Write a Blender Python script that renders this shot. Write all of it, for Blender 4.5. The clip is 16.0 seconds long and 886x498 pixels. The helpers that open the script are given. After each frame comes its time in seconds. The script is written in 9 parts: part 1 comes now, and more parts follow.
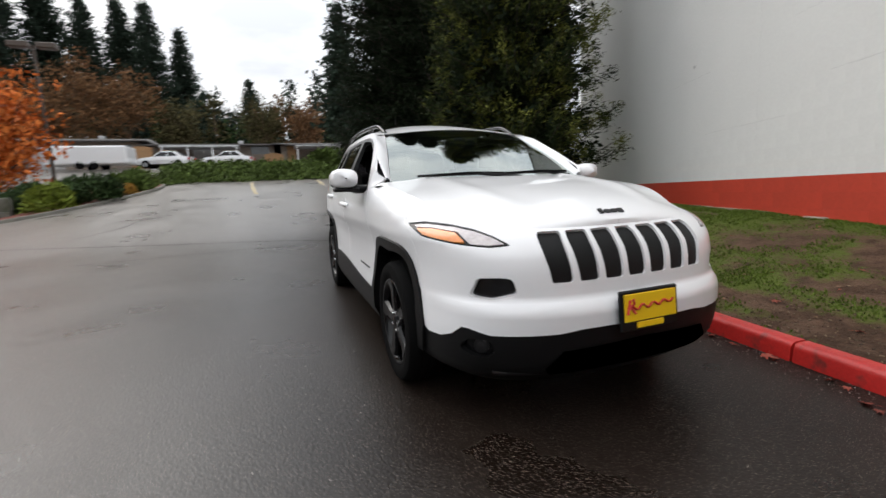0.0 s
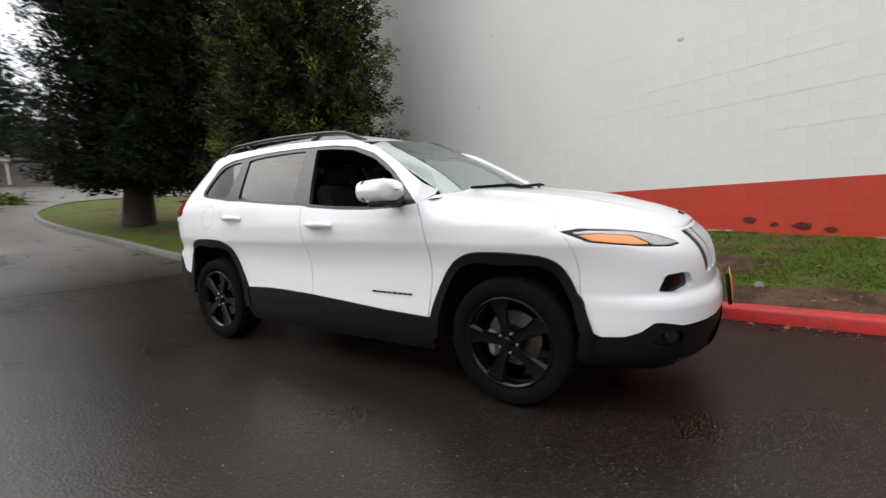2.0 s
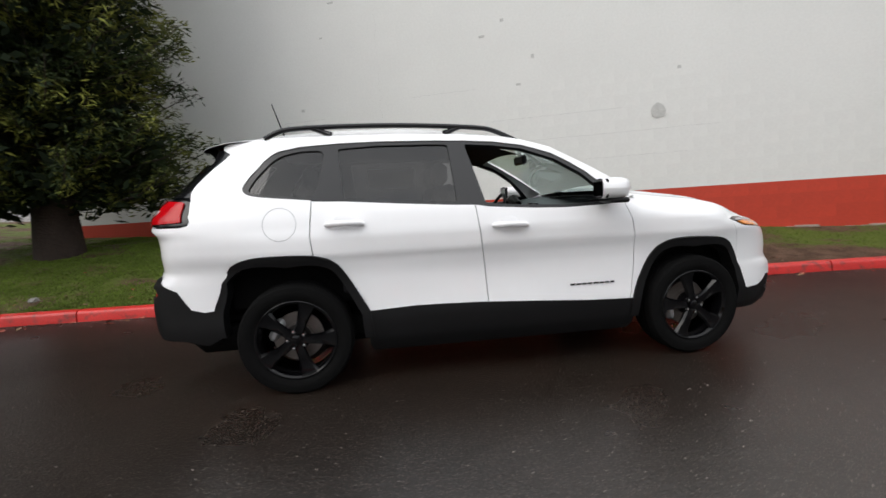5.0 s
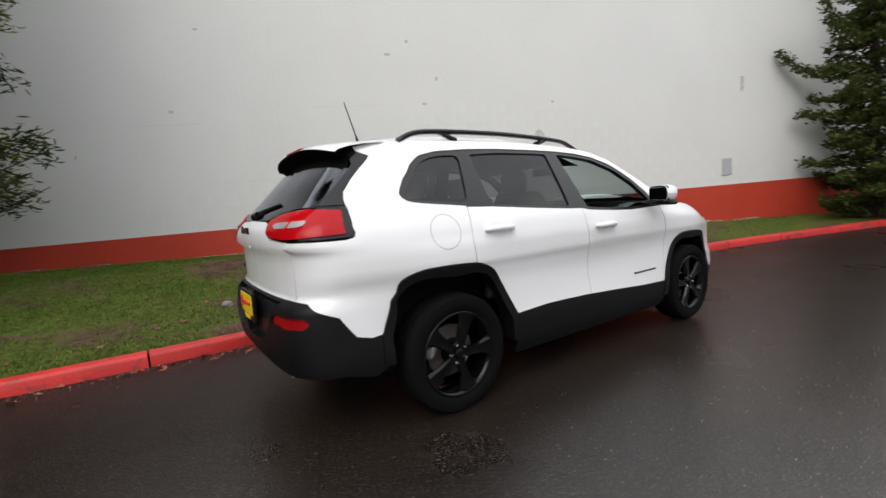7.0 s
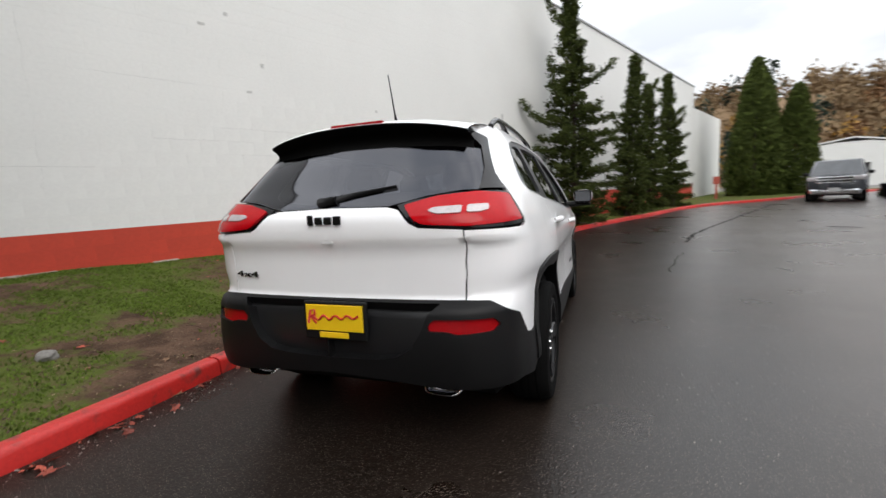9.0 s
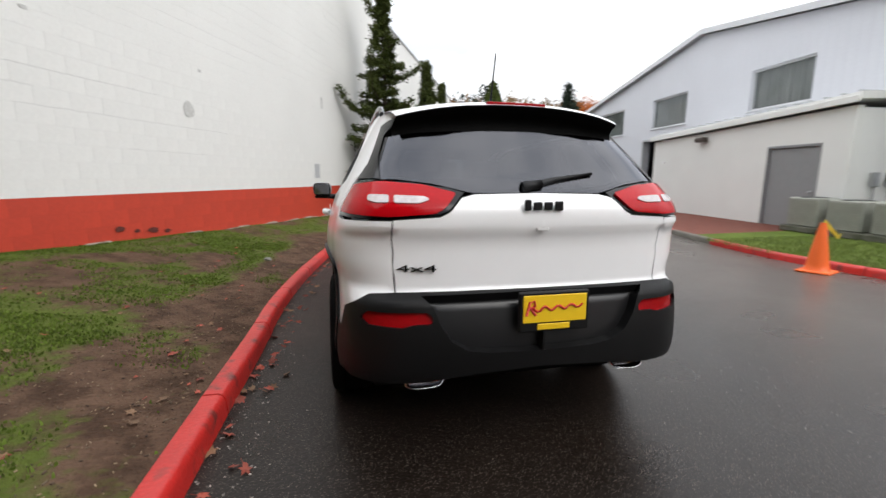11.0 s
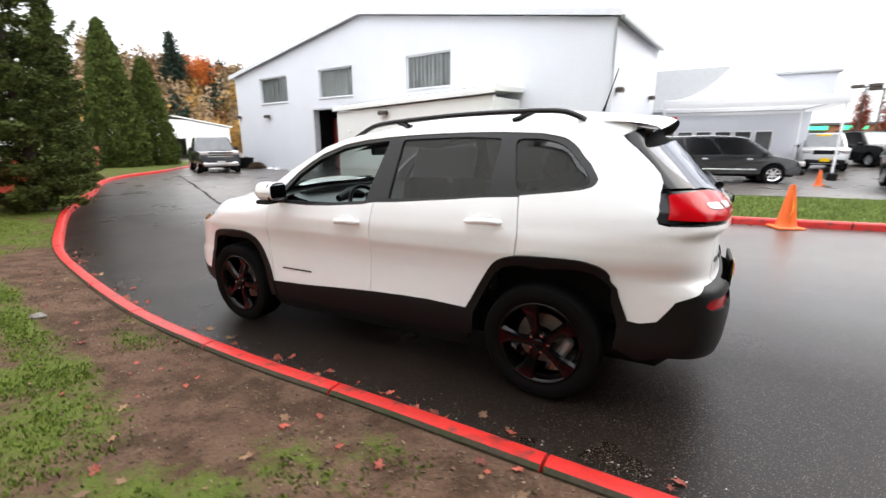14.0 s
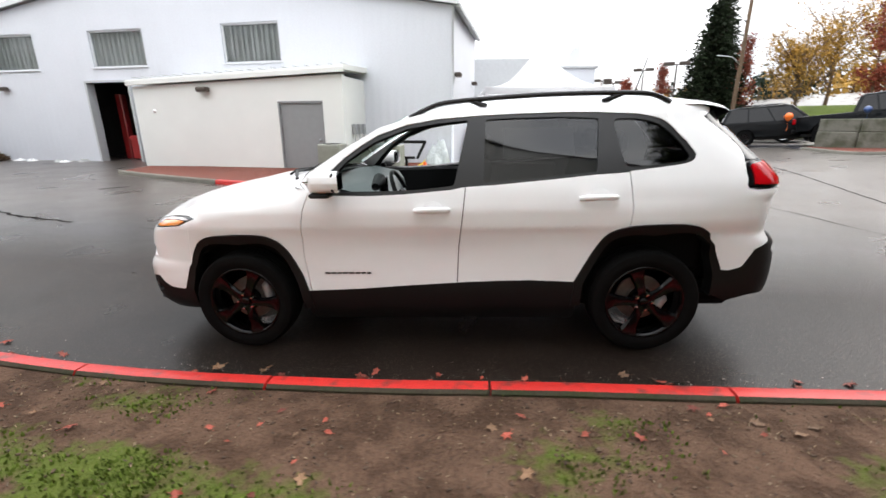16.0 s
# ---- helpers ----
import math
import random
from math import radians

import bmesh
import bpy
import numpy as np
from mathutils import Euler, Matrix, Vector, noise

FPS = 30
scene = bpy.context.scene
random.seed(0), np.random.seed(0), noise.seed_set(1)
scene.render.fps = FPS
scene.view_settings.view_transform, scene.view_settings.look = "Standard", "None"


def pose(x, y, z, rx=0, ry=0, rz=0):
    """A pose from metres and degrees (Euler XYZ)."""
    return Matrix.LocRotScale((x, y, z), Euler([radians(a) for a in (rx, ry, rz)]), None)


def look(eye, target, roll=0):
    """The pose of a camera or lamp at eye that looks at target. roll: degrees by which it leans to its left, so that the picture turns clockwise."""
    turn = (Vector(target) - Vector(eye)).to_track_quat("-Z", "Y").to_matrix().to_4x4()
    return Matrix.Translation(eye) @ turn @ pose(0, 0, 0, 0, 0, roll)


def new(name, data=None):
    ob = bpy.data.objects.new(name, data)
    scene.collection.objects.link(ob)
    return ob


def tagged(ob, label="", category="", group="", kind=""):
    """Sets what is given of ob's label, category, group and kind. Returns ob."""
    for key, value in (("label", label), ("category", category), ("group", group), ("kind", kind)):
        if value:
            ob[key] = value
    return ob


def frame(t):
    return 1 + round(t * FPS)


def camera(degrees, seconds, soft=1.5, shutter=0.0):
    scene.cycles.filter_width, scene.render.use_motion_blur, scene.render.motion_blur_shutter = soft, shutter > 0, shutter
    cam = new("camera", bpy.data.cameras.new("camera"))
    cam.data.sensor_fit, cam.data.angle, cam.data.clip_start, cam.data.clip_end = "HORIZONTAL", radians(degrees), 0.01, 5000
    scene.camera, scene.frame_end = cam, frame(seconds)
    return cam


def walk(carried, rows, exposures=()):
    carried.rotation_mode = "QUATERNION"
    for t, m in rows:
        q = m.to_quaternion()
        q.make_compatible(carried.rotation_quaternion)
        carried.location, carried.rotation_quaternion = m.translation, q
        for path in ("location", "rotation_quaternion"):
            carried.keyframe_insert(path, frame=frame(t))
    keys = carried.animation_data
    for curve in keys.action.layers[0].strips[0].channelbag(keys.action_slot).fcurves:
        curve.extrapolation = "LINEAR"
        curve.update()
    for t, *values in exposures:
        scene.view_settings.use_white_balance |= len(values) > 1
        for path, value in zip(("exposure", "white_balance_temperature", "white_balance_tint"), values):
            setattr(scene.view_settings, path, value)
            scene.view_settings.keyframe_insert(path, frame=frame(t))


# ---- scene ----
cam = camera(91.7, 16.0, 1.5, 0.5)
TILT = 1.43  # the car stands nose down on a gentle slope; the path is told from its own level
PATH = [
    (0, (-1.478, -3.687, 1.149), (-0.768, -1.842, 0.847), -2.2),
    (0.5, (-1.888, -3.379, 1.133), (-0.9, -1.659, 0.875), -3.6),
    (1, (-2.283, -3.047, 1.139), (-1.038, -1.507, 0.858), -3.4),
    (1.5, (-2.608, -2.677, 1.143), (-1.136, -1.342, 0.917), -3.8),
    (2, (-2.906, -2.249, 1.157), (-1.234, -1.179, 0.913), -2.9),
    (2.5, (-3.177, -1.81, 1.186), (-1.409, -0.909, 0.929), -3.4),
    (3, (-3.358, -1.34, 1.217), (-1.495, -0.671, 0.932), -3.2),
    (3.5, (-3.527, -0.825, 1.208), (-1.599, -0.364, 0.944), -3.0),
    (3.7, (-3.57, -0.619, 1.204), (-1.618, -0.253, 0.967), -2.3),
    (5.8, (-3.406, 1.645, 1.205), (-1.523, 1.009, 0.977), -2.7),
    (6, (-3.338, 1.833, 1.204), (-1.479, 1.125, 1.005), -2.4),
    (6.5, (-3.085, 2.286, 1.216), (-1.309, 1.387, 1.02), -2.4),
    (7, (-2.823, 2.751, 1.232), (-1.186, 1.62, 1.023), -3.6),
    (7.5, (-2.46, 3.13, 1.212), (-0.985, 1.802, 0.964), -3.2),
    (8, (-2.051, 3.468, 1.201), (-0.819, 1.909, 0.97), -3.2),
    (8.5, (-1.605, 3.705, 1.192), (-0.632, 1.972, 0.969), -3.9),
    (9, (-1.147, 3.881, 1.2), (-0.474, 2.009, 0.988), -2.6),
    (9.2, (-0.967, 3.943, 1.212), (-0.416, 2.034, 0.983), -3.6),
    (11.3, (1.154, 3.893, 1.22), (0.484, 2.032, 0.927), 0.2),
    (11.5, (1.377, 3.826, 1.23), (0.552, 2.034, 0.905), -0.11),
    (12, (1.852, 3.597, 1.283), (0.835, 1.919, 0.891), -0.65),
    (12.5, (2.266, 3.257, 1.331), (1.105, 1.673, 0.946), -1.32),
    (13, (2.632, 2.887, 1.395), (1.239, 1.514, 0.978), -1.53),
    (13.5, (2.9, 2.453, 1.436), (1.349, 1.268, 0.992), -1.85),
    (14, (3.128, 2.022, 1.483), (1.357, 0.999, 1.0), -1.49),
    (14.5, (3.321, 1.591, 1.527), (1.535, 0.799, 1.092), -1.52),
    (15, (3.435, 1.175, 1.548), (1.475, 0.602, 1.057), -0.62),
    (15.5, (3.542, 0.698, 1.546), (1.632, 0.391, 1.02), -0.77),
    (16, (3.55, 0.264, 1.517), (1.538, 0.103, 0.932), -1.72),
]
walk(cam, [(t, pose(0, 0, 0, TILT) @ look(eye, target, roll)) for t, eye, target, roll in PATH],
     exposures=[(0.0, 0.0), (2.0, 0.06), (6.0, 0.03), (9.2, 0.2), (11.5, 0.44), (12.5, 0.78), (13.5, 1.08), (14.5, 1.06), (15.5, 0.96), (16.0, 0.90)])

PI = math.pi


# ---- world and light: a bright overcast day ----
world = bpy.data.worlds.new("overcast_sky")
scene.world = world
world.use_nodes = True
wn, wl = world.node_tree.nodes, world.node_tree.links
wn.clear()
w_out, w_bg = wn.new("ShaderNodeOutputWorld"), wn.new("ShaderNodeBackground")
w_sky = wn.new("ShaderNodeTexSky")
w_sky.sky_type, w_sky.sun_disc = "NISHITA", False
w_sky.sun_elevation, w_sky.sun_rotation = radians(44), radians(331)
w_sky.air_density, w_sky.dust_density = 1.0, 3.0
w_co, w_map = wn.new("ShaderNodeTexCoord"), wn.new("ShaderNodeMapping")
w_map.inputs["Scale"].default_value = (1.6, 1.6, 4.5)
w_noise = wn.new("ShaderNodeTexNoise")
w_noise.inputs["Scale"].default_value, w_noise.inputs["Detail"].default_value = 1.7, 7
w_ramp = wn.new("ShaderNodeValToRGB")
w_ramp.color_ramp.elements[0].position, w_ramp.color_ramp.elements[0].color = 0.36, (6.6, 6.9, 7.4, 1)
w_ramp.color_ramp.elements[1].position, w_ramp.color_ramp.elements[1].color = 0.62, (10.6, 10.6, 10.6, 1)
w_mix = wn.new("ShaderNodeMixRGB")
w_mix.inputs["Fac"].default_value = 0.9
wl.new(w_co.outputs["Generated"], w_map.inputs["Vector"])
wl.new(w_map.outputs["Vector"], w_noise.inputs["Vector"])
wl.new(w_noise.outputs["Fac"], w_ramp.inputs["Fac"])
wl.new(w_sky.outputs["Color"], w_mix.inputs["Color1"])
wl.new(w_ramp.outputs["Color"], w_mix.inputs["Color2"])
# an overcast sky is about three times as bright overhead as at the horizon
w_sep, w_up, w_mul = wn.new("ShaderNodeSeparateXYZ"), wn.new("ShaderNodeMapRange"), wn.new("ShaderNodeVectorMath")
w_up.inputs["From Max"].default_value = 0.62
w_up.inputs["To Min"].default_value, w_up.inputs["To Max"].default_value = 0.76, 1.95
w_mul.operation = "SCALE"
wl.new(w_co.outputs["Generated"], w_sep.inputs["Vector"])
wl.new(w_sep.outputs["Z"], w_up.inputs["Value"])
wl.new(w_mix.outputs["Color"], w_mul.inputs[0])
wl.new(w_up.outputs["Result"], w_mul.inputs["Scale"])
wl.new(w_mul.outputs["Vector"], w_bg.inputs["Color"])
w_bg.inputs["Strength"].default_value = 0.1
wl.new(w_bg.outputs["Background"], w_out.inputs["Surface"])

sun = new("sun", bpy.data.lights.new("sun", "SUN"))
sun.data.energy, sun.data.angle, sun.data.color = 0.9, radians(40), (1.0, 0.97, 0.93)
sun.matrix_world = look((-9, 16, 18), (0, 0, 0))


# ---- materials ----
def mat(name, color, rough=0.6, metal=0.0, vary=0.12, scale=6.0, fine=60.0, bump=0.15, dist=0.01, coat=0.0, spec=0.5,
        second=None, mix=(0.45, 0.6), mix_scale=2.0, rough2=None, island=0.0, randob=0.0):
    """A surface with two scales of variation: broad stains and fine grain, with relief."""
    m = bpy.data.materials.new(name)
    m.use_nodes = True
    n, l = m.node_tree.nodes, m.node_tree.links
    b = n["Principled BSDF"]
    b.inputs["Roughness"].default_value, b.inputs["Metallic"].default_value = rough, metal
    b.inputs["Coat Weight"].default_value, b.inputs["Coat Roughness"].default_value = coat, 0.04
    b.inputs["Specular IOR Level"].default_value = spec
    co = n.new("ShaderNodeTexCoord")
    n1, n2 = n.new("ShaderNodeTexNoise"), n.new("ShaderNodeTexNoise")
    for nn, s in ((n1, scale), (n2, fine)):
        nn.inputs["Scale"].default_value, nn.inputs["Detail"].default_value = s, 5
        l.new(co.outputs["Object"], nn.inputs["Vector"])
    base = n.new("ShaderNodeRGB")
    base.outputs[0].default_value = (*color, 1)
    col = base.outputs[0]
    if second:
        n3 = n.new("ShaderNodeTexNoise")
        n3.inputs["Scale"].default_value, n3.inputs["Detail"].default_value = mix_scale, 6
        l.new(co.outputs["Object"], n3.inputs["Vector"])
        r3 = n.new("ShaderNodeMapRange")
        r3.inputs["From Min"].default_value, r3.inputs["From Max"].default_value = mix
        l.new(n3.outputs["Fac"], r3.inputs["Value"])
        mx = n.new("ShaderNodeMixRGB")
        mx.inputs["Color2"].default_value = (*second, 1)
        l.new(r3.outputs["Result"], mx.inputs["Fac"])
        l.new(col, mx.inputs["Color1"])
        col = mx.outputs["Color"]
        if rough2 is not None:
            rr = n.new("ShaderNodeMapRange")
            rr.inputs["To Min"].default_value, rr.inputs["To Max"].default_value = rough, rough2
            l.new(r3.outputs["Result"], rr.inputs["Value"])
            l.new(rr.outputs["Result"], b.inputs["Roughness"])
    add = n.new("ShaderNodeMath")
    add.operation = "ADD"
    l.new(n1.outputs["Fac"], add.inputs[0])
    l.new(n2.outputs["Fac"], add.inputs[1])
    rng = n.new("ShaderNodeMapRange")
    rng.inputs["From Min"].default_value, rng.inputs["From Max"].default_value = 0.6, 1.4
    rng.inputs["To Min"].default_value, rng.inputs["To Max"].default_value = 1 - vary, 1 + vary
    l.new(add.outputs[0], rng.inputs["Value"])
    value = rng.outputs["Result"]
    for wanted, kind, socket in ((island, "ShaderNodeNewGeometry", "Random Per Island"), (randob, "ShaderNodeObjectInfo", "Random")):
        if wanted:
            g = n.new(kind)
            rg = n.new("ShaderNodeMapRange")
            rg.inputs["To Min"].default_value, rg.inputs["To Max"].default_value = 1 - wanted, 1 + wanted
            l.new(g.outputs[socket], rg.inputs["Value"])
            mu = n.new("ShaderNodeMath")
            mu.operation = "MULTIPLY"
            l.new(value, mu.inputs[0])
            l.new(rg.outputs["Result"], mu.inputs[1])
            value = mu.outputs[0]
    vm = n.new("ShaderNodeVectorMath")
    vm.operation = "SCALE"
    l.new(col, vm.inputs[0])
    l.new(value, vm.inputs["Scale"])
    l.new(vm.outputs["Vector"], b.inputs["Base Color"])
    if bump:
        bp = n.new("ShaderNodeBump")
        bp.inputs["Strength"].default_value, bp.inputs["Distance"].default_value = bump, dist
        l.new(n2.outputs["Fac"], bp.inputs["Height"])
        l.new(bp.outputs["Normal"], b.inputs["Normal"])
    return m


def glass_mat(name, tint, rough=0.0, ior=1.5, sheen=(1.0, 1.0, 1.0)):
    """Thin window glass: tinted see-through with a Fresnel gloss."""
    m = bpy.data.materials.new(name)
    m.use_nodes = True
    n, l = m.node_tree.nodes, m.node_tree.links
    n.clear()
    out, mixn, tr, gl, fr, pw, sc = (n.new("ShaderNode" + k) for k in ("OutputMaterial", "MixShader", "BsdfTransparent", "BsdfGlossy", "LayerWeight", "Math", "MapRange"))
    tr.inputs["Color"].default_value = (*tint, 1)
    gl.inputs["Roughness"].default_value, gl.inputs["Color"].default_value = rough, (*sheen, 1)
    # a thin pane gleams alike from both sides
    fr.inputs["Blend"].default_value = 0.5
    pw.operation = "POWER"
    pw.inputs[1].default_value = 5
    sc.inputs["To Min"].default_value = ((ior - 1) / (ior + 1)) ** 2
    l.new(fr.outputs["Facing"], pw.inputs[0])
    l.new(pw.outputs[0], sc.inputs["Value"])
    l.new(sc.outputs["Result"], mixn.inputs["Fac"])
    l.new(tr.outputs[0], mixn.inputs[1])
    l.new(gl.outputs[0], mixn.inputs[2])
    l.new(mixn.outputs[0], out.inputs["Surface"])
    return m


def glow(name, color, strength):
    m = bpy.data.materials.new(name)
    m.use_nodes = True
    b = m.node_tree.nodes["Principled BSDF"]
    b.inputs["Base Color"].default_value = (*color, 1)
    b.inputs["Emission Color"].default_value = (*color, 1)
    b.inputs["Emission Strength"].default_value = strength
    return m


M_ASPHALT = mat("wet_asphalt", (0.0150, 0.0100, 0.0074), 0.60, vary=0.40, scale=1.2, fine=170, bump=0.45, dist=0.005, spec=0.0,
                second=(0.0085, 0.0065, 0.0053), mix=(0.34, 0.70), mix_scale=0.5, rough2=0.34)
an, al = M_ASPHALT.node_tree.nodes, M_ASPHALT.node_tree.links
a_vor, a_rng, a_mix = an.new("ShaderNodeTexVoronoi"), an.new("ShaderNodeMapRange"), an.new("ShaderNodeMixRGB")
a_vor.inputs["Scale"].default_value = 105
a_rng.inputs["From Min"].default_value, a_rng.inputs["From Max"].default_value = 0.26, 0.10
a_mix.inputs["Color2"].default_value = (0.22, 0.178, 0.150, 1)
al.new([k for k in an if k.type == "TEX_COORD"][0].outputs["Object"], a_vor.inputs["Vector"])
al.new(a_vor.outputs["Distance"], a_rng.inputs["Value"])
al.new(an["Principled BSDF"].inputs["Base Color"].links[0].from_socket, a_mix.inputs["Color1"])
al.new(a_rng.outputs["Result"], a_mix.inputs["Fac"])
ab = an["Principled BSDF"]
# a film of rain water lies on the drive
ab.inputs["Coat Weight"].default_value, ab.inputs["Coat Roughness"].default_value, ab.inputs["Coat IOR"].default_value = 1.0, 0.26, 1.56
# the film dips and rises over the stones
a_grain, a_bump = an.new("ShaderNodeTexNoise"), an.new("ShaderNodeBump")
a_grain.inputs["Scale"].default_value, a_grain.inputs["Detail"].default_value = 70, 5
a_bump.inputs["Strength"].default_value, a_bump.inputs["Distance"].default_value = 0.52, 0.006
al.new([k for k in an if k.type == "TEX_COORD"][0].outputs["Object"], a_grain.inputs["Vector"])
al.new(a_grain.outputs["Fac"], a_bump.inputs["Height"])
al.new(a_bump.outputs["Normal"], ab.inputs["Coat Normal"])
a_side, a_wet = an.new("ShaderNodeVectorMath"), an.new("ShaderNodeMapRange")
a_side.operation = "DOT_PRODUCT"
a_side.inputs[1].default_value = (-1.0, 0.12, 0.0)
a_wet.inputs["From Min"].default_value, a_wet.inputs["From Max"].default_value = 0.4, 1.9
a_wet.inputs["To Min"].default_value, a_wet.inputs["To Max"].default_value = 0.46, 1.0
al.new([k for k in an if k.type == "TEX_COORD"][0].outputs["Object"], a_side.inputs[0])
al.new(a_side.outputs["Value"], a_wet.inputs["Value"])
al.new(a_wet.outputs["Result"], ab.inputs["Coat Weight"])
# pools of smoother water between duller, worn stretches
a_pool, a_dull = an.new("ShaderNodeTexNoise"), an.new("ShaderNodeMapRange")
a_pool.inputs["Scale"].default_value, a_pool.inputs["Detail"].default_value, a_pool.inputs["Distortion"].default_value = 0.9, 6, 0.0
a_dull.inputs["From Min"].default_value, a_dull.inputs["From Max"].default_value = 0.22, 0.78
a_dull.inputs["To Min"].default_value, a_dull.inputs["To Max"].default_value = 0.24, 0.36
al.new([k for k in an if k.type == "TEX_COORD"][0].outputs["Object"], a_pool.inputs["Vector"])
al.new(a_pool.outputs["Fac"], a_dull.inputs["Value"])
al.new(a_dull.outputs["Result"], ab.inputs["Coat Roughness"])
# the older, paler surface of the upper lot begins at a joint across the drive
a_co = [k for k in an if k.type == "TEX_COORD"][0]
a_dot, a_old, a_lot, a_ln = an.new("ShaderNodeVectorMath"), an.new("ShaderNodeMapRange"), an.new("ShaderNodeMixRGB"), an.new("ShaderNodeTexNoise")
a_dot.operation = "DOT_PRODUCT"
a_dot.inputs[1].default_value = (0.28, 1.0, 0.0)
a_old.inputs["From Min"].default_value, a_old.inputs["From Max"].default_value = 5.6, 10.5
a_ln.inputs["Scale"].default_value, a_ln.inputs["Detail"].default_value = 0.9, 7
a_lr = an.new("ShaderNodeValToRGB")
# lot colours are raised beyond its age, to carry grazing sky sheen
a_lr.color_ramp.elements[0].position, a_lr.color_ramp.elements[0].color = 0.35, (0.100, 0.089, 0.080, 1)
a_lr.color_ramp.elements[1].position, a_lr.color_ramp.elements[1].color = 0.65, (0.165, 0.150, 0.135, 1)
al.new(a_co.outputs["Object"], a_dot.inputs[0])
al.new(a_co.outputs["Object"], a_ln.inputs["Vector"])
al.new(a_dot.outputs["Value"], a_old.inputs["Value"])
al.new(a_ln.outputs["Fac"], a_lr.inputs["Fac"])
al.new(a_old.outputs["Result"], a_lot.inputs["Fac"])
# paler tint down the mid drive: grazing sky sheen added into the base colour
a_lane, a_sheen = an.new("ShaderNodeMapRange"), an.new("ShaderNodeMixRGB")
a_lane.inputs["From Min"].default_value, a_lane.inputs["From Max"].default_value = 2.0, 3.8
a_sheen.blend_type = "ADD"
a_sheen.inputs["Color2"].default_value = (0.066, 0.058, 0.052, 1)
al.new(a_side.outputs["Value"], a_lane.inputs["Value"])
al.new(a_lane.outputs["Result"], a_sheen.inputs["Fac"])
al.new(a_mix.outputs["Color"], a_sheen.inputs["Color1"])
al.new(a_sheen.outputs["Color"], a_lot.inputs["Color1"])
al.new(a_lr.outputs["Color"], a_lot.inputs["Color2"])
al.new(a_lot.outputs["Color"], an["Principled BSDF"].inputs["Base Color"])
M_GRASS = mat("grass_and_soil", (0.112, 0.068, 0.046), 0.9, vary=0.4, scale=3, fine=45, bump=1.0, dist=0.03, second=(0.068, 0.040, 0.026), mix=(0.45, 0.6), mix_scale=5)
gn, gl_ = M_GRASS.node_tree.nodes, M_GRASS.node_tree.links
g_attr, g_noise, g_add, g_rng, g_mix, g_cn, g_cr = (gn.new("ShaderNode" + k) for k in ("Attribute", "TexNoise", "Math", "MapRange", "MixRGB", "TexNoise", "MixRGB"))
g_attr.attribute_name = "turf"
g_noise.inputs["Scale"].default_value, g_noise.inputs["Detail"].default_value = 14, 6
g_cn.inputs["Scale"].default_value, g_cn.inputs["Detail"].default_value = 5, 6
g_add.operation = "ADD"
g_rng.inputs["From Min"].default_value, g_rng.inputs["From Max"].default_value = 0.88, 1.24
g_cr.inputs["Color1"].default_value, g_cr.inputs["Color2"].default_value = (0.058, 0.084, 0.015, 1), (0.110, 0.132, 0.027, 1)
g_obj = [k for k in gn if k.type == "TEX_COORD"][0]
for k in (g_noise, g_cn):
    gl_.new(g_obj.outputs["Object"], k.inputs["Vector"])
gl_.new(g_attr.outputs["Fac"], g_add.inputs[0])
gl_.new(g_noise.outputs["Fac"], g_add.inputs[1])
gl_.new(g_add.outputs[0], g_rng.inputs["Value"])
gl_.new(g_cn.outputs["Fac"], g_cr.inputs["Fac"])
gl_.new(g_rng.outputs["Result"], g_mix.inputs["Fac"])
g_bsdf = gn["Principled BSDF"]
gl_.new(g_bsdf.inputs["Base Color"].links[0].from_socket, g_mix.inputs["Color1"])
gl_.new(g_cr.outputs["Color"], g_mix.inputs["Color2"])
gl_.new(g_mix.outputs["Color"], g_bsdf.inputs["Base Color"])
M_BLADE = mat("grass_blades", (0.092, 0.132, 0.021), 0.75, vary=0.3, scale=2, fine=20, bump=0, island=0.4)
M_LAWN = mat("lawn", (0.100, 0.142, 0.026), 0.9, vary=0.3, scale=2, fine=40, bump=0.9, dist=0.03)
M_KERBRED = mat("red_kerb_paint", (0.50, 0.022, 0.018), 0.42, vary=0.2, scale=4, fine=55, bump=0.4, dist=0.006,
                second=(0.16, 0.03, 0.025), mix=(0.56, 0.70), mix_scale=9, randob=0.1)
M_KERBMOSS = mat("mossy_dirty_concrete", (0.050, 0.042, 0.026), 0.9, vary=0.35, scale=6, fine=60, bump=0.6, dist=0.008, second=(0.032, 0.038, 0.014), mix=(0.45, 0.65), mix_scale=4)
M_KERB = mat("kerb_concrete", (0.15, 0.142, 0.118), 0.8, vary=0.25, scale=4, fine=70, bump=0.5, dist=0.008, randob=0.12)
M_WALLWHITE = mat("painted_block_white", (0.74, 0.74, 0.715), 0.62, vary=0.05, scale=0.7, fine=28, bump=0.2, dist=0.006, randob=0.006)
M_WALLRED = mat("painted_block_red", (0.50, 0.048, 0.022), 0.6, vary=0.13, scale=1.1, fine=28, bump=0.2, dist=0.006, randob=0.05)
M_MORTAR = mat("painted_mortar", (0.73, 0.73, 0.705), 0.8, vary=0.1)
M_MORTARRED = mat("painted_mortar_red", (0.46, 0.045, 0.022), 0.8, vary=0.1)
M_METALWALL = mat("white_metal_cladding", (0.62, 0.635, 0.68), 0.5, vary=0.05, scale=0.6, fine=15, bump=0.05)
mn, ml = M_METALWALL.node_tree.nodes, M_METALWALL.node_tree.links
m_wave, m_bump = mn.new("ShaderNodeTexWave"), mn.new("ShaderNodeBump")
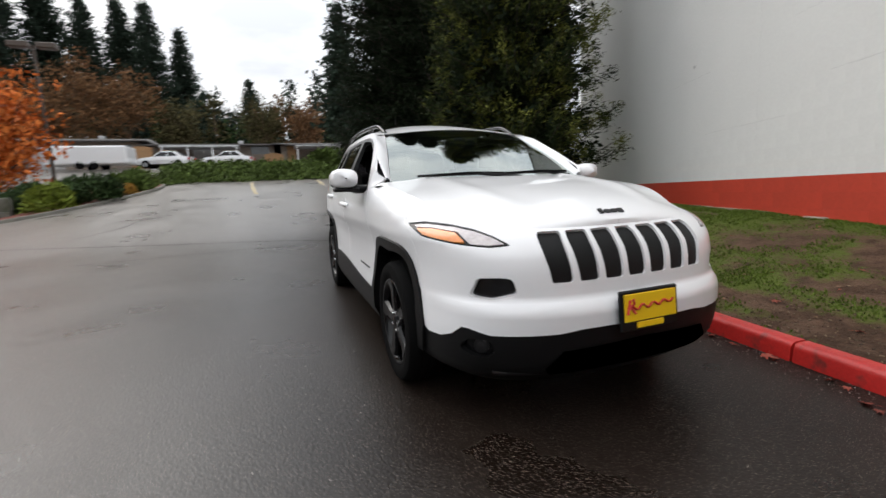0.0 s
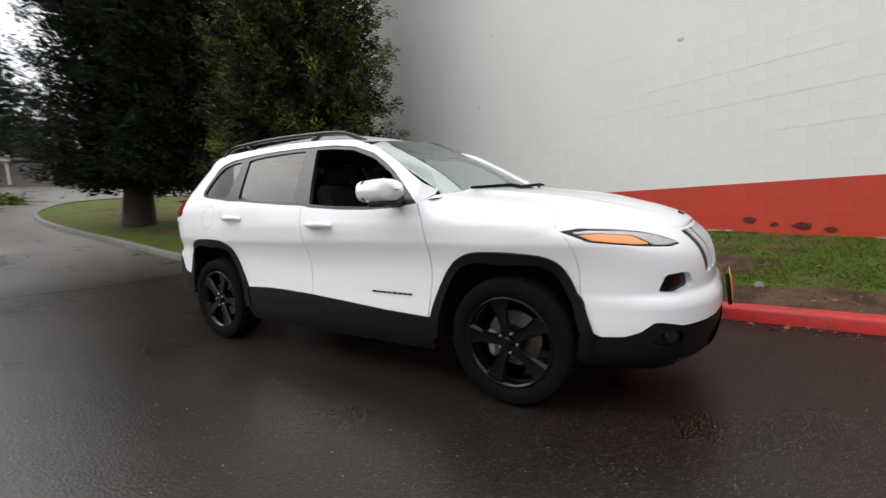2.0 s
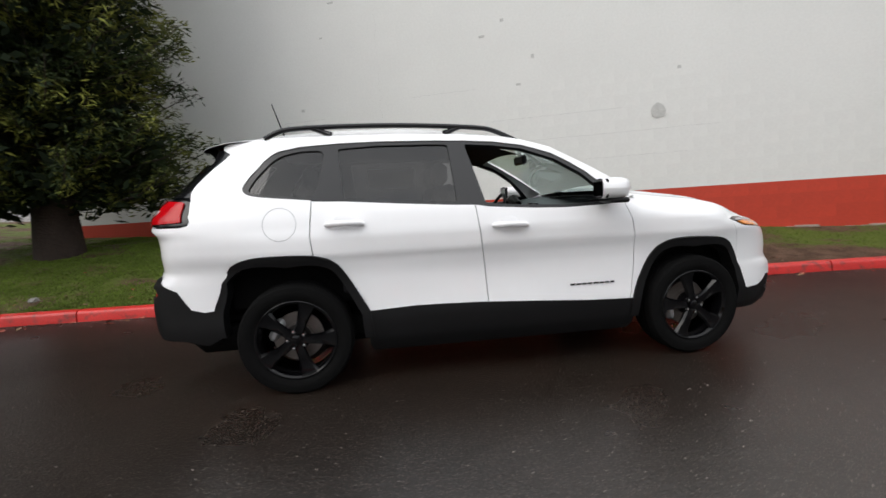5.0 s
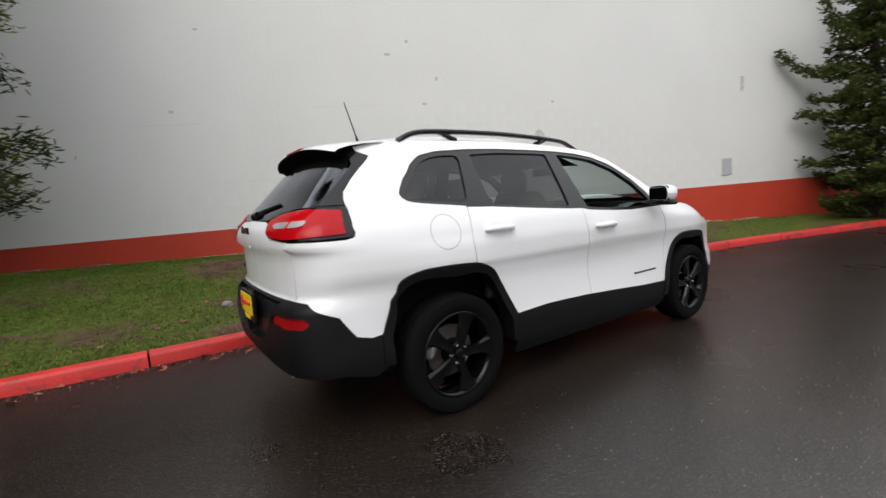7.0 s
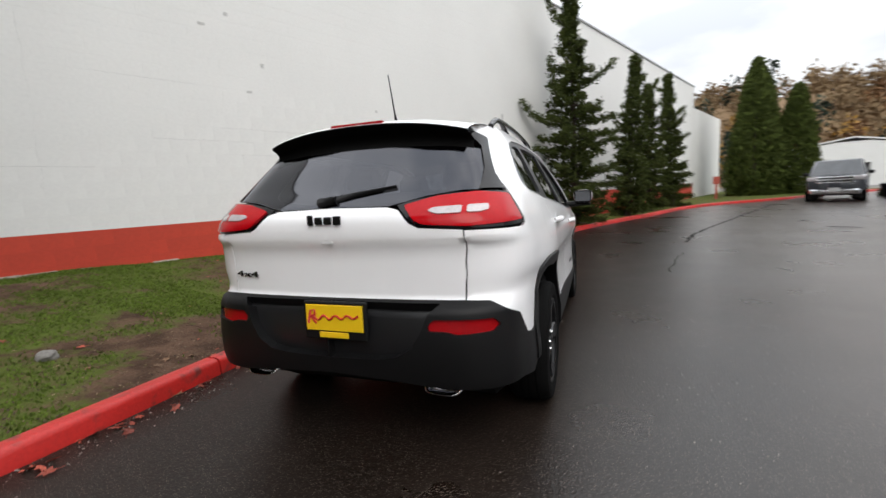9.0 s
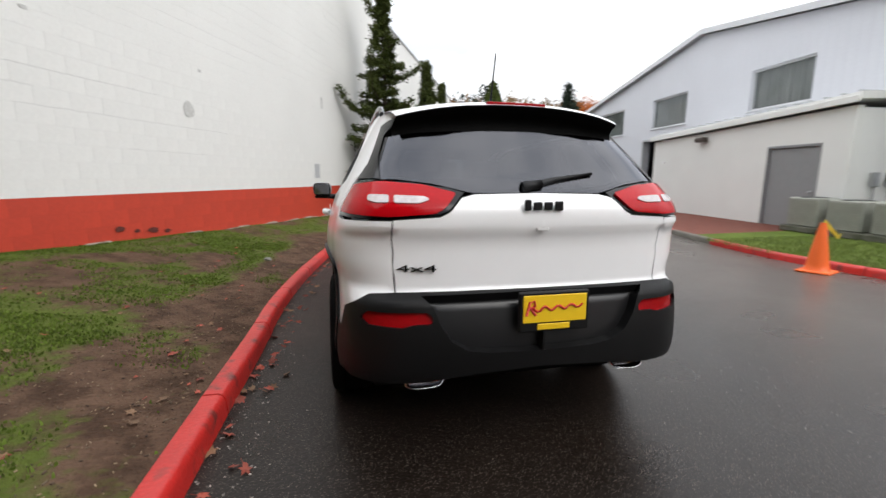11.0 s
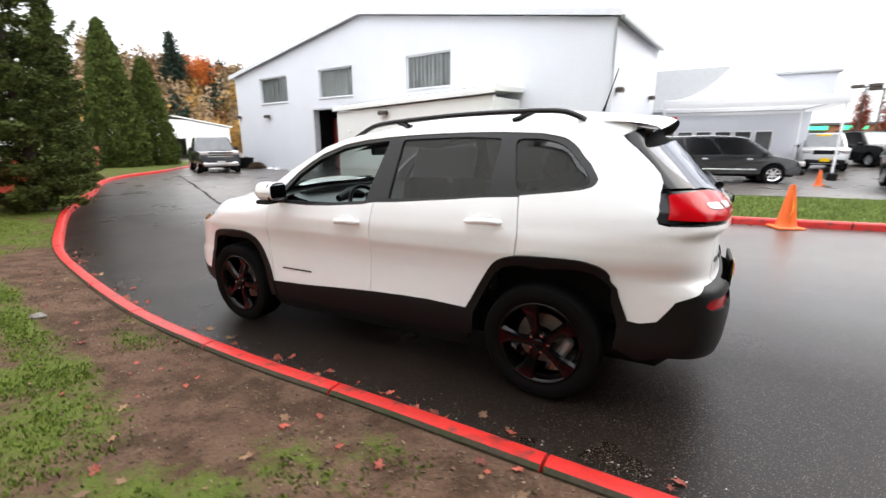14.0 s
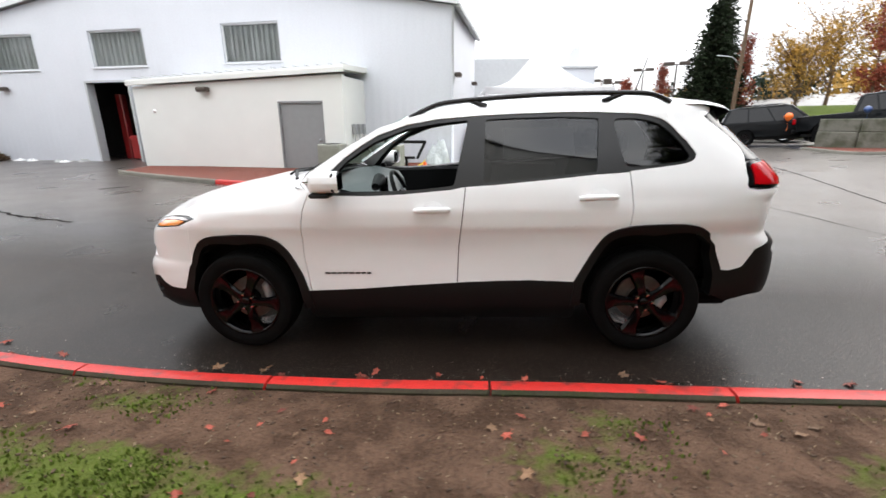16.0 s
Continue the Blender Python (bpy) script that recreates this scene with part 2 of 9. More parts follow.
m_wave.bands_direction, m_wave.wave_profile = "X", "SIN"
m_wave.inputs["Scale"].default_value = 1.05
m_bump.inputs["Strength"].default_value, m_bump.inputs["Distance"].default_value = 0.30, 0.02
ml.new([k for k in mn if k.type == "TEX_COORD"][0].outputs["Object"], m_wave.inputs["Vector"])
ml.new(m_wave.outputs["Fac"], m_bump.inputs["Height"])
ml.new(mn["Principled BSDF"].inputs["Normal"].links[0].from_socket, m_bump.inputs["Normal"])
ml.new(m_bump.outputs["Normal"], mn["Principled BSDF"].inputs["Normal"])
M_STUCCO = mat("white_stucco", (0.71, 0.715, 0.69), 0.8, vary=0.05, scale=1, fine=60, bump=0.3)
M_TRIMPALE = mat("pale_grey_trim", (0.62, 0.63, 0.65), 0.5, vary=0.08)
M_TRIMGREY = mat("grey_trim", (0.45, 0.46, 0.47), 0.5, vary=0.08)
# inside walls are dark grey; the room's shade is put into this colour
M_INTERIOR = mat("darkened_workshop_walls", (0.055, 0.052, 0.05), 0.8, vary=0.3, scale=1.5, fine=10)
M_DARK = mat("dark_interior", (0.005, 0.005, 0.005), 0.9, vary=0.2, spec=0.1)
M_STEEL = mat("galvanised_steel", (0.42, 0.43, 0.44), 0.4, 0.8, vary=0.15)
M_ACGREY = mat("grey_green_casing", (0.27, 0.275, 0.24), 0.6, vary=0.15)
M_DOORGREY = mat("grey_door_paint", (0.24, 0.245, 0.25), 0.5, vary=0.06)
M_WINDOW = mat("dim_window_glass", (0.10, 0.105, 0.11), 0.08, vary=0.2, scale=1.5, fine=4, bump=0.02, spec=0.8)
M_CURTAIN = mat("grey_curtain", (0.42, 0.415, 0.41), 0.75, vary=0.3, scale=2)
M_BARK = mat("bark", (0.034, 0.022, 0.016), 0.9, vary=0.4, scale=5, fine=30, bump=0.9, dist=0.03)
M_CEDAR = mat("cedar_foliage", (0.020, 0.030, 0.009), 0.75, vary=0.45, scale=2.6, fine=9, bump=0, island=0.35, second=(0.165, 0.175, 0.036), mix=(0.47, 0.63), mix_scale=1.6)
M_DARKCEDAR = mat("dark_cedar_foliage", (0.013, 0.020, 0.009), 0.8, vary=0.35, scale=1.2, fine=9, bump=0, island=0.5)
M_JUNIPER = mat("juniper_foliage", (0.056, 0.072, 0.018), 0.75, vary=0.45, scale=2.5, fine=9, bump=0, island=0.5)
M_ARBOR = mat("arborvitae_foliage", (0.060, 0.080, 0.017), 0.75, vary=0.35, scale=1.5, fine=9, bump=0, island=0.5)
M_FIR = mat("far_fir_foliage", (0.026, 0.040, 0.028), 0.85, vary=0.3, scale=0.5, fine=4, bump=0, island=0.5)
M_ORANGE = mat("orange_autumn_leaves", (0.50, 0.14, 0.030), 0.7, vary=0.3, scale=1, fine=6, bump=0, island=0.45)
M_YELLOW = mat("yellow_autumn_leaves", (0.36, 0.21, 0.045), 0.7, vary=0.3, scale=1, fine=6, bump=0, island=0.45)
M_RUSSET = mat("russet_autumn_leaves", (0.22, 0.055, 0.032), 0.7, vary=0.3, scale=1, fine=6, bump=0, island=0.45)
# tan twigs, lightened and evened so the colour carries the distance haze
M_HILLTAN = mat("hazed_tan_twigs", (0.215, 0.150, 0.085), 0.85, vary=0.2, scale=1, fine=6, bump=0, island=0.15)
M_HILLGOLD = mat("gold_autumn_leaves", (0.36, 0.21, 0.055), 0.8, vary=0.2, scale=1, fine=6, bump=0, island=0.2)
M_BROWNWOOD = mat("bare_brown_wood", (0.13, 0.09, 0.06), 0.85, vary=0.3, scale=1, fine=6, bump=0, island=0.4)
M_BROWNLEAF = mat("brown_autumn_leaves", (0.16, 0.085, 0.040), 0.85, vary=0.3, scale=1, fine=6, bump=0, island=0.35)
M_OLIVE = mat("olive_autumn_leaves", (0.075, 0.066, 0.028), 0.85, vary=0.3, scale=1, fine=6, bump=0, island=0.35)
M_SHRUB = mat("shrub_foliage", (0.035, 0.06, 0.02), 0.75, vary=0.35, scale=2, fine=9, bump=0, island=0.5)
M_LIME = mat("lime_shrub_foliage", (0.16, 0.20, 0.03), 0.75, vary=0.3, scale=2, fine=9, bump=0, island=0.4)
M_IVY = mat("groundcover_leaves", (0.072, 0.105, 0.024), 0.75, vary=0.3, scale=1, fine=9, bump=0, island=0.45)
M_LEAFRED = mat("fallen_red_leaf", (0.24, 0.050, 0.030), 0.7, vary=0.3, bump=0, randob=0.5, island=0.5)
M_LEAFTAN = mat("fallen_tan_leaf", (0.17, 0.095, 0.05), 0.7, vary=0.3, bump=0, randob=0.4, island=0.5)
# leaves and blades are matt, with next to no gloss
for leafy in (M_BLADE, M_LAWN, M_GRASS, M_CEDAR, M_DARKCEDAR, M_JUNIPER, M_ARBOR, M_FIR, M_ORANGE, M_YELLOW, M_RUSSET, M_HILLTAN, M_HILLGOLD, M_BROWNLEAF, M_OLIVE, M_BROWNWOOD, M_SHRUB, M_LIME, M_IVY):
    leafy.node_tree.nodes["Principled BSDF"].inputs["Specular IOR Level"].default_value = 0.12
M_ROCK = mat("grey_rock", (0.20, 0.19, 0.175), 0.85, vary=0.3, scale=8, fine=60, bump=0.5, dist=0.01)
M_MULCH = mat("red_bark_mulch", (0.16, 0.045, 0.028), 0.9, vary=0.5, scale=8, fine=60, bump=1.0, dist=0.03)
M_CONE = mat("orange_cone_plastic", (0.80, 0.13, 0.015), 0.45, vary=0.1)
M_TAPE = mat("yellow_tape", (0.75, 0.52, 0.04), 0.5, vary=0.1)
M_FABRIC = mat("translucent_tent_fabric", (0.80, 0.80, 0.81), 0.6, vary=0.04, bump=0.05)
fn, fl_ = M_FABRIC.node_tree.nodes, M_FABRIC.node_tree.links
f_tr, f_mx = fn.new("ShaderNodeBsdfTranslucent"), fn.new("ShaderNodeMixShader")
f_tr.inputs["Color"].default_value, f_mx.inputs["Fac"].default_value = (0.85, 0.85, 0.86, 1), 0.45
fl_.new(fn["Principled BSDF"].outputs[0], f_mx.inputs[1])
fl_.new(f_tr.outputs[0], f_mx.inputs[2])
fl_.new(f_mx.outputs[0], fn["Material Output"].inputs["Surface"])
M_PATCH = mat("grey_patch", (0.52, 0.52, 0.50), 0.8, vary=0.15, scale=12, fine=60, bump=0.4)
M_TENT = mat("white_tent_fabric", (0.82, 0.82, 0.83), 0.6, vary=0.04, bump=0.05)
M_BLACKPL = mat("black_textured_plastic", (0.005, 0.005, 0.0054), 0.48, spec=0.24, vary=0.2, scale=5, fine=250, bump=0.25, dist=0.002)
M_GLOSSBLACK = mat("gloss_black", (0.005, 0.005, 0.006), 0.14, vary=0.1, bump=0, coat=0.0, spec=0.4)
M_PILLAR = mat("dark_grey_pillar_film", (0.010, 0.010, 0.011), 0.34, vary=0.08, bump=0)
M_RUBBER = mat("tyre_rubber", (0.006, 0.006, 0.006), 0.8, vary=0.2, scale=8, fine=90, bump=0.3, spec=0.05)
M_CHROME = mat("chrome", (0.75, 0.75, 0.76), 0.08, 1.0, vary=0.03, bump=0)
M_ALLOY = mat("gloss_black_alloy", (0.0025, 0.0025, 0.003), 0.14, vary=0.1, bump=0, coat=0.0, spec=0.28)
M_MIRROR = mat("door_mirror_glass", (0.22, 0.23, 0.25), 0.04, 1.0, vary=0.03, bump=0)
M_CALIPER = mat("cast_caliper", (0.50, 0.50, 0.51), 0.4, 0.5, vary=0.2, scale=20)
M_DISC = mat("brake_disc_steel", (0.20, 0.175, 0.16), 0.42, 0.7, vary=0.15, bump=0)
M_PAINT = mat("white_car_paint", (0.89, 0.89, 0.90), 0.34, vary=0.012, scale=1, fine=9, bump=0, coat=0.75)
M_LENSRED = mat("red_lamp_lens", (0.44, 0.003, 0.007), 0.10, vary=0.10, scale=14, bump=0, coat=0.12, spec=0.2)
M_LENSDARKRED = mat("dark_red_reflector", (0.30, 0.003, 0.006), 0.16, vary=0.15, scale=14, bump=0, coat=0.0, spec=0.2)
M_LENSCLEAR = mat("clear_lamp_lens", (0.52, 0.48, 0.48), 0.22, 0.3, vary=0.25, scale=20, bump=0, coat=0.3)
M_AMBER = mat("amber_lamp_lens", (0.80, 0.26, 0.05), 0.12, vary=0.1, scale=20, bump=0, coat=1.0)
M_SEAT = mat("black_cloth_seat", (0.012, 0.012, 0.013), 0.85, spec=0.2, vary=0.2, fine=120)
M_DASH = mat("grey_dashboard_plastic", (0.13, 0.15, 0.155), 0.5, vary=0.1, fine=150)
M_LABEL = mat("white_paper_label", (0.45, 0.45, 0.44), 0.7, vary=0.06)
M_YELLOWPLATE = mat("yellow_plate", (0.85, 0.55, 0.01), 0.4, vary=0.03, bump=0)
M_REDINK = mat("red_ink", (0.50, 0.02, 0.015), 0.5, vary=0.03, bump=0)
M_GLASSDARK = glass_mat("privacy_glass", (0.12, 0.12, 0.125), 0.0, 1.55)
M_GLASSCLEAR = glass_mat("windscreen_glass", (0.55, 0.63, 0.61), 0.0, 3.6, (0.93, 1.0, 0.97))
M_GLASSREAR = glass_mat("rear_privacy_glass", (0.05, 0.05, 0.058), 0.05, 1.85, (0.90, 0.92, 1.0))
M_GLASSPANE = glass_mat("plain_window_glass", (0.80, 0.82, 0.82), 0.0, 1.4)
M_CARBLACK = mat("black_car_paint", (0.005, 0.006, 0.007), 0.25, vary=0.05, bump=0, coat=0.08, spec=0.15)
M_CARGREY = mat("grey_car_paint", (0.078, 0.074, 0.066), 0.32, 0.35, vary=0.05, bump=0, coat=0.7)
M_CARBLUE = mat("blue_car_paint", (0.02, 0.06, 0.20), 0.3, 0.2, vary=0.05, bump=0, coat=1.0)
M_CARSILVER = mat("silver_car_paint", (0.45, 0.46, 0.47), 0.3, 0.4, vary=0.05, bump=0, coat=1.0)
M_CARRED = mat("red_car_paint", (0.32, 0.02, 0.02), 0.3, 0.1, vary=0.05, bump=0, coat=1.0)
M_CARWHITE = mat("white_van_paint", (0.72, 0.73, 0.74), 0.3, 0.0, vary=0.05, bump=0, coat=1.0)
M_ROOF = mat("grey_roof_shingle", (0.13, 0.125, 0.12), 0.85, vary=0.25, scale=2, fine=20, bump=0.5)
M_HOUSE = mat("taupe_house_siding", (0.20, 0.165, 0.135), 0.8, vary=0.15)
M_CEDARWOOD = mat("cedar_fence_wood", (0.30, 0.17, 0.08), 0.8, vary=0.25, scale=3, fine=30)
M_CONCRETE = mat("stained_concrete", (0.15, 0.145, 0.12), 0.85, vary=0.3, scale=2, fine=40, bump=0.5, second=(0.055, 0.058, 0.036), mix=(0.42, 0.62), mix_scale=2)
M_FOOTING = mat("pale_footing_concrete", (0.30, 0.26, 0.22), 0.9, vary=0.35, scale=6, fine=50, bump=0.6, second=(0.12, 0.09, 0.06), mix=(0.45, 0.6), mix_scale=5)
M_WHITELINE = mat("worn_road_paint", (0.40, 0.33, 0.20), 0.7, vary=0.3, scale=6, fine=60)
M_CRACK = mat("tar_seam", (0.010, 0.0085, 0.008), 0.8, vary=0.3, spec=0.08)
M_LAMPHEAD = mat("brown_lamp_metal", (0.07, 0.055, 0.045), 0.5, 0.4, vary=0.1)
M_BALLOON = mat("orange_balloon", (0.85, 0.16, 0.02), 0.25, vary=0.03, bump=0)
M_SIGNRED = mat("weathered_red_sign", (0.38, 0.075, 0.05), 0.6, vary=0.15)


# ---- mesh helpers ----
class Geo:
    """Vertices and faces of one mesh, gathered from simple solids."""

    def __init__(self):
        self.v, self.f, self.m = [], [], []

    def add(self, verts, faces, mi=0):
        o = len(self.v)
        self.v += [tuple(p) for p in verts]
        self.f += [tuple(i + o for i in f) for f in faces]
        self.m += [mi] * len(faces)
        return self

    def box(self, c, s, r=0.0, mt=None, mi=0):
        """A box of full size s about c, its edges chamfered by r, turned by the matrix mt about c."""
        hx, hy, hz = (k / 2 for k in s)
        r = min(r, hx * 0.9, hy * 0.9, hz * 0.9)
        if r <= 0:
            vs = [(x, y, z) for x in (-hx, hx) for y in (-hy, hy) for z in (-hz, hz)]
            fs = [(0, 1, 3, 2), (4, 6, 7, 5), (0, 4, 5, 1), (2, 3, 7, 6), (0, 2, 6, 4), (1, 5, 7, 3)]
        else:
            vs, at = [], {}
            for x in (-1, 1):
                for y in (-1, 1):
                    for z in (-1, 1):
                        for k, p in enumerate(((hx, hy - r, hz - r), (hx - r, hy, hz - r), (hx - r, hy - r, hz))):
                            at[x, y, z, k] = len(vs)
                            vs.append((x * p[0], y * p[1], z * p[2]))
            fs = []
            for sgn in (-1, 1):
                for k in range(3):
                    a, b = [i for i in range(3) if i != k]
                    q = []
                    for da, db in ((-1, -1), (1, -1), (1, 1), (-1, 1)):
                        key = [0, 0, 0]
                        key[k], key[a], key[b] = sgn, da, db
                        q.append(at[(*key, k)])
                    fs.append(tuple(q if (sgn > 0) == (k != 1) else q[::-1]))
            for k in range(3):
                a, b = [i for i in range(3) if i != k]
                for da in (-1, 1):
                    for db in (-1, 1):
                        lo, hi = [0, 0, 0], [0, 0, 0]
                        lo[k], hi[k] = -1, 1
                        lo[a] = hi[a] = da
                        lo[b] = hi[b] = db
                        q = [at[(*lo, a)], at[(*hi, a)], at[(*hi, b)], at[(*lo, b)]]
                        n = (Vector(vs[q[1]]) - Vector(vs[q[0]])).cross(Vector(vs[q[2]]) - Vector(vs[q[1]]))
                        d = Vector([0 if i == k else (da if i == a else db) for i in range(3)])
                        fs.append(tuple(q if n.dot(d) > 0 else q[::-1]))
            for x in (-1, 1):
                for y in (-1, 1):
                    for z in (-1, 1):
                        q = [at[x, y, z, k] for k in range(3)]
                        fs.append(tuple(q if x * y * z > 0 else q[::-1]))
        if mt is not None:
            vs = [mt @ Vector(p) for p in vs]
        return self.add([(p[0] + c[0], p[1] + c[1], p[2] + c[2]) for p in vs], fs, mi)

    def tube(self, path, radii, n=8, caps=True, mi=0):
        """A round tube along a path, with a radius for each point of it."""
        if not hasattr(radii, "__len__"):
            radii = [radii] * len(path)
        P = [Vector(p) for p in path]
        vs, fs = [], []
        side = None
        for i, p in enumerate(P):
            d = (P[min(i + 1, len(P) - 1)] - P[max(i - 1, 0)]).normalized()
            ref = side if side is not None else (Vector((0, 0, 1)) if abs(d.z) < 0.9 else Vector((1, 0, 0)))
            a = d.cross(ref)
            a = a.normalized() if a.length > 1e-6 else d.orthogonal().normalized()
            b = a.cross(d).normalized()
            side = b
            for k in range(n):
                t = 2 * PI * k / n
                vs.append(p + (a * math.cos(t) + b * math.sin(t)) * radii[i])
        for i in range(len(P) - 1):
            for k in range(n):
                k2 = (k + 1) % n
                fs.append((i * n + k, i * n + k2, (i + 1) * n + k2, (i + 1) * n + k))
        if caps:
            fs.append(tuple(range(n)))
            fs.append(tuple(range((len(P) - 1) * n, len(P) * n))[::-1])
        return self.add(vs, fs, mi)

    def lathe(self, profile, n=24, m=None, mi=0, close=False):
        """Turns a profile of (radius, height) about the z axis."""
        vs, fs = [], []
        for r, z in profile:
            for k in range(n):
                t = 2 * PI * k / n
                vs.append(Vector((r * math.cos(t), r * math.sin(t), z)))
        rows = len(profile)
        for i in range(rows if close else rows - 1):
            j = (i + 1) % rows
            for k in range(n):
                k2 = (k + 1) % n
                fs.append((i * n + k, i * n + k2, j * n + k2, j * n + k))
        if m is not None:
            vs = [m @ p for p in vs]
        return self.add(vs, fs, mi)

    def prism(self, poly, depth, m=None, mi=0):
        """A flat polygon in x and y (counter-clockwise), given a depth along z."""
        n = len(poly)
        vs = [Vector((x, y, 0)) for x, y in poly] + [Vector((x, y, depth)) for x, y in poly]
        fs = [tuple(range(n))[::-1], tuple(range(n, 2 * n))] + [(i, (i + 1) % n, n + (i + 1) % n, n + i) for i in range(n)]
        if m is not None:
            vs = [m @ p for p in vs]
        return self.add(vs, fs, mi)

    def grid(self, rows, mi=0, flip=False):
        """A sheet through rows of points."""
        n = len(rows[0])
        fs = []
        for i in range(len(rows) - 1):
            for k in range(n - 1):
                q = (i * n + k, i * n + k + 1, (i + 1) * n + k + 1, (i + 1) * n + k)
                fs.append(q[::-1] if flip else q)
        return self.add([p for r in rows for p in r], fs, mi)


def mesh_of(geo, name, mats, smooth=False, normals=None):
    me = bpy.data.meshes.new(name)
    me.from_pydata([tuple(p) for p in geo.v], [], geo.f)
    for m in mats if isinstance(mats, (list, tuple)) else [mats]:
        me.materials.append(m)
    if any(geo.m):
        me.polygons.foreach_set("material_index", geo.m)
    if smooth:
        me.polygons.foreach_set("use_smooth", [True] * len(me.polygons))
    me.update()
    if normals is not None:
        me.normals_split_custom_set_from_vertices([tuple(v) for v in normals])
    elif smooth == "auto":
        me.set_sharp_from_angle(angle=radians(38))
    return me


def part(name, geo, material, parent, label="", smooth=False, m=None):
    """One mesh object under a thing or under a part of it."""
    ob = new(name, geo if isinstance(geo, bpy.types.Mesh) else mesh_of(geo, name, material, smooth))
    ob.parent = parent
    if m is not None:
        ob.matrix_basis = m
    return tagged(ob, label) if label else ob


def thing(name, m, label, category, group="", kind=""):
    """An Empty at a thing's base, to hold its parts."""
    ob = new(name)
    ob.empty_display_size = 0.1
    ob.matrix_basis = m
    return tagged(ob, label, category, group, kind)


def single(name, geo, material, label, category, group="", kind="", m=None, smooth=False):
    ob = new(name, mesh_of(geo, name, material, smooth))
    if m is not None:
        ob.matrix_basis = m
    return tagged(ob, label, category, group, kind)


def lerp(a, b, t):
    return a + (b - a) * t


def sstep(a, b, x):
    t = min(1.0, max(0.0, (x - a) / (b - a)))
    return t * t * (3 - 2 * t)


def curve_at(table, x):
    """Smooth value of a table of (x, value), by monotone x."""
    xs = [p[0] for p in table]
    if x <= xs[0]:
        return table[0][1]
    if x >= xs[-1]:
        return table[-1][1]
    i = max(k for k in range(len(xs)) if xs[k] <= x)
    i = min(i, len(xs) - 2)
    x0, x1 = xs[i], xs[i + 1]
    h = x1 - x0
    t = (x - x0) / h

    def slope(k):
        if k == 0 or k == len(xs) - 1:
            return 0.0 if len(xs) > 2 else (table[1][1] - table[0][1]) / (xs[1] - xs[0])
        a = (table[k][1] - table[k - 1][1]) / (xs[k] - xs[k - 1])
        b = (table[k + 1][1] - table[k][1]) / (xs[k + 1] - xs[k])
        return 0.0 if a * b <= 0 else 2 * a * b / (a + b)

    if i == 0:
        s0 = (table[1][1] - table[0][1]) / h
    else:
        s0 = slope(i)
    s1 = (table[i + 1][1] - table[i][1]) / h if i + 1 == len(xs) - 1 else slope(i + 1)
    return ((2 * t**3 - 3 * t**2 + 1) * table[i][1] + (t**3 - 2 * t**2 + t) * h * s0
            + (-2 * t**3 + 3 * t**2) * table[i + 1][1] + (t**3 - t**2) * h * s1)



# ---- the lie of the land ----
RISE = [(4.2, 0.135), (6.0, 0.19), (10.0, 0.62), (14.8, 1.22), (22.5, 2.26), (45.0, 4.75), (90.0, 8.0), (220.0, 12.0)]
AHEAD = [(-30.0, 0.03), (-14.0, 0.03), (-8.0, -0.01), (-2.6, -0.035), (0.0, 0.03), (4.2, 0.135)]
KERB = [(-19.0, -31.0), (-13.5, -26.0), (-9.4, -22.0), (-7.0, -20.2), (-5.0, -17.7), (-2.97, -13.6), (-1.1, -10.1), (0.05, -7.3), (0.65, -5.6), (1.02, -3.9),
        (1.305, -2.1), (1.425, -0.5), (1.43, 0.6), (1.452, 1.58), (1.475, 2.9), (1.55, 4.5), (1.60, 6.0), (1.65, 8.0), (1.67, 11.0), (1.63, 13.8), (1.85, 16.4), (2.6, 18.8), (4.6, 21.8), (8.0, 23.4), (16.0, 24.8), (24.0, 26.0)]
WALL_X, WALL_SLOPE = 4.82, 0.42
WALL_TURN = -math.degrees(math.atan(WALL_SLOPE))


def ground_z(x, y):
    if y < 4.2:
        return curve_at(AHEAD, y)
    f = lerp(0.25 + 0.75 * sstep(-14, -5, x), 1.0, sstep(18, 40, y))
    dip = 0.30 * sstep(-11, -15.5, x) * sstep(-24, -18.5, x) * sstep(4.2, 7.5, y) * sstep(14.0, 11.0, y)
    return 0.135 + (curve_at(RISE, y) - 0.135) * f - dip


def wall_x(y):
    return WALL_X + WALL_SLOPE * y


def smooth_line(points, step):
    """A Catmull-Rom line through points, resampled at even steps."""
    P = [Vector(p) for p in points]
    P = [P[0] * 2 - P[1], *P, P[-1] * 2 - P[-2]]
    fine = []
    for i in range(1, len(P) - 2):
        for k in range(24):
            t = k / 24
            a, b, c, d = P[i - 1 : i + 3]
            fine.append(0.5 * (2 * b + (c - a) * t + (2 * a - 5 * b + 4 * c - d) * t * t + (3 * b - a - 3 * c + d) * t**3))
    fine.append(P[-2])
    out, left = [fine[0]], step
    for a, b in zip(fine, fine[1:]):
        d = (b - a).length
        while d >= left and d > 0:
            a = a + (b - a) * (left / d)
            out.append(a)
            d, left = (b - a).length, step
        left -= d
    out.append(fine[-1])
    return out


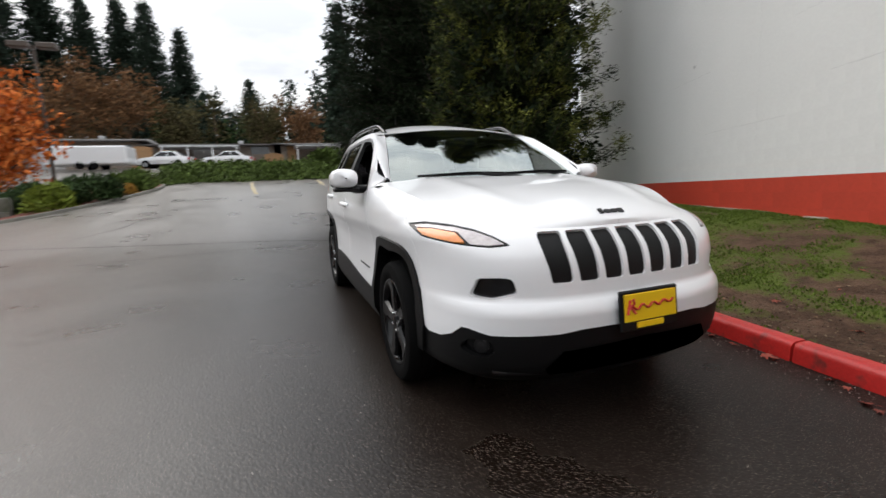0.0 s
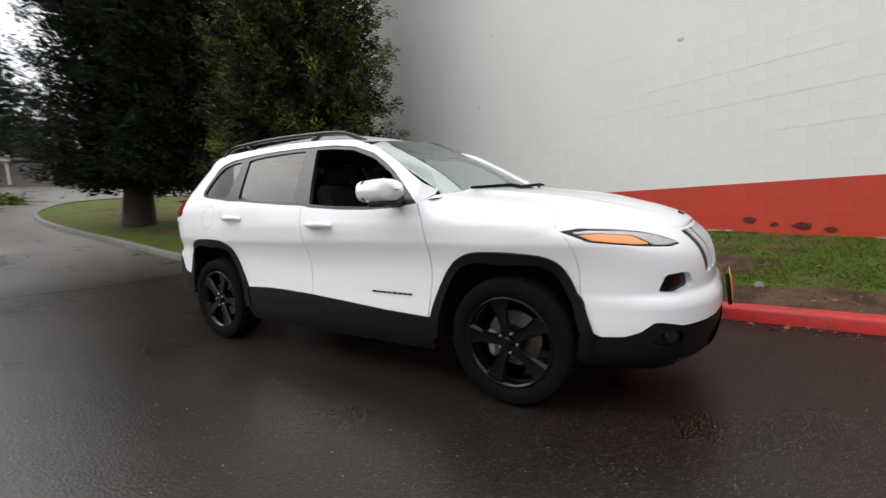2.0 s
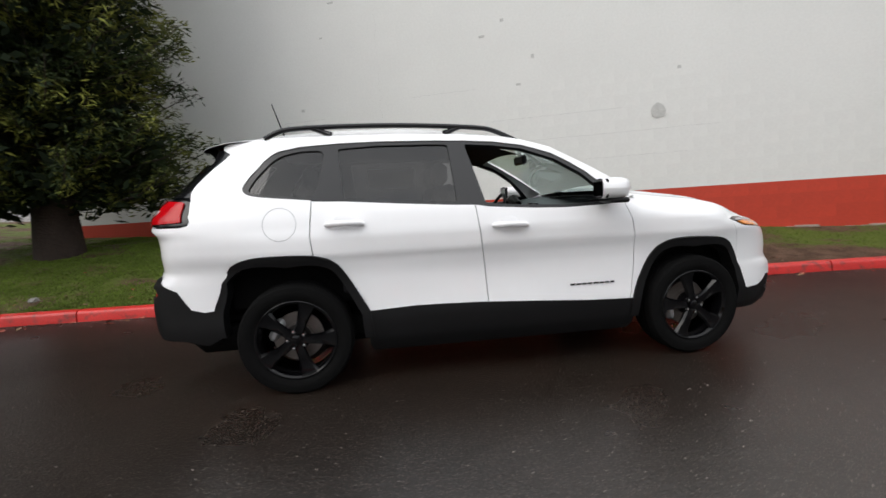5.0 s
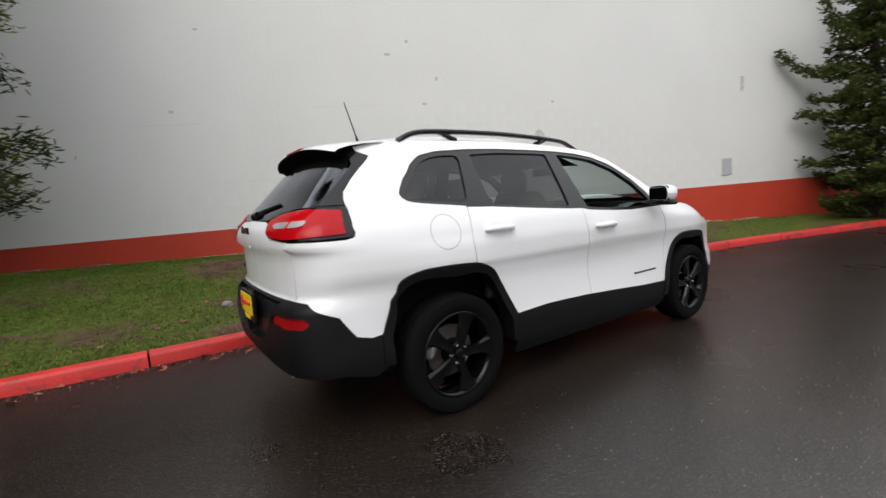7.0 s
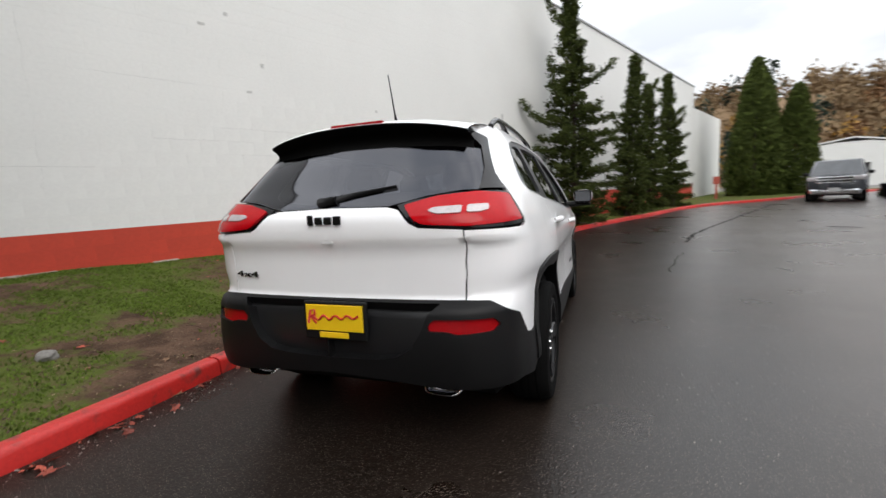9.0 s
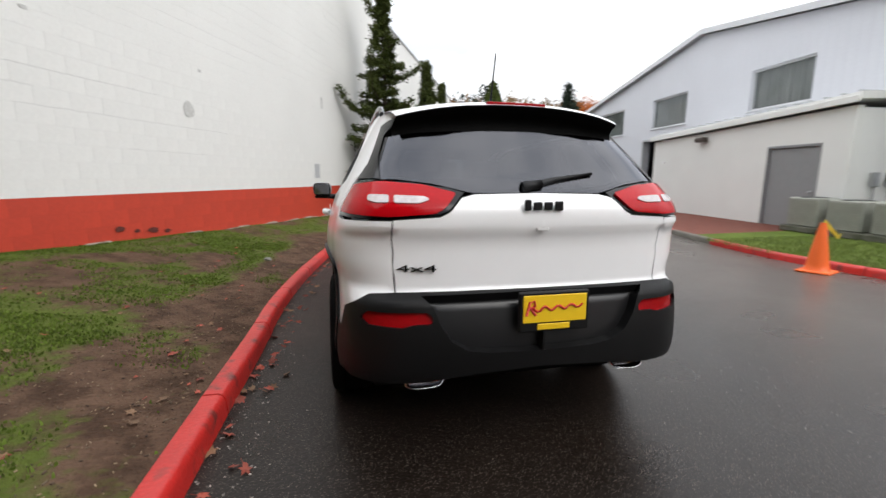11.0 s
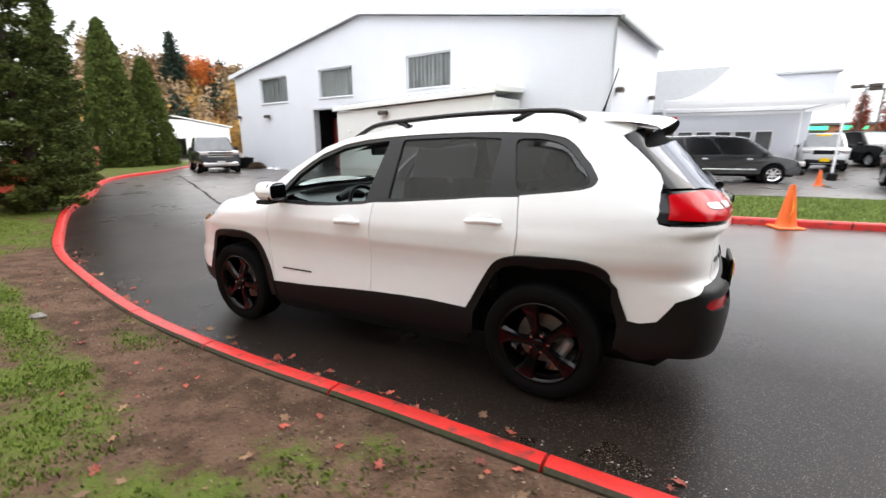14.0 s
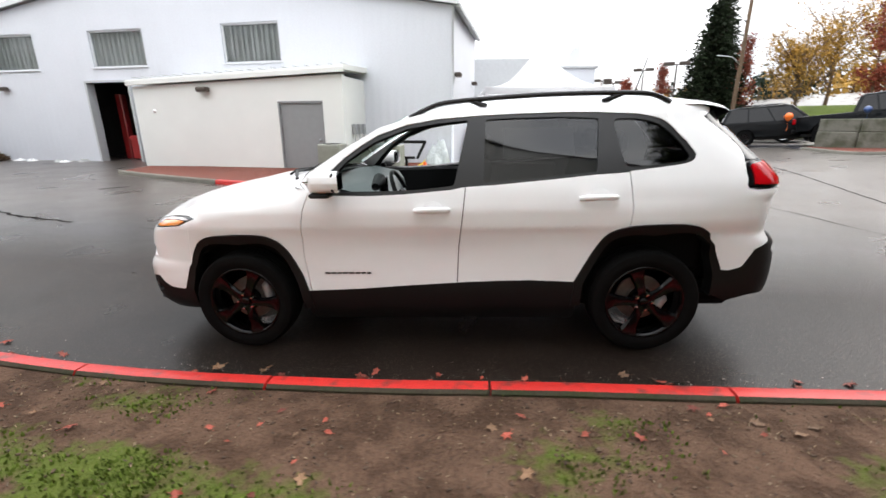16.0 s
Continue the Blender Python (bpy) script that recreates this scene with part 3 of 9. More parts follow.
# one sheet of asphalt and earth out to the horizon
axis_x = [-600, -300, -150, -90, -60, -45, -36, -30] + [-26 + 1.5 * i for i in range(12)] + [-8 + 0.5 * i for i in range(42)] + [14, 17, 21, 27, 36, 50, 80, 150, 300, 600]
axis_y = [-600, -300, -150, -90, -60, -45, -38] + [-33 + 1.5 * i for i in range(14)] + [-12 + 0.5 * i for i in range(72)] + [25, 27, 30, 34, 40, 48, 60, 80, 110, 150, 220, 400, 700]
land = Geo().grid([[(x, y, ground_z(x, y)) for x in axis_x] for y in axis_y])
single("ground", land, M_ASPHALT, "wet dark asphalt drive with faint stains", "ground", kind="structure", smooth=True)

# kerb stones, painted red along the drive and bare behind the car
kerb = thing("kerb", Matrix(), "concrete kerb painted worn red along the drive", "kerb", kind="structure")
KERB_PROFILE = [(-0.012, -0.06), (0.0, 0.08), (0.012, 0.106), (0.035, 0.118), (0.11, 0.118), (0.126, 0.10), (0.126, -0.06)]


def kerb_stones(points, parent, painted, stone=1.25, name="kerb_stone", inward=1):
    line = smooth_line([(x, y, 0) for x, y in points], stone / 3)
    i = 0
    while i + 1 < len(line):
        piece = line[i : i + 4]
        if len(piece) < 2:
            break
        rows = []
        for k, p in enumerate(piece):
            j = i + k
            d = (line[min(j + 1, len(line) - 1)] - line[max(j - 1, 0)]).normalized()
            n = Vector((d.y, -d.x, 0)) * inward
            pull = 0.008 if k == 0 else (-0.008 if k == len(piece) - 1 else 0)
            q = p + d * pull
            rows.append([(q.x + n.x * a, q.y + n.y * a, ground_z(q.x, q.y) + b) for a, b in KERB_PROFILE])
        g = Geo().grid(rows, flip=inward < 0)
        m = len(KERB_PROFILE)
        g.f += [tuple(range(m))[:: -inward], tuple(range(len(g.v) - m, len(g.v)))[:: inward]]
        g.m += [0, 0]
        mid = piece[len(piece) // 2]
        w = m - 1
        g.m = [1 if k < w * (len(piece) - 1) and k % w >= w - 2 else 0 for k in range(len(g.f))]
        part(name, g, [M_KERBRED if painted(mid) else M_KERB, M_KERBMOSS], parent, smooth="auto")
        i += 3


kerb_stones(KERB, kerb, lambda p: p.y < 6.0)

# the grass verge between the kerb and the long wall, rising towards the wall
verge_line = smooth_line([(x, y, 0) for x, y in KERB], 0.3)
BANK = [(-30.0, 0.10), (-12.0, 0.13), (-10.0, 0.2), (-3.0, 0.42), (0.0, 0.57), (4.0, 0.66), (8.0, 0.78), (14.0, 1.35), (20.0, 2.1)]


def verge_z(x, y):
    """Height of the grass: kerb height at the road, banked up at the wall."""
    near = ground_z(x, y) + 0.088 - 0.010 * sstep(-5.0, -3.0, y) * sstep(3.2, 1.8, y)
    k = min(verge_line, key=lambda p: (p.x - x) ** 2 + (p.y - y) ** 2)
    d = math.hypot(x - k.x, y - k.y)
    far = max(near, curve_at(BANK, y))
    if y > 9:
        far = lerp(far, near + 0.12, sstep(9, 15, y))
    w = max(1.2, min(3.0, (wall_x(y) - k.x) * 0.92))
    t = min(1.0, d / w)
    return lerp(near, far, t**1.25) + 0.02 * noise.noise(Vector((x * 1.3, y * 1.3, 0))) * min(1, d * 3)


def grassy(x, y):
    """How grassy the verge is, from bare soil at 0 to turf at 1."""
    n = 0.46 * noise.noise(Vector((x * 0.85, y * 0.75, 3.1))) + 0.52 * noise.noise(Vector((x * 2.3, y * 2.3, 7.7))) + 0.34 * noise.noise(Vector((x * 6, y * 6, 1.7)))
    k = min(verge_line, key=lambda p: (p.x - x) ** 2 + (p.y - y) ** 2)
    d = math.hypot(x - k.x, y - k.y)
    wide = lerp(0.80, 1.25, sstep(-1.6, 0.6, y))
    bare = sstep(wide, wide * 0.6, d) * sstep(2.4, 1.6, y) * sstep(-7, -4.5, y) + 0.5 * sstep(6.5, 8.5, y) * sstep(1.0, 2.5, d)
    worn = 0.05 * sstep(-0.5, 2.5, y) * sstep(9.0, 6.5, y) + 0.16 * sstep(-2.6, -3.8, y) * sstep(-8.0, -6.0, y)
    # a trodden band runs between the grass at the wall and the grass at the kerb
    gap = wall_x(y) - k.x
    trod = 0.30 * sstep(0.30, 0.45, d / max(0.5, gap)) * sstep(0.92, 0.74, d / max(0.5, gap)) * sstep(-4.2, -3.0, y) * sstep(0.2, -1.0, y)
    return min(1.0, max(0.0, 0.83 + n * 1.25 - bare * 0.55 - worn - trod))



rows, mask = [], []
for i, p in enumerate(verge_line):
    d = (verge_line[min(i + 1, len(verge_line) - 1)] - verge_line[max(i - 1, 0)]).normalized()
    n = Vector((d.y, -d.x, 0))
    reach = 14.0 if p.y > 7.5 or p.y < -24 else max(1.0, (wall_x(p.y) - p.x) / max(0.3, n.x - WALL_SLOPE * n.y) * 1.02)
    if p.y > 12:
        reach = lerp(14.0, 5.0, sstep(13, 18.5, p.y)) if p.x < 4 else 4.0
    row = []
    for k in range(37):
        q = p + n * (0.12 + (reach - 0.12) * (k / 36) ** 1.2)
        row.append((q.x, q.y, verge_z(q.x, q.y)))
        mask.append(grassy(q.x, q.y))
    rows.append(row)
verge = single("grass_verge", Geo().grid(rows), M_GRASS, "patchy green grass and bare brown soil verge behind the kerb", "grass", kind="structure", smooth=True)
layer = verge.data.attributes.new("turf", "FLOAT", "POINT")
layer.data.foreach_set("value", mask)


# ---- the long painted block wall ----
WALL_M = pose(WALL_X, 0, 0, 0, 0, WALL_TURN)
WALL_Y0, WALL_Y1, WALL_TOP, RED_TOP = -30.6, 9.2, 7.05, 1.06
wall = thing("wall_long", WALL_M, "long white-painted block wall with a red base band", "wall", kind="structure")
g = Geo()
g.box((0.155, (WALL_Y0 + WALL_Y1) / 2, (WALL_TOP + RED_TOP) / 2), (0.3, WALL_Y1 - WALL_Y0, WALL_TOP - RED_TOP))
part("wall_core", g, M_MORTAR, wall)
part("wall_base_core", Geo().box((0.155, (WALL_Y0 + WALL_Y1) / 2, (RED_TOP - 0.6) / 2), (0.3, WALL_Y1 - WALL_Y0, RED_TOP + 0.6)), M_MORTARRED, wall)
part("coping", Geo().box((0.15, (WALL_Y0 + WALL_Y1) / 2, WALL_TOP + 0.03), (0.4, WALL_Y1 - WALL_Y0 + 0.04, 0.07), 0.01), M_TRIMGREY, wall, "grey metal coping")
part("far_wall", Geo().box((0.155, WALL_Y0 - 4.2, 2.5), (0.3, 8.4, 6.6)), M_WALLWHITE, wall, "lower plain white far end of the wall")
part("end_wall", Geo().box((3.0, WALL_Y1 - 0.15, 3.1), (5.6, 0.28, 7.5)), M_WALLWHITE, wall)

# ---- the white gabled workshop across the drive ----
SHOP_M = pose(-12.37, -0.62, 0, 0, 0, math.degrees(math.atan2(-0.993, -0.117)))



def opening_wall(length, top, openings, thick, breaks=()):
    """A wall along x with its face at y = 0, its top at top(x), pierced by openings (x0, x1, z0, z1)."""
    g = Geo()
    xs = sorted({0.0, length, *breaks, *[o[0] for o in openings], *[o[1] for o in openings]})
    for a, b in zip(xs, xs[1:]):
        cuts = sorted((o[2], o[3]) for o in openings if o[0] <= a + 1e-6 and o[1] >= b - 1e-6)
        z = -0.4
        for lo, hi in [*cuts, (None, None)]:
            ta, tb = (lo, lo) if lo is not None else (top(a), top(b))
            if ta > z or tb > z:
                vs = [(a, 0, z), (b, 0, z), (b, 0, tb), (a, 0, ta), (a, -thick, z), (b, -thick, z), (b, -thick, tb), (a, -thick, ta)]
                g.add(vs, [(1, 0, 3, 2), (4, 5, 6, 7), (0, 1, 5, 4), (3, 7, 6, 2), (0, 4, 7, 3), (1, 2, 6, 5)])
            z = hi
    return g


def wall_panels(geo, material, parent, label, m=None):
    """The panels of a pierced wall, each a part of its own."""
    for i in range(0, len(geo.v), 8):
        g = Geo().add(geo.v[i : i + 8], [(1, 0, 3, 2), (4, 5, 6, 7), (0, 1, 5, 4), (3, 7, 6, 2), (0, 4, 7, 3), (1, 2, 6, 5)])
        part("wall_panel", g, material, parent, label, m=m)


# ---- workshop ----
shop = thing("workshop_building", SHOP_M, "white gabled metal-clad workshop with upper windows", "building")
SHOP_L, EAVE, RIDGE, SHOP_D = 22.6, 5.3, 7.1, 6.3


def shop_top(x):
    return EAVE + (RIDGE - EAVE) * (1 - abs(x - SHOP_L / 2) / (SHOP_L / 2))


WINDOWS = [(6.33, 8.68, 3.73, 5.10), (12.10, 14.60, 3.72, 5.08), (17.32, 19.95, 3.70, 5.08)]
SHOP_DOOR = (13.08, 15.06, -0.4, 3.16)
wall_panels(opening_wall(SHOP_L, shop_top, [*WINDOWS, SHOP_DOOR], 0.25, (SHOP_L / 2,)), M_METALWALL, shop, "white metal front wall")
part("side_wall", Geo().box((0.12, -SHOP_D / 2 - 0.25, 2.45), (0.24, SHOP_D, 5.7)), M_METALWALL, shop)
part("side_wall", Geo().box((SHOP_L - 0.12, -SHOP_D / 2 - 0.25, 2.45), (0.24, SHOP_D, 5.7)), M_METALWALL, shop)
part("back_wall", Geo().box((SHOP_L / 2, -SHOP_D - 0.3, 2.9), (SHOP_L, 0.24, 6.6)), M_METALWALL, shop)
for s in (0, 1):
    x0, x1 = (-0.25, SHOP_L / 2) if s == 0 else (SHOP_L / 2, SHOP_L + 0.25)
    z0, z1 = (EAVE + 0.02, RIDGE + 0.06) if s == 0 else (RIDGE + 0.06, EAVE + 0.02)
    g = Geo().add([(x0, 0.22, z0), (x1, 0.22, z1), (x1, -SHOP_D - 0.5, z1), (x0, -SHOP_D - 0.5, z0), (x0, 0.22, z0 + 0.12), (x1, 0.22, z1 + 0.12), (x1, -SHOP_D - 0.5, z1 + 0.12), (x0, -SHOP_D - 0.5, z0 + 0.12)],
                  [(0, 1, 2, 3), (7, 6, 5, 4), (1, 0, 4, 5), (3, 2, 6, 7), (0, 3, 7, 4), (2, 1, 5, 6)])
    part("roof_slope", g, M_METALWALL, shop, "white metal roof slope")
    g = Geo().add([(x0, 0.225, z0 - 0.06), (x1, 0.225, z1 - 0.06), (x1, 0.225, z1 + 0.14), (x0, 0.225, z0 + 0.14), (x0, 0.255, z0 - 0.06), (x1, 0.255, z1 - 0.06), (x1, 0.255, z1 + 0.14), (x0, 0.255, z0 + 0.14)],
                  [(0, 3, 2, 1), (5, 6, 7, 4), (0, 1, 5, 4), (3, 7, 6, 2), (0, 4, 7, 3), (1, 2, 6, 5)])
    part("verge_trim", g, M_TRIMPALE, shop, "pale grey verge trim")
part("gutter", Geo().box((-0.22, -SHOP_D / 2, EAVE - 0.02), (0.14, SHOP_D, 0.14), 0.02), M_TRIMGREY, shop, "grey gutter")
part("downpipe", Geo().tube([(-0.06, 0.08, EAVE - 0.05), (-0.06, 0.06, 0.0)], 0.045, 8), M_METALWALL, shop, "white downpipe", True)
for x0, x1, z0, z1 in WINDOWS:
    w = part("window", Geo().box(((x0 + x1) / 2, -0.12, z0 + 0.03), (x1 - x0, 0.1, 0.06)).box(((x0 + x1) / 2, -0.12, z1 - 0.03), (x1 - x0, 0.1, 0.06)).box((x0 + 0.03, -0.12, (z0 + z1) / 2), (0.06, 0.1, z1 - z0 - 0.12)).box((x1 - 0.03, -0.12, (z0 + z1) / 2), (0.06, 0.1, z1 - z0 - 0.12)), M_TRIMPALE, shop, "pale grey window frame")
    pn = part("pane", Geo().box(((x0 + x1) / 2, -0.11, (z0 + z1) / 2), (x1 - x0 - 0.1, 0.012, z1 - z0 - 0.1)), M_GLASSPANE, w, "window glass")
    pn.visible_shadow = False
    rows = []
    n = 44
    for z in (z0, z1):
        rows.append([(lerp(x1, x0, (k + 0.25 * math.sin(k * 2.3)) / n), -0.17 - (0.12 if k % 4 == 3 else 0.03 * (k % 2)), z) for k in range(n + 1)])
    part("curtain", Geo().grid(rows), M_CURTAIN, w, "grey pleated strip curtain")
    part("sill", Geo().box(((x0 + x1) / 2, 0.02, z0 - 0.02), (x1 - x0 + 0.1, 0.08, 0.04), 0.01), M_TRIMPALE, w)
part("door_frame", Geo().box((13.05, -0.06, 1.4), (0.08, 0.34, 3.6)).box((15.09, -0.06, 1.4), (0.08, 0.34, 3.6)).box((14.07, -0.06, 3.2), (2.1, 0.34, 0.08)), M_TRIMGREY, shop, "door frame of an open doorway")
part("workshop_interior", Geo().box((14.3, -6.0, 1.7), (7.0, 0.1, 4.0)).box((10.8, -3.1, 1.7), (0.1, 5.8, 4.0)).box((17.8, -3.1, 1.7), (0.1, 5.8, 4.0)).box((14.3, -3.1, 3.55), (7.0, 5.8, 0.1)), M_INTERIOR, shop, "workshop interior coloured dark for its shade")
single("tool_chest", Geo().box((0, 0, 0.55), (1.1, 0.6, 1.0), 0.03).box((0, 0.31, 0.8), (1.0, 0.02, 0.03)).box((0, 0.31, 0.55), (1.0, 0.02, 0.03)), M_CARRED, "red steel tool chest inside the workshop", "tool chest", m=SHOP_M @ Matrix.Translation((13.75, -1.0, 0.03)))
lift = thing("vehicle_lift", SHOP_M @ Matrix.Translation((15.3, -1.6, 0.03)), "red two-post vehicle lift inside the workshop", "lift")
part("post", Geo().box((0, 0, 1.4), (0.3, 0.3, 2.8), 0.03), M_CARRED, lift)
part("post", Geo().box((-1.3, -1.2, 1.4), (0.25, 0.25, 2.8), 0.03), M_CARBLUE, lift)
part("arm", Geo().box((-0.5, 0.1, 0.9), (1.0, 0.12, 0.12), 0.02), M_CARRED, lift)
single("oil_drum", Geo().lathe([(0, 0.0), (0.28, 0.0), (0.29, 0.3), (0.28, 0.32), (0.29, 0.6), (0.28, 0.88), (0, 0.88)], 20), M_CARBLUE, "blue oil drum in the doorway", "drum", m=SHOP_M @ Matrix.Translation((13.5, -1.0, 0.03)))


def wall_lamp(m, w=0.42):
    lm = thing("wall_lamp", m, "brown metal floodlight fixed on the white wall", "lamp", "floodlights on the workshop")
    part("housing", Geo().box((0, 0.14, 0), (w, 0.24, 0.16), 0.04), M_LAMPHEAD, lm)
    part("bracket", Geo().box((0, 0.02, 0.02), (0.12, 0.04, 0.12), 0.01), M_LAMPHEAD, lm)
    part("lens", Geo().box((0, 0.15, -0.085), (w * 0.8, 0.18, 0.02), 0.005), M_LENSCLEAR, lm)


wall_lamp(SHOP_M @ Matrix.Translation((19.3, 0, 3.0)))
wall_lamp(SHOP_M @ Matrix.Translation((22.4, 0, 3.05)), 0.3)
wall_lamp(SHOP_M @ Matrix.Translation((0.0, -0.7, 3.2)) @ pose(0, 0, 0, 0, 0, 90), 0.3)
wall_lamp(SHOP_M @ Matrix.Translation((0.0, -5.6, 3.3)) @ pose(0, 0, 0, 0, 0, 90), 0.3)

# ---- annex in front of the workshop ----
AN_X0, AN_X1, AN_D = 3.2, 11.05, 1.95
annex = thing("annex_building", SHOP_M, "low cream annex with a shallow metal roof", "building")
part("annex_front_wall", opening_wall(AN_X1 - AN_X0, lambda x: lerp(3.05, 2.80, x / (AN_X1 - AN_X0)), [(0.72, 2.30, -0.4, 2.2)], 0.2), M_STUCCO, annex, m=Matrix.Translation((AN_X0, AN_D, 0)))
part("annex_end_wall", Geo().box((AN_X0 + 0.1, AN_D / 2 - 0.1, 1.3), (0.2, AN_D - 0.2, 3.4)), M_STUCCO, annex)
part("annex_end_wall", Geo().box((AN_X1 - 0.1, AN_D / 2 - 0.1, 1.2), (0.2, AN_D - 0.2, 3.1)), M_STUCCO, annex)
g = Geo()
x0, x1, y0, y1 = AN_X0 - 1.25, AN_X1 + 0.1, 0.0, AN_D + 0.12
zz = lambda x: lerp(3.12, 2.86, (x - AN_X0) / (AN_X1 - AN_X0))
g.add([(x0 + 1.1, y1, zz(x0)), (x1, y1, zz(x1)), (x1, y0, zz(x1) + 0.1), (x0 + 1.1, y0, zz(x0) + 0.1), (x0 + 1.1, y1, zz(x0) + 0.16), (x1, y1, zz(x1) + 0.16), (x1, y0, zz(x1) + 0.26), (x0 + 1.1, y0, zz(x0) + 0.26)],
      [(0, 1, 2, 3), (7, 6, 5, 4), (1, 0, 4, 5), (3, 2, 6, 7), (0, 3, 7, 4), (2, 1, 5, 6)])
part("annex_roof", g, M_STUCCO, annex, "pale roof edge")
for k in range(40):
    x = lerp(x0 + 1.2, x1 - 0.05, k / 39)
    part("roof_rib", Geo().box((x, AN_D / 2 + 0.05, zz(x) + 0.235), (0.03, AN_D + 0.1, 0.03)), M_TRIMGREY, annex) if k % 2 == 0 else None
part("fascia", Geo().box(((x0 + 1.1 + x1) / 2, y1 + 0.03, (zz(x0) + zz(x1)) / 2 + 0.03), (x1 - x0 - 1.1, 0.06, 0.16), 0.01, Euler((0, math.atan2(zz(x0) - zz(x1), x1 - x0), 0)).to_matrix()), M_STUCCO, annex, "white gutter board")
ad = part("annex_door", Geo().box((4.71, AN_D - 0.08, 1.09), (1.5, 0.06, 2.18), 0.008), M_DOORGREY, annex, "plain grey double door")
part("door_frame", Geo().box((3.94, AN_D - 0.01, 1.1), (0.06, 0.05, 2.2)).box((5.48, AN_D - 0.01, 1.1), (0.06, 0.05, 2.2)).box((4.71, AN_D - 0.01, 2.22), (1.6, 0.05, 0.06)), M_DOORGREY, ad)
part("door_knob", Geo().lathe([(0, 0.05), (0.03, 0.045), (0.035, 0.02), (0.015, 0.0)], 12, pose(4.1, AN_D - 0.05, 1.02, -90)), M_STEEL, ad, smooth=True)
wall_lamp(SHOP_M @ Matrix.Translation((8.15, AN_D, 2.66)))
single("wall_bell", Geo().lathe([(0, 0.06), (0.05, 0.05), (0.06, 0.0)], 14, pose(0, 0, 0, -90)), M_TENT, "small white round bell on the annex wall", "bell", m=SHOP_M @ Matrix.Translation((10.3, AN_D, 1.98)))
for k in range(3):
    single("meter_box", Geo().box((0, 0.06, 0), (0.16, 0.12, 0.34), 0.015).tube([(0, 0.06, -0.17), (0, 0.06, -0.6)], 0.02, 6), M_STEEL, "small grey meter box with conduit on the annex wall", "meter box", "meters on the annex", m=SHOP_M @ Matrix.Translation((AN_X0 - 0.02, 0.45 + 0.42 * k, 1.35)) @ pose(0, 0, 0, 0, 0, 90))

# ---- planted island and mulch bed before the annex ----
ISLAND = [(-9.5, -11.1), (-8.6, -9.2), (-7.6, -6.8), (-6.95, -4.6), (-6.4, -2.0), (-6.08, 0.5), (-5.98, 3.0), (-6.02, 5.2), (-6.6, 6.3), (-7.6, 6.85), (-8.8, 6.8), (-9.6, 6.1), (-9.85, 4.5), (-10.0, 2.2), (-10.6, 0.6)]
isk = thing("island_kerb", Matrix(), "low kerb round the lawn island, partly painted red", "kerb", kind="structure")
kerb_stones(ISLAND, isk, lambda p: p.x > -6.6 and -6.6 < p.y < 5.7 or (-7.6 < p.x and -7.2 < p.y < -5.6), 1.6, "kerb_stone", -1)
isl_line = smooth_line([(x, y, 0) for x, y in ISLAND], 0.4)


def fill_sheet(line, centre_of, up, n=12):
    rows = []
    for p in line:
        c = centre_of(p)
        rows.append([(lerp(p.x, c[0], k / n), lerp(p.y, c[1], k / n), ground_z(lerp(p.x, c[0], k / n), lerp(p.y, c[1], k / n)) + up) for k in range(n + 1)])
    return rows


def island_mid(p):
    if p.y < -2.5:
        return (-11.6 - 0.02 * p.y, p.y - 0.3)
    return (-8.6, min(max(p.y, -2.8), 5.6)) if p.x > -8.6 or p.y > 5.5 else (-8.6, max(p.y, -2.5))


def shrink(p):
    c = Vector((*island_mid(p), 0))
    d = c - p
    return p + d.normalized() * 0.14 if d.length > 0.3 else p


inner = [shrink(p) for p in isl_line]
lawn = [p for p in inner if p.y > -4.6]
bed = [p for p in inner if p.y <= -4.2]
single("island_lawn", Geo().grid(fill_sheet(lawn, island_mid, 0.095)), M_LAWN, "bright green lawn on the island", "grass", kind="structure", smooth=True)
g = Geo().grid(fill_sheet(bed, island_mid, 0.088))
single("mulch_bed", g, M_MULCH, "red bark mulch bed along the annex", "mulch", kind="structure", smooth=True)
g = Geo().grid([[(x, y, ground_z(x, y) + 0.085) for x in np.linspace(-12.2, -8.5, 14)] for y in np.linspace(-4.4, 0.9, 14)])
single("island_lawn_strip", g, M_LAWN, "green lawn strip beside the workshop", "grass", kind="structure", smooth=True)



# ---- the white sport utility car ----
# Its skin is one map: u runs round the plan from the middle of the nose to the middle of the tail, z is the height.
from mathutils.geometry import delaunay_2d_cdt

CAR_M = pose(0, 0, 0, TILT)
car = thing("suv_car", CAR_M, "white sport utility car with black wheels parked on wet asphalt", "car")
PLAN = [(0.0, -2.235), (0.2, -2.229), (0.4, -2.205), (0.58, -2.145), (0.72, -2.045), (0.81, -1.89), (0.862, -1.7), (0.895, -1.45), (0.91, -1.1), (0.917, -0.6), (0.92, 0.0),
        (0.918, 0.6), (0.91, 1.1), (0.897, 1.45), (0.878, 1.72), (0.855, 1.94), (0.80, 2.095), (0.67, 2.19), (0.45, 2.23), (0.22, 2.245), (0.0, 2.25)]
plan_line = smooth_line([(x, y, 0) for x, y in PLAN], 0.02)
PLAN_N = len(plan_line) - 1
NOSE = [(0.18, 0.16), (0.24, 0.08), (0.30, 0.0), (0.36, -0.04), (0.46, -0.055), (0.58, -0.06), (0.62, -0.045), (0.645, -0.02), (0.75, -0.012), (0.83, 0.01), (0.88, 0.045), (0.93, 0.10), (0.97, 0.19)]
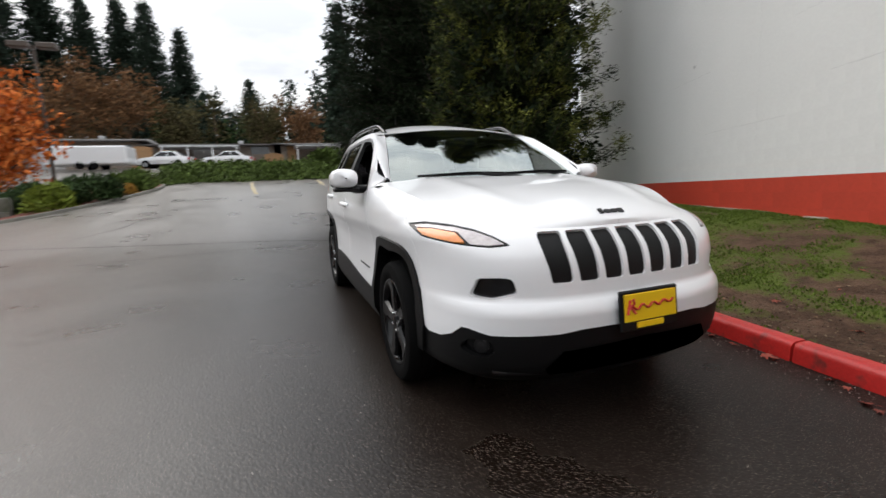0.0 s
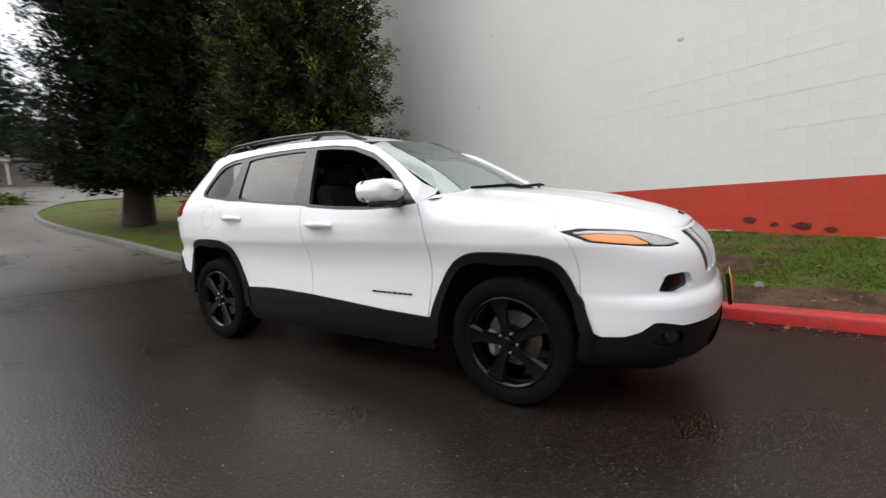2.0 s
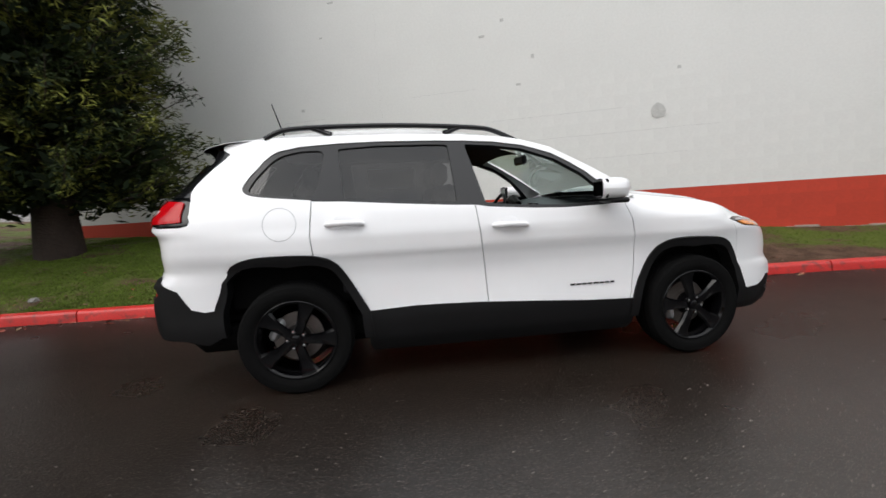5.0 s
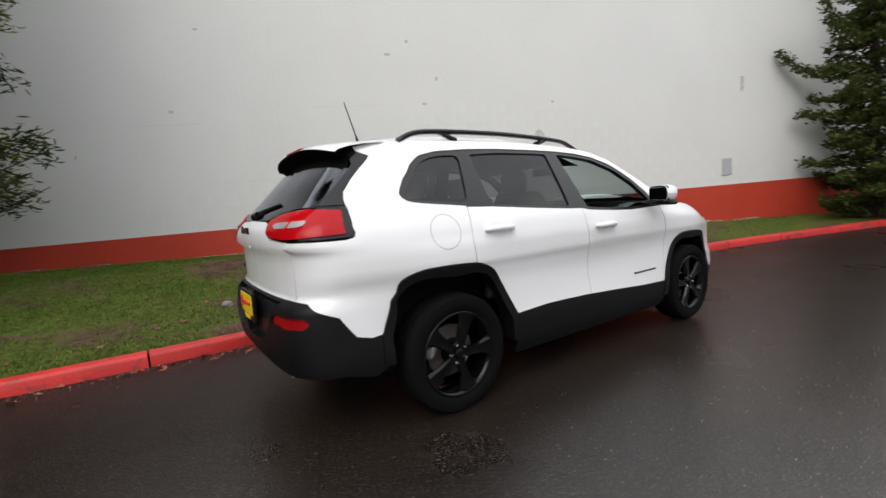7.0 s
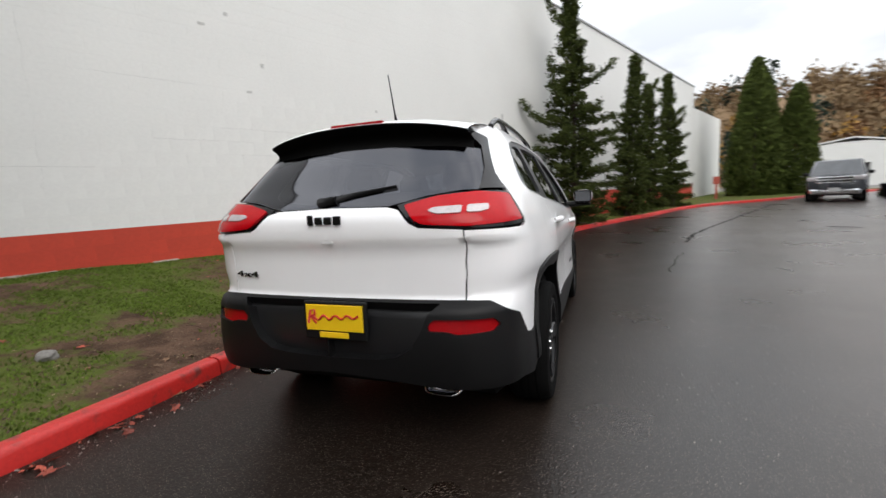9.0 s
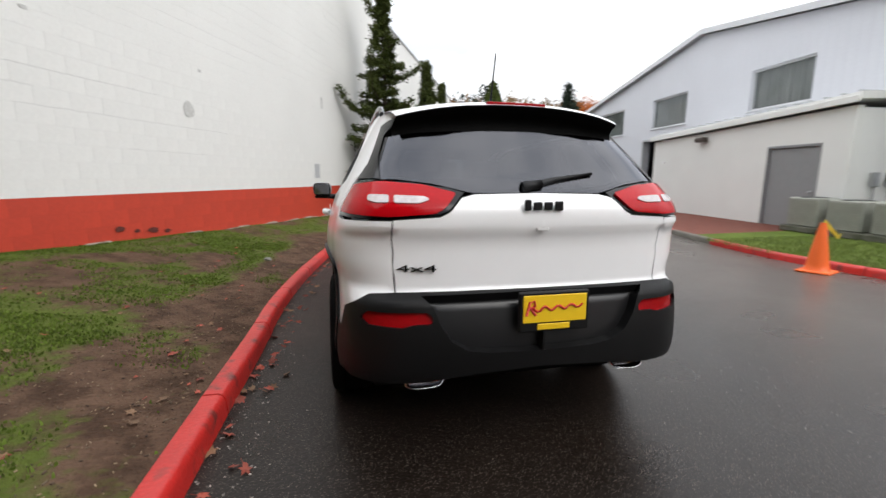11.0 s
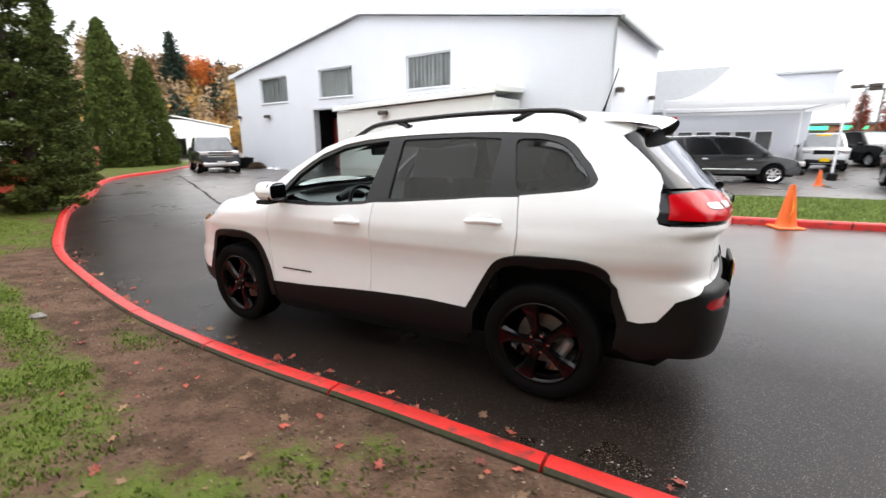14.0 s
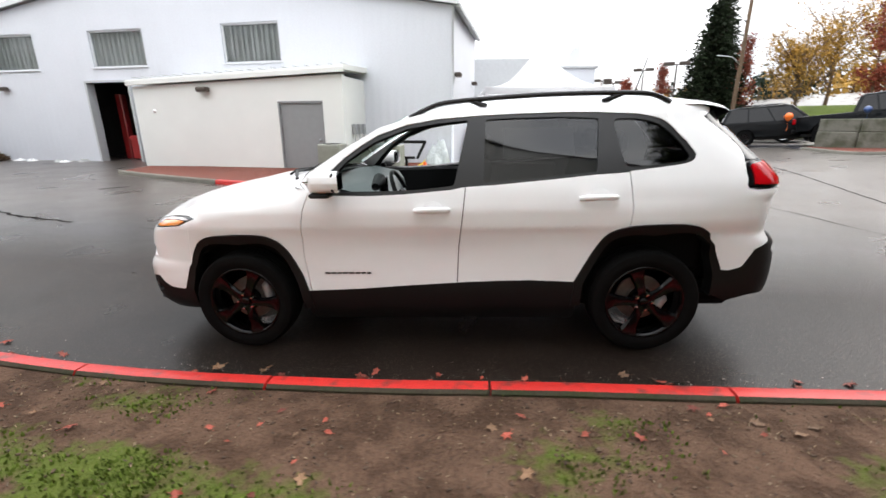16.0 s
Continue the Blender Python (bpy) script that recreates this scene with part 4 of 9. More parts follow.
TAIL = [(0.25, -0.18), (0.34, -0.04), (0.45, 0.015), (0.60, 0.03), (0.74, 0.015), (0.80, -0.05), (0.95, -0.05), (1.025, -0.042), (1.055, -0.008), (1.12, -0.01), (1.20, -0.06), (1.30, -0.16), (1.40, -0.25), (1.50, -0.34), (1.60, -0.40)]
FLANK = [(0.20, 0.90), (0.28, 0.955), (0.36, 0.985), (0.46, 0.99), (0.58, 0.978), (0.74, 0.972), (0.84, 0.985), (0.90, 1.004), (0.98, 1.006), (1.06, 0.99), (1.12, 0.972), (1.20, 0.935), (1.30, 0.884), (1.40, 0.828), (1.50, 0.77), (1.58, 0.72), (1.64, 0.66)]
FENDER_TOP = [(-2.4, 0.93), (-2.2, 0.935), (-2.0, 0.985), (-1.75, 1.05), (-1.4, 1.10), (-1.1, 1.135), (-0.85, 1.17)]
NOSE_N, TAIL_N, FLANK_N = (np.array([[z, curve_at(t, z)] for z in np.linspace(0.1, 1.7, 321)]) for t in (NOSE, TAIL, FLANK))
FEND_N = np.array([[y, curve_at(FENDER_TOP, y)] for y in np.linspace(-2.4, -0.8, 161)])
PX, PY = np.array([p.x for p in plan_line]), np.array([p.y for p in plan_line])


def skin(u, z, off=0.0):
    """Places on the car's skin, for arrays of u and z, off metres outside it."""

    def raw(u, z):
        uu = np.clip(u, 0, PLAN_N)
        x, y = np.interp(uu, np.arange(PLAN_N + 1), PX), np.interp(uu, np.arange(PLAN_N + 1), PY)
        wf = np.clip((-1.35 - y) / 0.65, 0, 1)
        wr = np.clip((y - 1.35) / 0.6, 0, 1)
        wf, wr = wf * wf * (3 - 2 * wf), wr * wr * (3 - 2 * wr)
        fl = np.interp(z, FLANK_N[:, 0], FLANK_N[:, 1])
        top = np.interp(y, FEND_N[:, 0], FEND_N[:, 1])
        curl = np.clip((z - (top - 0.13)) / 0.13, 0, 1.15) ** 2 * np.where(y < -0.8, 1.0, 0.0) * np.clip((-0.8 - y) / 0.12, 0, 1)
        x2 = x * fl - curl * 0.085 * np.clip(x / 0.85, 0, 1)
        y2 = y + wf * np.interp(z, NOSE_N[:, 0], NOSE_N[:, 1]) + wr * np.interp(z, TAIL_N[:, 0], TAIL_N[:, 1])
        # a waist crease along the doors, and full shoulders over the wheels
        for cy, width in ((-1.35, 0.52), (1.35, 0.55)):
            b = np.clip(1 - np.abs(y - cy) / width, 0, 1)
            x2 = x2 + 0.016 * b * b * (3 - 2 * b) * np.clip(1 - np.abs(z - 0.86) / 0.2, 0, 1)
        x2 = x2 - 0.012 * np.exp(-(((z - 0.70) / 0.13) ** 2)) * np.clip(1 - np.abs(y - 0.05) / 0.85, 0, 1)
        return np.stack([x2, y2, z], -1)

    u, z = np.asarray(u, float), np.asarray(z, float)
    p = raw(u, z)
    e = 0.4
    du, dz = raw(u + e, z) - raw(u - e, z), raw(u, z + 0.004) - raw(u, z - 0.004)
    n = np.cross(du, dz)
    n /= np.linalg.norm(n, axis=-1, keepdims=True) + 1e-12
    return p + n * (np.asarray(off)[..., None] if np.ndim(off) else off), n


GRID_U = np.arange(0, PLAN_N + 0.01, 0.25)


def at_y(y, z):
    """u at which the skin lies at y, at that height."""
    p, _ = skin(GRID_U, np.full_like(GRID_U, z))
    return float(np.interp(y, np.maximum.accumulate(p[:, 1]), GRID_U))


def at_front(x, z):
    p, _ = skin(GRID_U, np.full_like(GRID_U, z))
    h = len(GRID_U) // 2
    return float(np.interp(x, np.maximum.accumulate(p[:h, 0]), GRID_U[:h]))


def at_rear(x, z):
    p, _ = skin(GRID_U, np.full_like(GRID_U, z))
    h = len(GRID_U) // 2
    return float(np.interp(x, np.maximum.accumulate(p[h:, 0][::-1]), GRID_U[h:][::-1]))


def S(*pts):
    return [(at_y(y, z), z) for y, z in pts]


def F(*pts):
    return [(at_front(x, z), z) for x, z in pts]


def Rr(*pts):
    return [(at_rear(x, z), z) for x, z in pts]


UZ = 0.02  # metres to one step of u


def inside(poly, pts):
    x, y = pts[:, 0], pts[:, 1]
    c = np.zeros(len(pts), bool)
    n = len(poly)
    for i in range(n):
        (x0, y0), (x1, y1) = poly[i], poly[i - 1]
        hit = (y0 > y) != (y1 > y)
        c ^= hit & (x < (x1 - x0) * (y - y0) / ((y1 - y0) or 1e-12) + x0)
    return c


def dense(poly, step):
    out = []
    for i in range(len(poly)):
        a, b = poly[i], poly[(i + 1) % len(poly)]
        d = math.hypot((b[0] - a[0]) * UZ, b[1] - a[1])
        k = max(1, int(d / step))
        out += [(lerp(a[0], b[0], j / k), lerp(a[1], b[1], j / k)) for j in range(k)]
    return out


def rounded(poly, r, n=5):
    """A polygon in (u, z) with its corners rounded by about r metres."""
    out = []
    for i in range(len(poly)):
        p0, p1, p2 = (np.array((q[0] * UZ, q[1])) for q in (poly[i - 1], poly[i], poly[(i + 1) % len(poly)]))
        a, b = p0 - p1, p2 - p1
        la, lb = np.linalg.norm(a), np.linalg.norm(b)
        k = min(r, la * 0.45, lb * 0.45)
        s, e = p1 + a / la * k, p1 + b / lb * k
        for j in range(n + 1):
            t = j / n
            q = (1 - t) ** 2 * s + 2 * t * (1 - t) * p1 + t * t * e
            out.append((q[0] / UZ, q[1]))
    return out


def panel(outer, holes=(), off=0.0, depth=0.018, step=0.035, edge=0.012, sides=(1, -1), lip=0.0, back=False):
    """A sheet of the skin inside a polygon, with holes, an edge turned inwards, and a normal at each vertex."""
    rings = [dense(outer, edge)] + [dense(h, edge) for h in holes]
    border = np.array([p for r in rings for p in r])
    edges, o = [], 0
    for r in rings:
        edges += [(o + i, o + (i + 1) % len(r)) for i in range(len(r))]
        o += len(r)
    us, zs = np.arange(border[:, 0].min(), border[:, 0].max(), step / UZ), np.arange(border[:, 1].min(), border[:, 1].max(), step)
    g = np.stack(np.meshgrid(us + 0.13, zs + 0.003), -1).reshape(-1, 2)
    keep = inside(rings[0], g)
    for r in rings[1:]:
        keep &= ~inside(r, g)
    g = g[keep]
    if len(g):
        sc = np.array([UZ, 1.0])
        far = np.ones(len(g), bool)
        for k in range(0, len(g), 400):
            d = ((g[k : k + 400, None] - border[None]) * sc) ** 2
            far[k : k + 400] = d.sum(-1).min(1) > (edge * 0.8) ** 2
        g = g[far]
    pts = np.concatenate([border, g]) if len(g) else border
    vs, _, fs, *_ = delaunay_2d_cdt([Vector((p[0] * UZ, p[1])) for p in pts], edges, [], 0, 1e-7)
    uz = np.array([(v.x / UZ, v.y) for v in vs])
    cen = np.array([uz[list(f)].mean(0) for f in fs])
    ok = inside(rings[0], cen)
    for r in rings[1:]:
        ok &= ~inside(r, cen)
    fs = [f for f, k in zip(fs, ok) if k]
    pos, nor = skin(uz[:, 0], uz[:, 1], off)
    count = {}
    for f in fs:
        for i in range(3):
            a, b = f[i], f[(i + 1) % 3]
            count[a, b] = count.get((a, b), 0) + 1
    rim = [(a, b) for a, b in count if (b, a) not in count]
    geo, normals = Geo(), []
    for s in sides:
        flip = np.array([s, 1, 1])
        P, N = pos * flip, nor * flip
        test = fs[len(fs) // 2]
        fn = np.cross(P[test[1]] - P[test[0]], P[test[2]] - P[test[0]])
        turn = fn @ N[test[0]] < 0
        geo.add(P, [f[::-1] if turn else f for f in fs])
        normals += list(N)
        if depth:
            ids = sorted({a for e in rim for a in e})
            at = {a: i for i, a in enumerate(ids)}
            inner = P[ids] - N[ids] * depth
            k = len(ids)
            geo.add(np.concatenate([P[ids], inner]), [((at[b], at[a], k + at[a], k + at[b]) if not turn else (at[a], at[b], k + at[b], k + at[a])) for a, b in rim])
            side_n = np.zeros((k, 3))
            for a, b in rim:
                t = P[b] - P[a]
                q = np.cross(t, N[a]) * (1 if not turn else -1)
                side_n[at[a]] += q
                side_n[at[b]] += q
            side_n /= np.linalg.norm(side_n, axis=1, keepdims=True) + 1e-9
            normals += list(side_n) * 2
    return geo, normals


def skin_part(name, material, outer, holes=(), parent=None, label="", side=None, **kw):
    geo, normals = panel(outer, holes, sides=(1, -1) if side is None else (side,), **kw)
    me = mesh_of(geo, name, material, True, normals)
    return part(name, me, None, parent or car, label)


# outlines on the flank as (y, z), on the nose and tail as (x, z)
ARCH_F = S((-0.866, 0.457), (-0.899, 0.563), (-0.966, 0.702), (-1.014, 0.77), (-1.062, 0.812), (-1.142, 0.843), (-1.25, 0.85), (-1.42, 0.845), (-1.53, 0.832), (-1.60, 0.80), (-1.64, 0.75), (-1.676, 0.68), (-1.725, 0.565), (-1.757, 0.47))
ARCH_R = S((0.893, 0.519), (0.947, 0.618), (1.001, 0.717), (1.06, 0.81), (1.11, 0.85), (1.19, 0.877), (1.284, 0.886), (1.504, 0.888), (1.60, 0.875), (1.665, 0.85), (1.70, 0.81), (1.745, 0.712), (1.795, 0.578))
def fender_top(u):
    return float(np.interp(np.interp(u, np.arange(PLAN_N + 1), PY), FEND_N[:, 0], FEND_N[:, 1]))


SEAM_U = at_y(-1.70, 0.75)
COWL_U = at_y(-0.88, 1.16)
FEND_EDGE = [(u, fender_top(u)) for u in np.linspace(COWL_U, SEAM_U + 0.12, 24)]
DOOR_F = [(-0.795, 1.125), (-0.84, 1.012), (-0.866, 0.875), (-0.874, 0.703), (-0.852, 0.527), (-0.84, 0.462)]
SILL = [(-0.835, 0.462), (-0.524, 0.475), (-0.166, 0.498), (0.137, 0.512)]
SILL2 = [(0.143, 0.512), (0.4, 0.53), (0.603, 0.532), (0.885, 0.519)]
B_SEAM = [(0.14, 0.54), (0.152, 0.748), (0.178, 0.933), (0.202, 1.14)]
DLO_TOP = [(1.604, 1.302), (1.592, 1.325), (1.555, 1.381), (1.485, 1.46), (1.40, 1.52), (1.271, 1.548), (1.027, 1.565), (0.81, 1.571), (0.47, 1.569), (0.224, 1.562), (0.025, 1.55), (-0.17, 1.522), (-0.359, 1.462), (-0.469, 1.40), (-0.575, 1.328), (-0.677, 1.237), (-0.795, 1.12)]
DLO_BOT = [(-0.64, 1.102), (-0.40, 1.096), (-0.187, 1.103), (0.109, 1.124), (0.379, 1.148), (0.743, 1.175), (0.998, 1.196), (1.307, 1.223), (1.48, 1.241), (1.535, 1.249), (1.572, 1.260), (1.596, 1.278)]
ROOF_EDGE = [(1.64, 1.598), (1.541, 1.606), (1.3, 1.614), (1.082, 1.618), (0.645, 1.622), (0.228, 1.606), (-0.02, 1.585), (-0.168, 1.562), (-0.358, 1.505), (-0.60, 1.37), (-0.878, 1.195)]


def shift(pts, dy=0.0, dz=0.0):
    return [(y + dy, z + dz) for y, z in pts]


# dark liner behind every gap
liner = panel(S((-1.70, 0.66), (-0.88, 1.10), (-0.8, 1.08), (0.2, 1.10), (1.2, 1.19), (1.55, 1.22), (1.62, 0.9), (0.95, 0.9), (0.85, 0.4), (-0.85, 0.4), (-0.95, 0.9), (-1.6, 0.9)), off=-0.03, depth=0)
part("inner_liner", mesh_of(liner[0], "inner_liner", M_DARK, True, liner[1]), None, car, "dark inner shell")

HEADLAMP = rounded(F((0.865, 0.960), (0.80, 0.970), (0.72, 0.960), (0.66, 0.944), (0.605, 0.914), (0.555, 0.876), (0.64, 0.868), (0.75, 0.88), (0.845, 0.905)), 0.02, 4)
POCKET = rounded(F((0.728, 0.664), (0.700, 0.742), (0.62, 0.746), (0.58, 0.740), (0.565, 0.678), (0.66, 0.655)), 0.02, 4)
SLOTS = []
for i in range(4):
    c = 0.126 * i
    SLOTS.append(rounded(F((c + 0.052, 0.925), (c - 0.052 if i else 0.0, 0.925), (c - 0.048 if i else 0.0, 0.715), (c + 0.046, 0.715)), 0.016 if i else 0.0001, 4))
BUMP_LOW = F((0.0, 0.522), (0.32, 0.520), (0.42, 0.508), (0.68, 0.505), (0.745, 0.525)) + S((-2.02, 0.525), (-1.965, 0.482), (-1.90, 0.458), (-1.80, 0.452), (-1.757, 0.47), (-1.725, 0.565)) + [(SEAM_U, 0.63), (SEAM_U, 0.85)]
NOSE_TOP = [(u, fender_top(u)) for u in np.linspace(SEAM_U, 0.0, 30)]
# the middle slot lies across the centre line, so the bumper's outline runs round its half
zs_hi, zs_lo = 0.925, 0.715
mid_u = at_front(0.051, 0.81)
BUMPER = BUMP_LOW + NOSE_TOP[:-1] + [(0.0, NOSE_TOP[-1][1]), (0.0, zs_hi), (mid_u * 0.8, zs_hi), (mid_u, zs_hi - 0.02), (mid_u, zs_lo + 0.02), (mid_u * 0.8, zs_lo), (0.0, zs_lo)]
skin_part("front_bumper", M_PAINT, BUMPER, [HEADLAMP, POCKET, *SLOTS[1:]], label="white painted front bumper with seven grille slots", depth=0.03, step=0.03)
for s in (1, -1):
    skin_part("fender", M_PAINT, ARCH_F[:-2] + [(SEAM_U + 0.12, 0.64), (SEAM_U + 0.12, 0.9)] + FEND_EDGE[::-1] + S(*shift(DOOR_F, -0.006)), side=s)
    skin_part("front_door", M_PAINT, S(*DOOR_F, *SILL, *shift(B_SEAM, -0.003), *[p for p in DLO_BOT if p[0] < 0.19][::-1]), side=s)
    skin_part("rear_door", M_PAINT, S(*shift(B_SEAM[::-1], 0.003), *SILL2) + ARCH_R[1:5] + S((1.20, 0.885), (1.212, 1.0), (1.195, 1.205), *[p for p in DLO_BOT if 0.235 < p[0] < 1.19][::-1]), side=s)
TAIL_CUT = [(1.897, 1.24), (1.897, 1.18), (1.893, 1.12), (1.905, 1.095), (1.95, 1.085)]
QUARTER = (S((1.20, 1.212), (1.218, 1.0), (1.206, 0.888)) + ARCH_R[6:] + S((1.856, 0.572), (1.935, 0.592), (1.97, 0.64), (2.01, 0.70)) + Rr((0.72, 0.772), (0.625, 0.778), (0.63, 0.95), (0.635, 1.085))
           + S(*TAIL_CUT[::-1]) + S((1.902, 1.26), (1.903, 1.288), (1.886, 1.328), (1.836, 1.384), (1.763, 1.453), (1.690, 1.520)) + Rr((0.576, 1.552), (0.552, 1.576)) + S(*ROOF_EDGE) + S((-0.872, 1.172), *DLO_TOP[::-1]) + S(*[p for p in DLO_BOT if p[0] > 1.21][::-1]))
for s in (1, -1):
    skin_part("body_side", M_PAINT, QUARTER, side=s, label="white quarter panel with pillars and roof edge")
# black window surround with the glass openings cut out
FRONT_WIN = rounded(S((0.13, 1.15), (0.22, 1.54), (0.02, 1.525), (-0.17, 1.498), (-0.385, 1.42), (-0.55, 1.315), (-0.66, 1.205), (-0.72, 1.128), (-0.40, 1.117), (-0.1, 1.13)), 0.02, 4)
REAR_WIN = rounded(S((1.005, 1.215), (1.035, 1.53), (0.80, 1.545), (0.47, 1.545), (0.33, 1.54), (0.312, 1.165), (0.743, 1.195)), 0.02, 4)
QUARTER_WIN = rounded(S((1.175, 1.235), (1.115, 1.525), (1.27, 1.522), (1.38, 1.495), (1.465, 1.43), (1.53, 1.36), (1.572, 1.29), (1.545, 1.266), (1.35, 1.245)), 0.05, 5)
SURROUND = S(*DLO_TOP, *DLO_BOT)
for s in (1, -1):
    skin_part("window_surround", M_PILLAR, SURROUND, [FRONT_WIN, REAR_WIN, QUARTER_WIN], side=s, off=-0.006, depth=0.03, label="dark grey pillar film and window seals")
    for pane in (REAR_WIN, QUARTER_WIN):
        p = skin_part("side_window", M_GLASSDARK, pane, side=s, off=-0.016, depth=0.0, label="dark privacy glass")
        p.visible_shadow = False
# ---- black cladding ----
def inset_arch(arch, cy, cz, k):
    uc = at_y(cy, cz)
    return [(uc + (u - uc) * (1 - k / max(0.05, abs(u - uc) * UZ + abs(z - cz))), cz + (z - cz) * (1 - k / max(0.05, abs(u - uc) * UZ + abs(z - cz)))) for u, z in arch]


def flowing(arch):
    """The arch's line, rounded between its corners."""
    return [(p.x / UZ, p.y) for p in smooth_line([(u * UZ, z, 0) for u, z in arch], 0.03)]


FLOW_F, FLOW_R = flowing(ARCH_F), flowing(ARCH_R)
IN_F, IN_R = inset_arch(FLOW_F, -1.31, 0.36, 0.062), inset_arch(FLOW_R, 1.36, 0.36, 0.062)
OUT_F, OUT_R = inset_arch(FLOW_F, -1.31, 0.36, -0.008), inset_arch(FLOW_R, 1.36, 0.36, -0.008)
for s in (1, -1):
    skin_part("wheel_arch_flare", M_BLACKPL, OUT_F + S((-1.73, 0.33), (-1.68, 0.33)) + IN_F[::-1] + S((-0.90, 0.34), (-0.84, 0.34)), side=s, off=0.014, depth=0.09, label="black plastic front wheel arch flare")
    skin_part("wheel_arch_flare", M_BLACKPL, OUT_R + S((1.80, 0.42), (1.74, 0.42)) + IN_R[::-1] + S((0.93, 0.36), (0.87, 0.36)), side=s, off=0.014, depth=0.09, label="black plastic rear wheel arch flare")
    skin_part("sill_cladding", M_BLACKPL, S((-0.87, 0.462), (-0.524, 0.476), (-0.166, 0.501), (0.21, 0.523), (0.603, 0.533), (0.90, 0.52), (0.90, 0.30), (0.88, 0.26), (-0.84, 0.25), (-0.87, 0.29)), side=s, off=0.006, depth=0.06, label="black plastic sill cladding")
LOW_FRONT = F((0.0, 0.530), (0.32, 0.528), (0.42, 0.516), (0.68, 0.513), (0.745, 0.533)) + S((-2.02, 0.53), (-1.965, 0.488), (-1.90, 0.463), (-1.80, 0.457), (-1.75, 0.47), (-1.69, 0.42), (-1.70, 0.30), (-1.90, 0.285)) + F((0.62, 0.26), (0.3, 0.235), (0.0, 0.23))
GRILLE_LOW = rounded(F((0.001, 0.445), (0.40, 0.43), (0.47, 0.35), (0.44, 0.315), (0.001, 0.315)), 0.001, 2)
FOG = rounded(F((0.755, 0.475), (0.69, 0.485), (0.665, 0.45), (0.68, 0.40), (0.745, 0.40), (0.775, 0.43)), 0.03, 4)
skin_part("lower_front_bumper", M_BLACKPL, LOW_FRONT, [FOG], off=-0.004, depth=0.06, label="black lower bumper with intake")
skin_part("intake", M_GLOSSBLACK, GRILLE_LOW, off=0.002, depth=0.0, label="gloss black lower intake")
part("chin_lip", Geo().tube([(x, -2.235 + 0.17 * (abs(x) / 0.72) ** 2.6, 0.325) for x in np.linspace(-0.66, 0.66, 23)], 0.016, 6), M_PILLAR, car, smooth=True)
part("intake_bar", Geo().tube([(x, -2.262 + 0.15 * (abs(x) / 0.72) ** 2.6, 0.385) for x in np.linspace(-0.5, 0.5, 17)], 0.012, 6), M_GLOSSBLACK, car, smooth=True)
REAR_TOP = S((1.80, 0.584), (1.856, 0.577), (1.935, 0.597), (1.97, 0.645), (2.01, 0.705)) + Rr((0.72, 0.777), (0.62, 0.783), (0.3, 0.785), (0.0, 0.785))
REFLECT = rounded(Rr((0.475, 0.69), (0.50, 0.715), (0.74, 0.715), (0.765, 0.685), (0.74, 0.66), (0.60, 0.652), (0.55, 0.665), (0.48, 0.665)), 0.014, 4)
RECESS = Rr((0.004, 0.775), (0.52, 0.771), (0.475, 0.735), (0.445, 0.66), (0.40, 0.59), (0.33, 0.548), (0.24, 0.535), (0.004, 0.53))
skin_part("rear_bumper", M_BLACKPL, REAR_TOP + Rr((0.0, 0.455), (0.3, 0.44), (0.55, 0.41)) + S((2.0, 0.41), (1.85, 0.375), (1.78, 0.41)), [REFLECT, RECESS], off=0.006, depth=0.08, label="black textured rear bumper")
skin_part("plate_recess", M_PILLAR, RECESS, off=-0.042, depth=0.0, label="recess behind the plate")
for s in (1, -1):
    skin_part("rear_reflector", M_LENSDARKRED, REFLECT, side=s, off=-0.008, depth=0.01, label="dark red reflector")
# ---- tailgate and rear glass ----
skin_part("tailgate", M_PAINT, Rr((0.0, 0.778), (0.3, 0.777), (0.618, 0.774), (0.624, 0.95), (0.629, 1.088), (0.44, 1.10), (0.40, 1.12), (0.345, 1.178), (0.29, 1.192), (0.0, 1.198)), label="white tailgate")
LAMP = [(1.885, 1.232), (1.888, 1.18), (1.89, 1.125), (1.90, 1.10)]
LAMP_OUT = S(*LAMP) + Rr((0.635, 1.092), (0.45, 1.106), (0.408, 1.125), (0.35, 1.185), (0.33, 1.203), (0.40, 1.222), (0.55, 1.245), (0.68, 1.25), (0.75, 1.248))
LAMP_RED = rounded(S((1.930, 1.230), (1.937, 1.116)) + Rr((0.64, 1.102), (0.458, 1.115), (0.420, 1.135), (0.364, 1.196), (0.50, 1.229), (0.66, 1.243)), 0.018, 4)
LAMP_CLR = rounded(Rr((0.618, 1.184), (0.620, 1.154), (0.52, 1.153), (0.478, 1.166), (0.495, 1.179)), 0.010, 4)
LAMP_CLR2 = rounded(Rr((0.715, 1.186), (0.722, 1.164), (0.690, 1.155), (0.640, 1.155), (0.638, 1.185)), 0.010, 4)
for s in (1, -1):
    tl = skin_part("tail_lamp", M_GLOSSBLACK, LAMP_OUT, side=s, off=-0.004, depth=0.03, label="tail lamp in a black housing")
    skin_part("red_lens", M_LENSRED, LAMP_RED, side=s, off=0.006, depth=0.02, parent=tl, label="glossy red lens")
    for clear in (LAMP_CLR, LAMP_CLR2):
        skin_part("clear_lens", M_LENSCLEAR, clear, side=s, off=0.010, depth=0.01, parent=tl, label="clear reversing lens")
BLADE = S((1.904, 1.258), (1.905, 1.288), (1.888, 1.330), (1.839, 1.386), (1.766, 1.455), (1.694, 1.521))
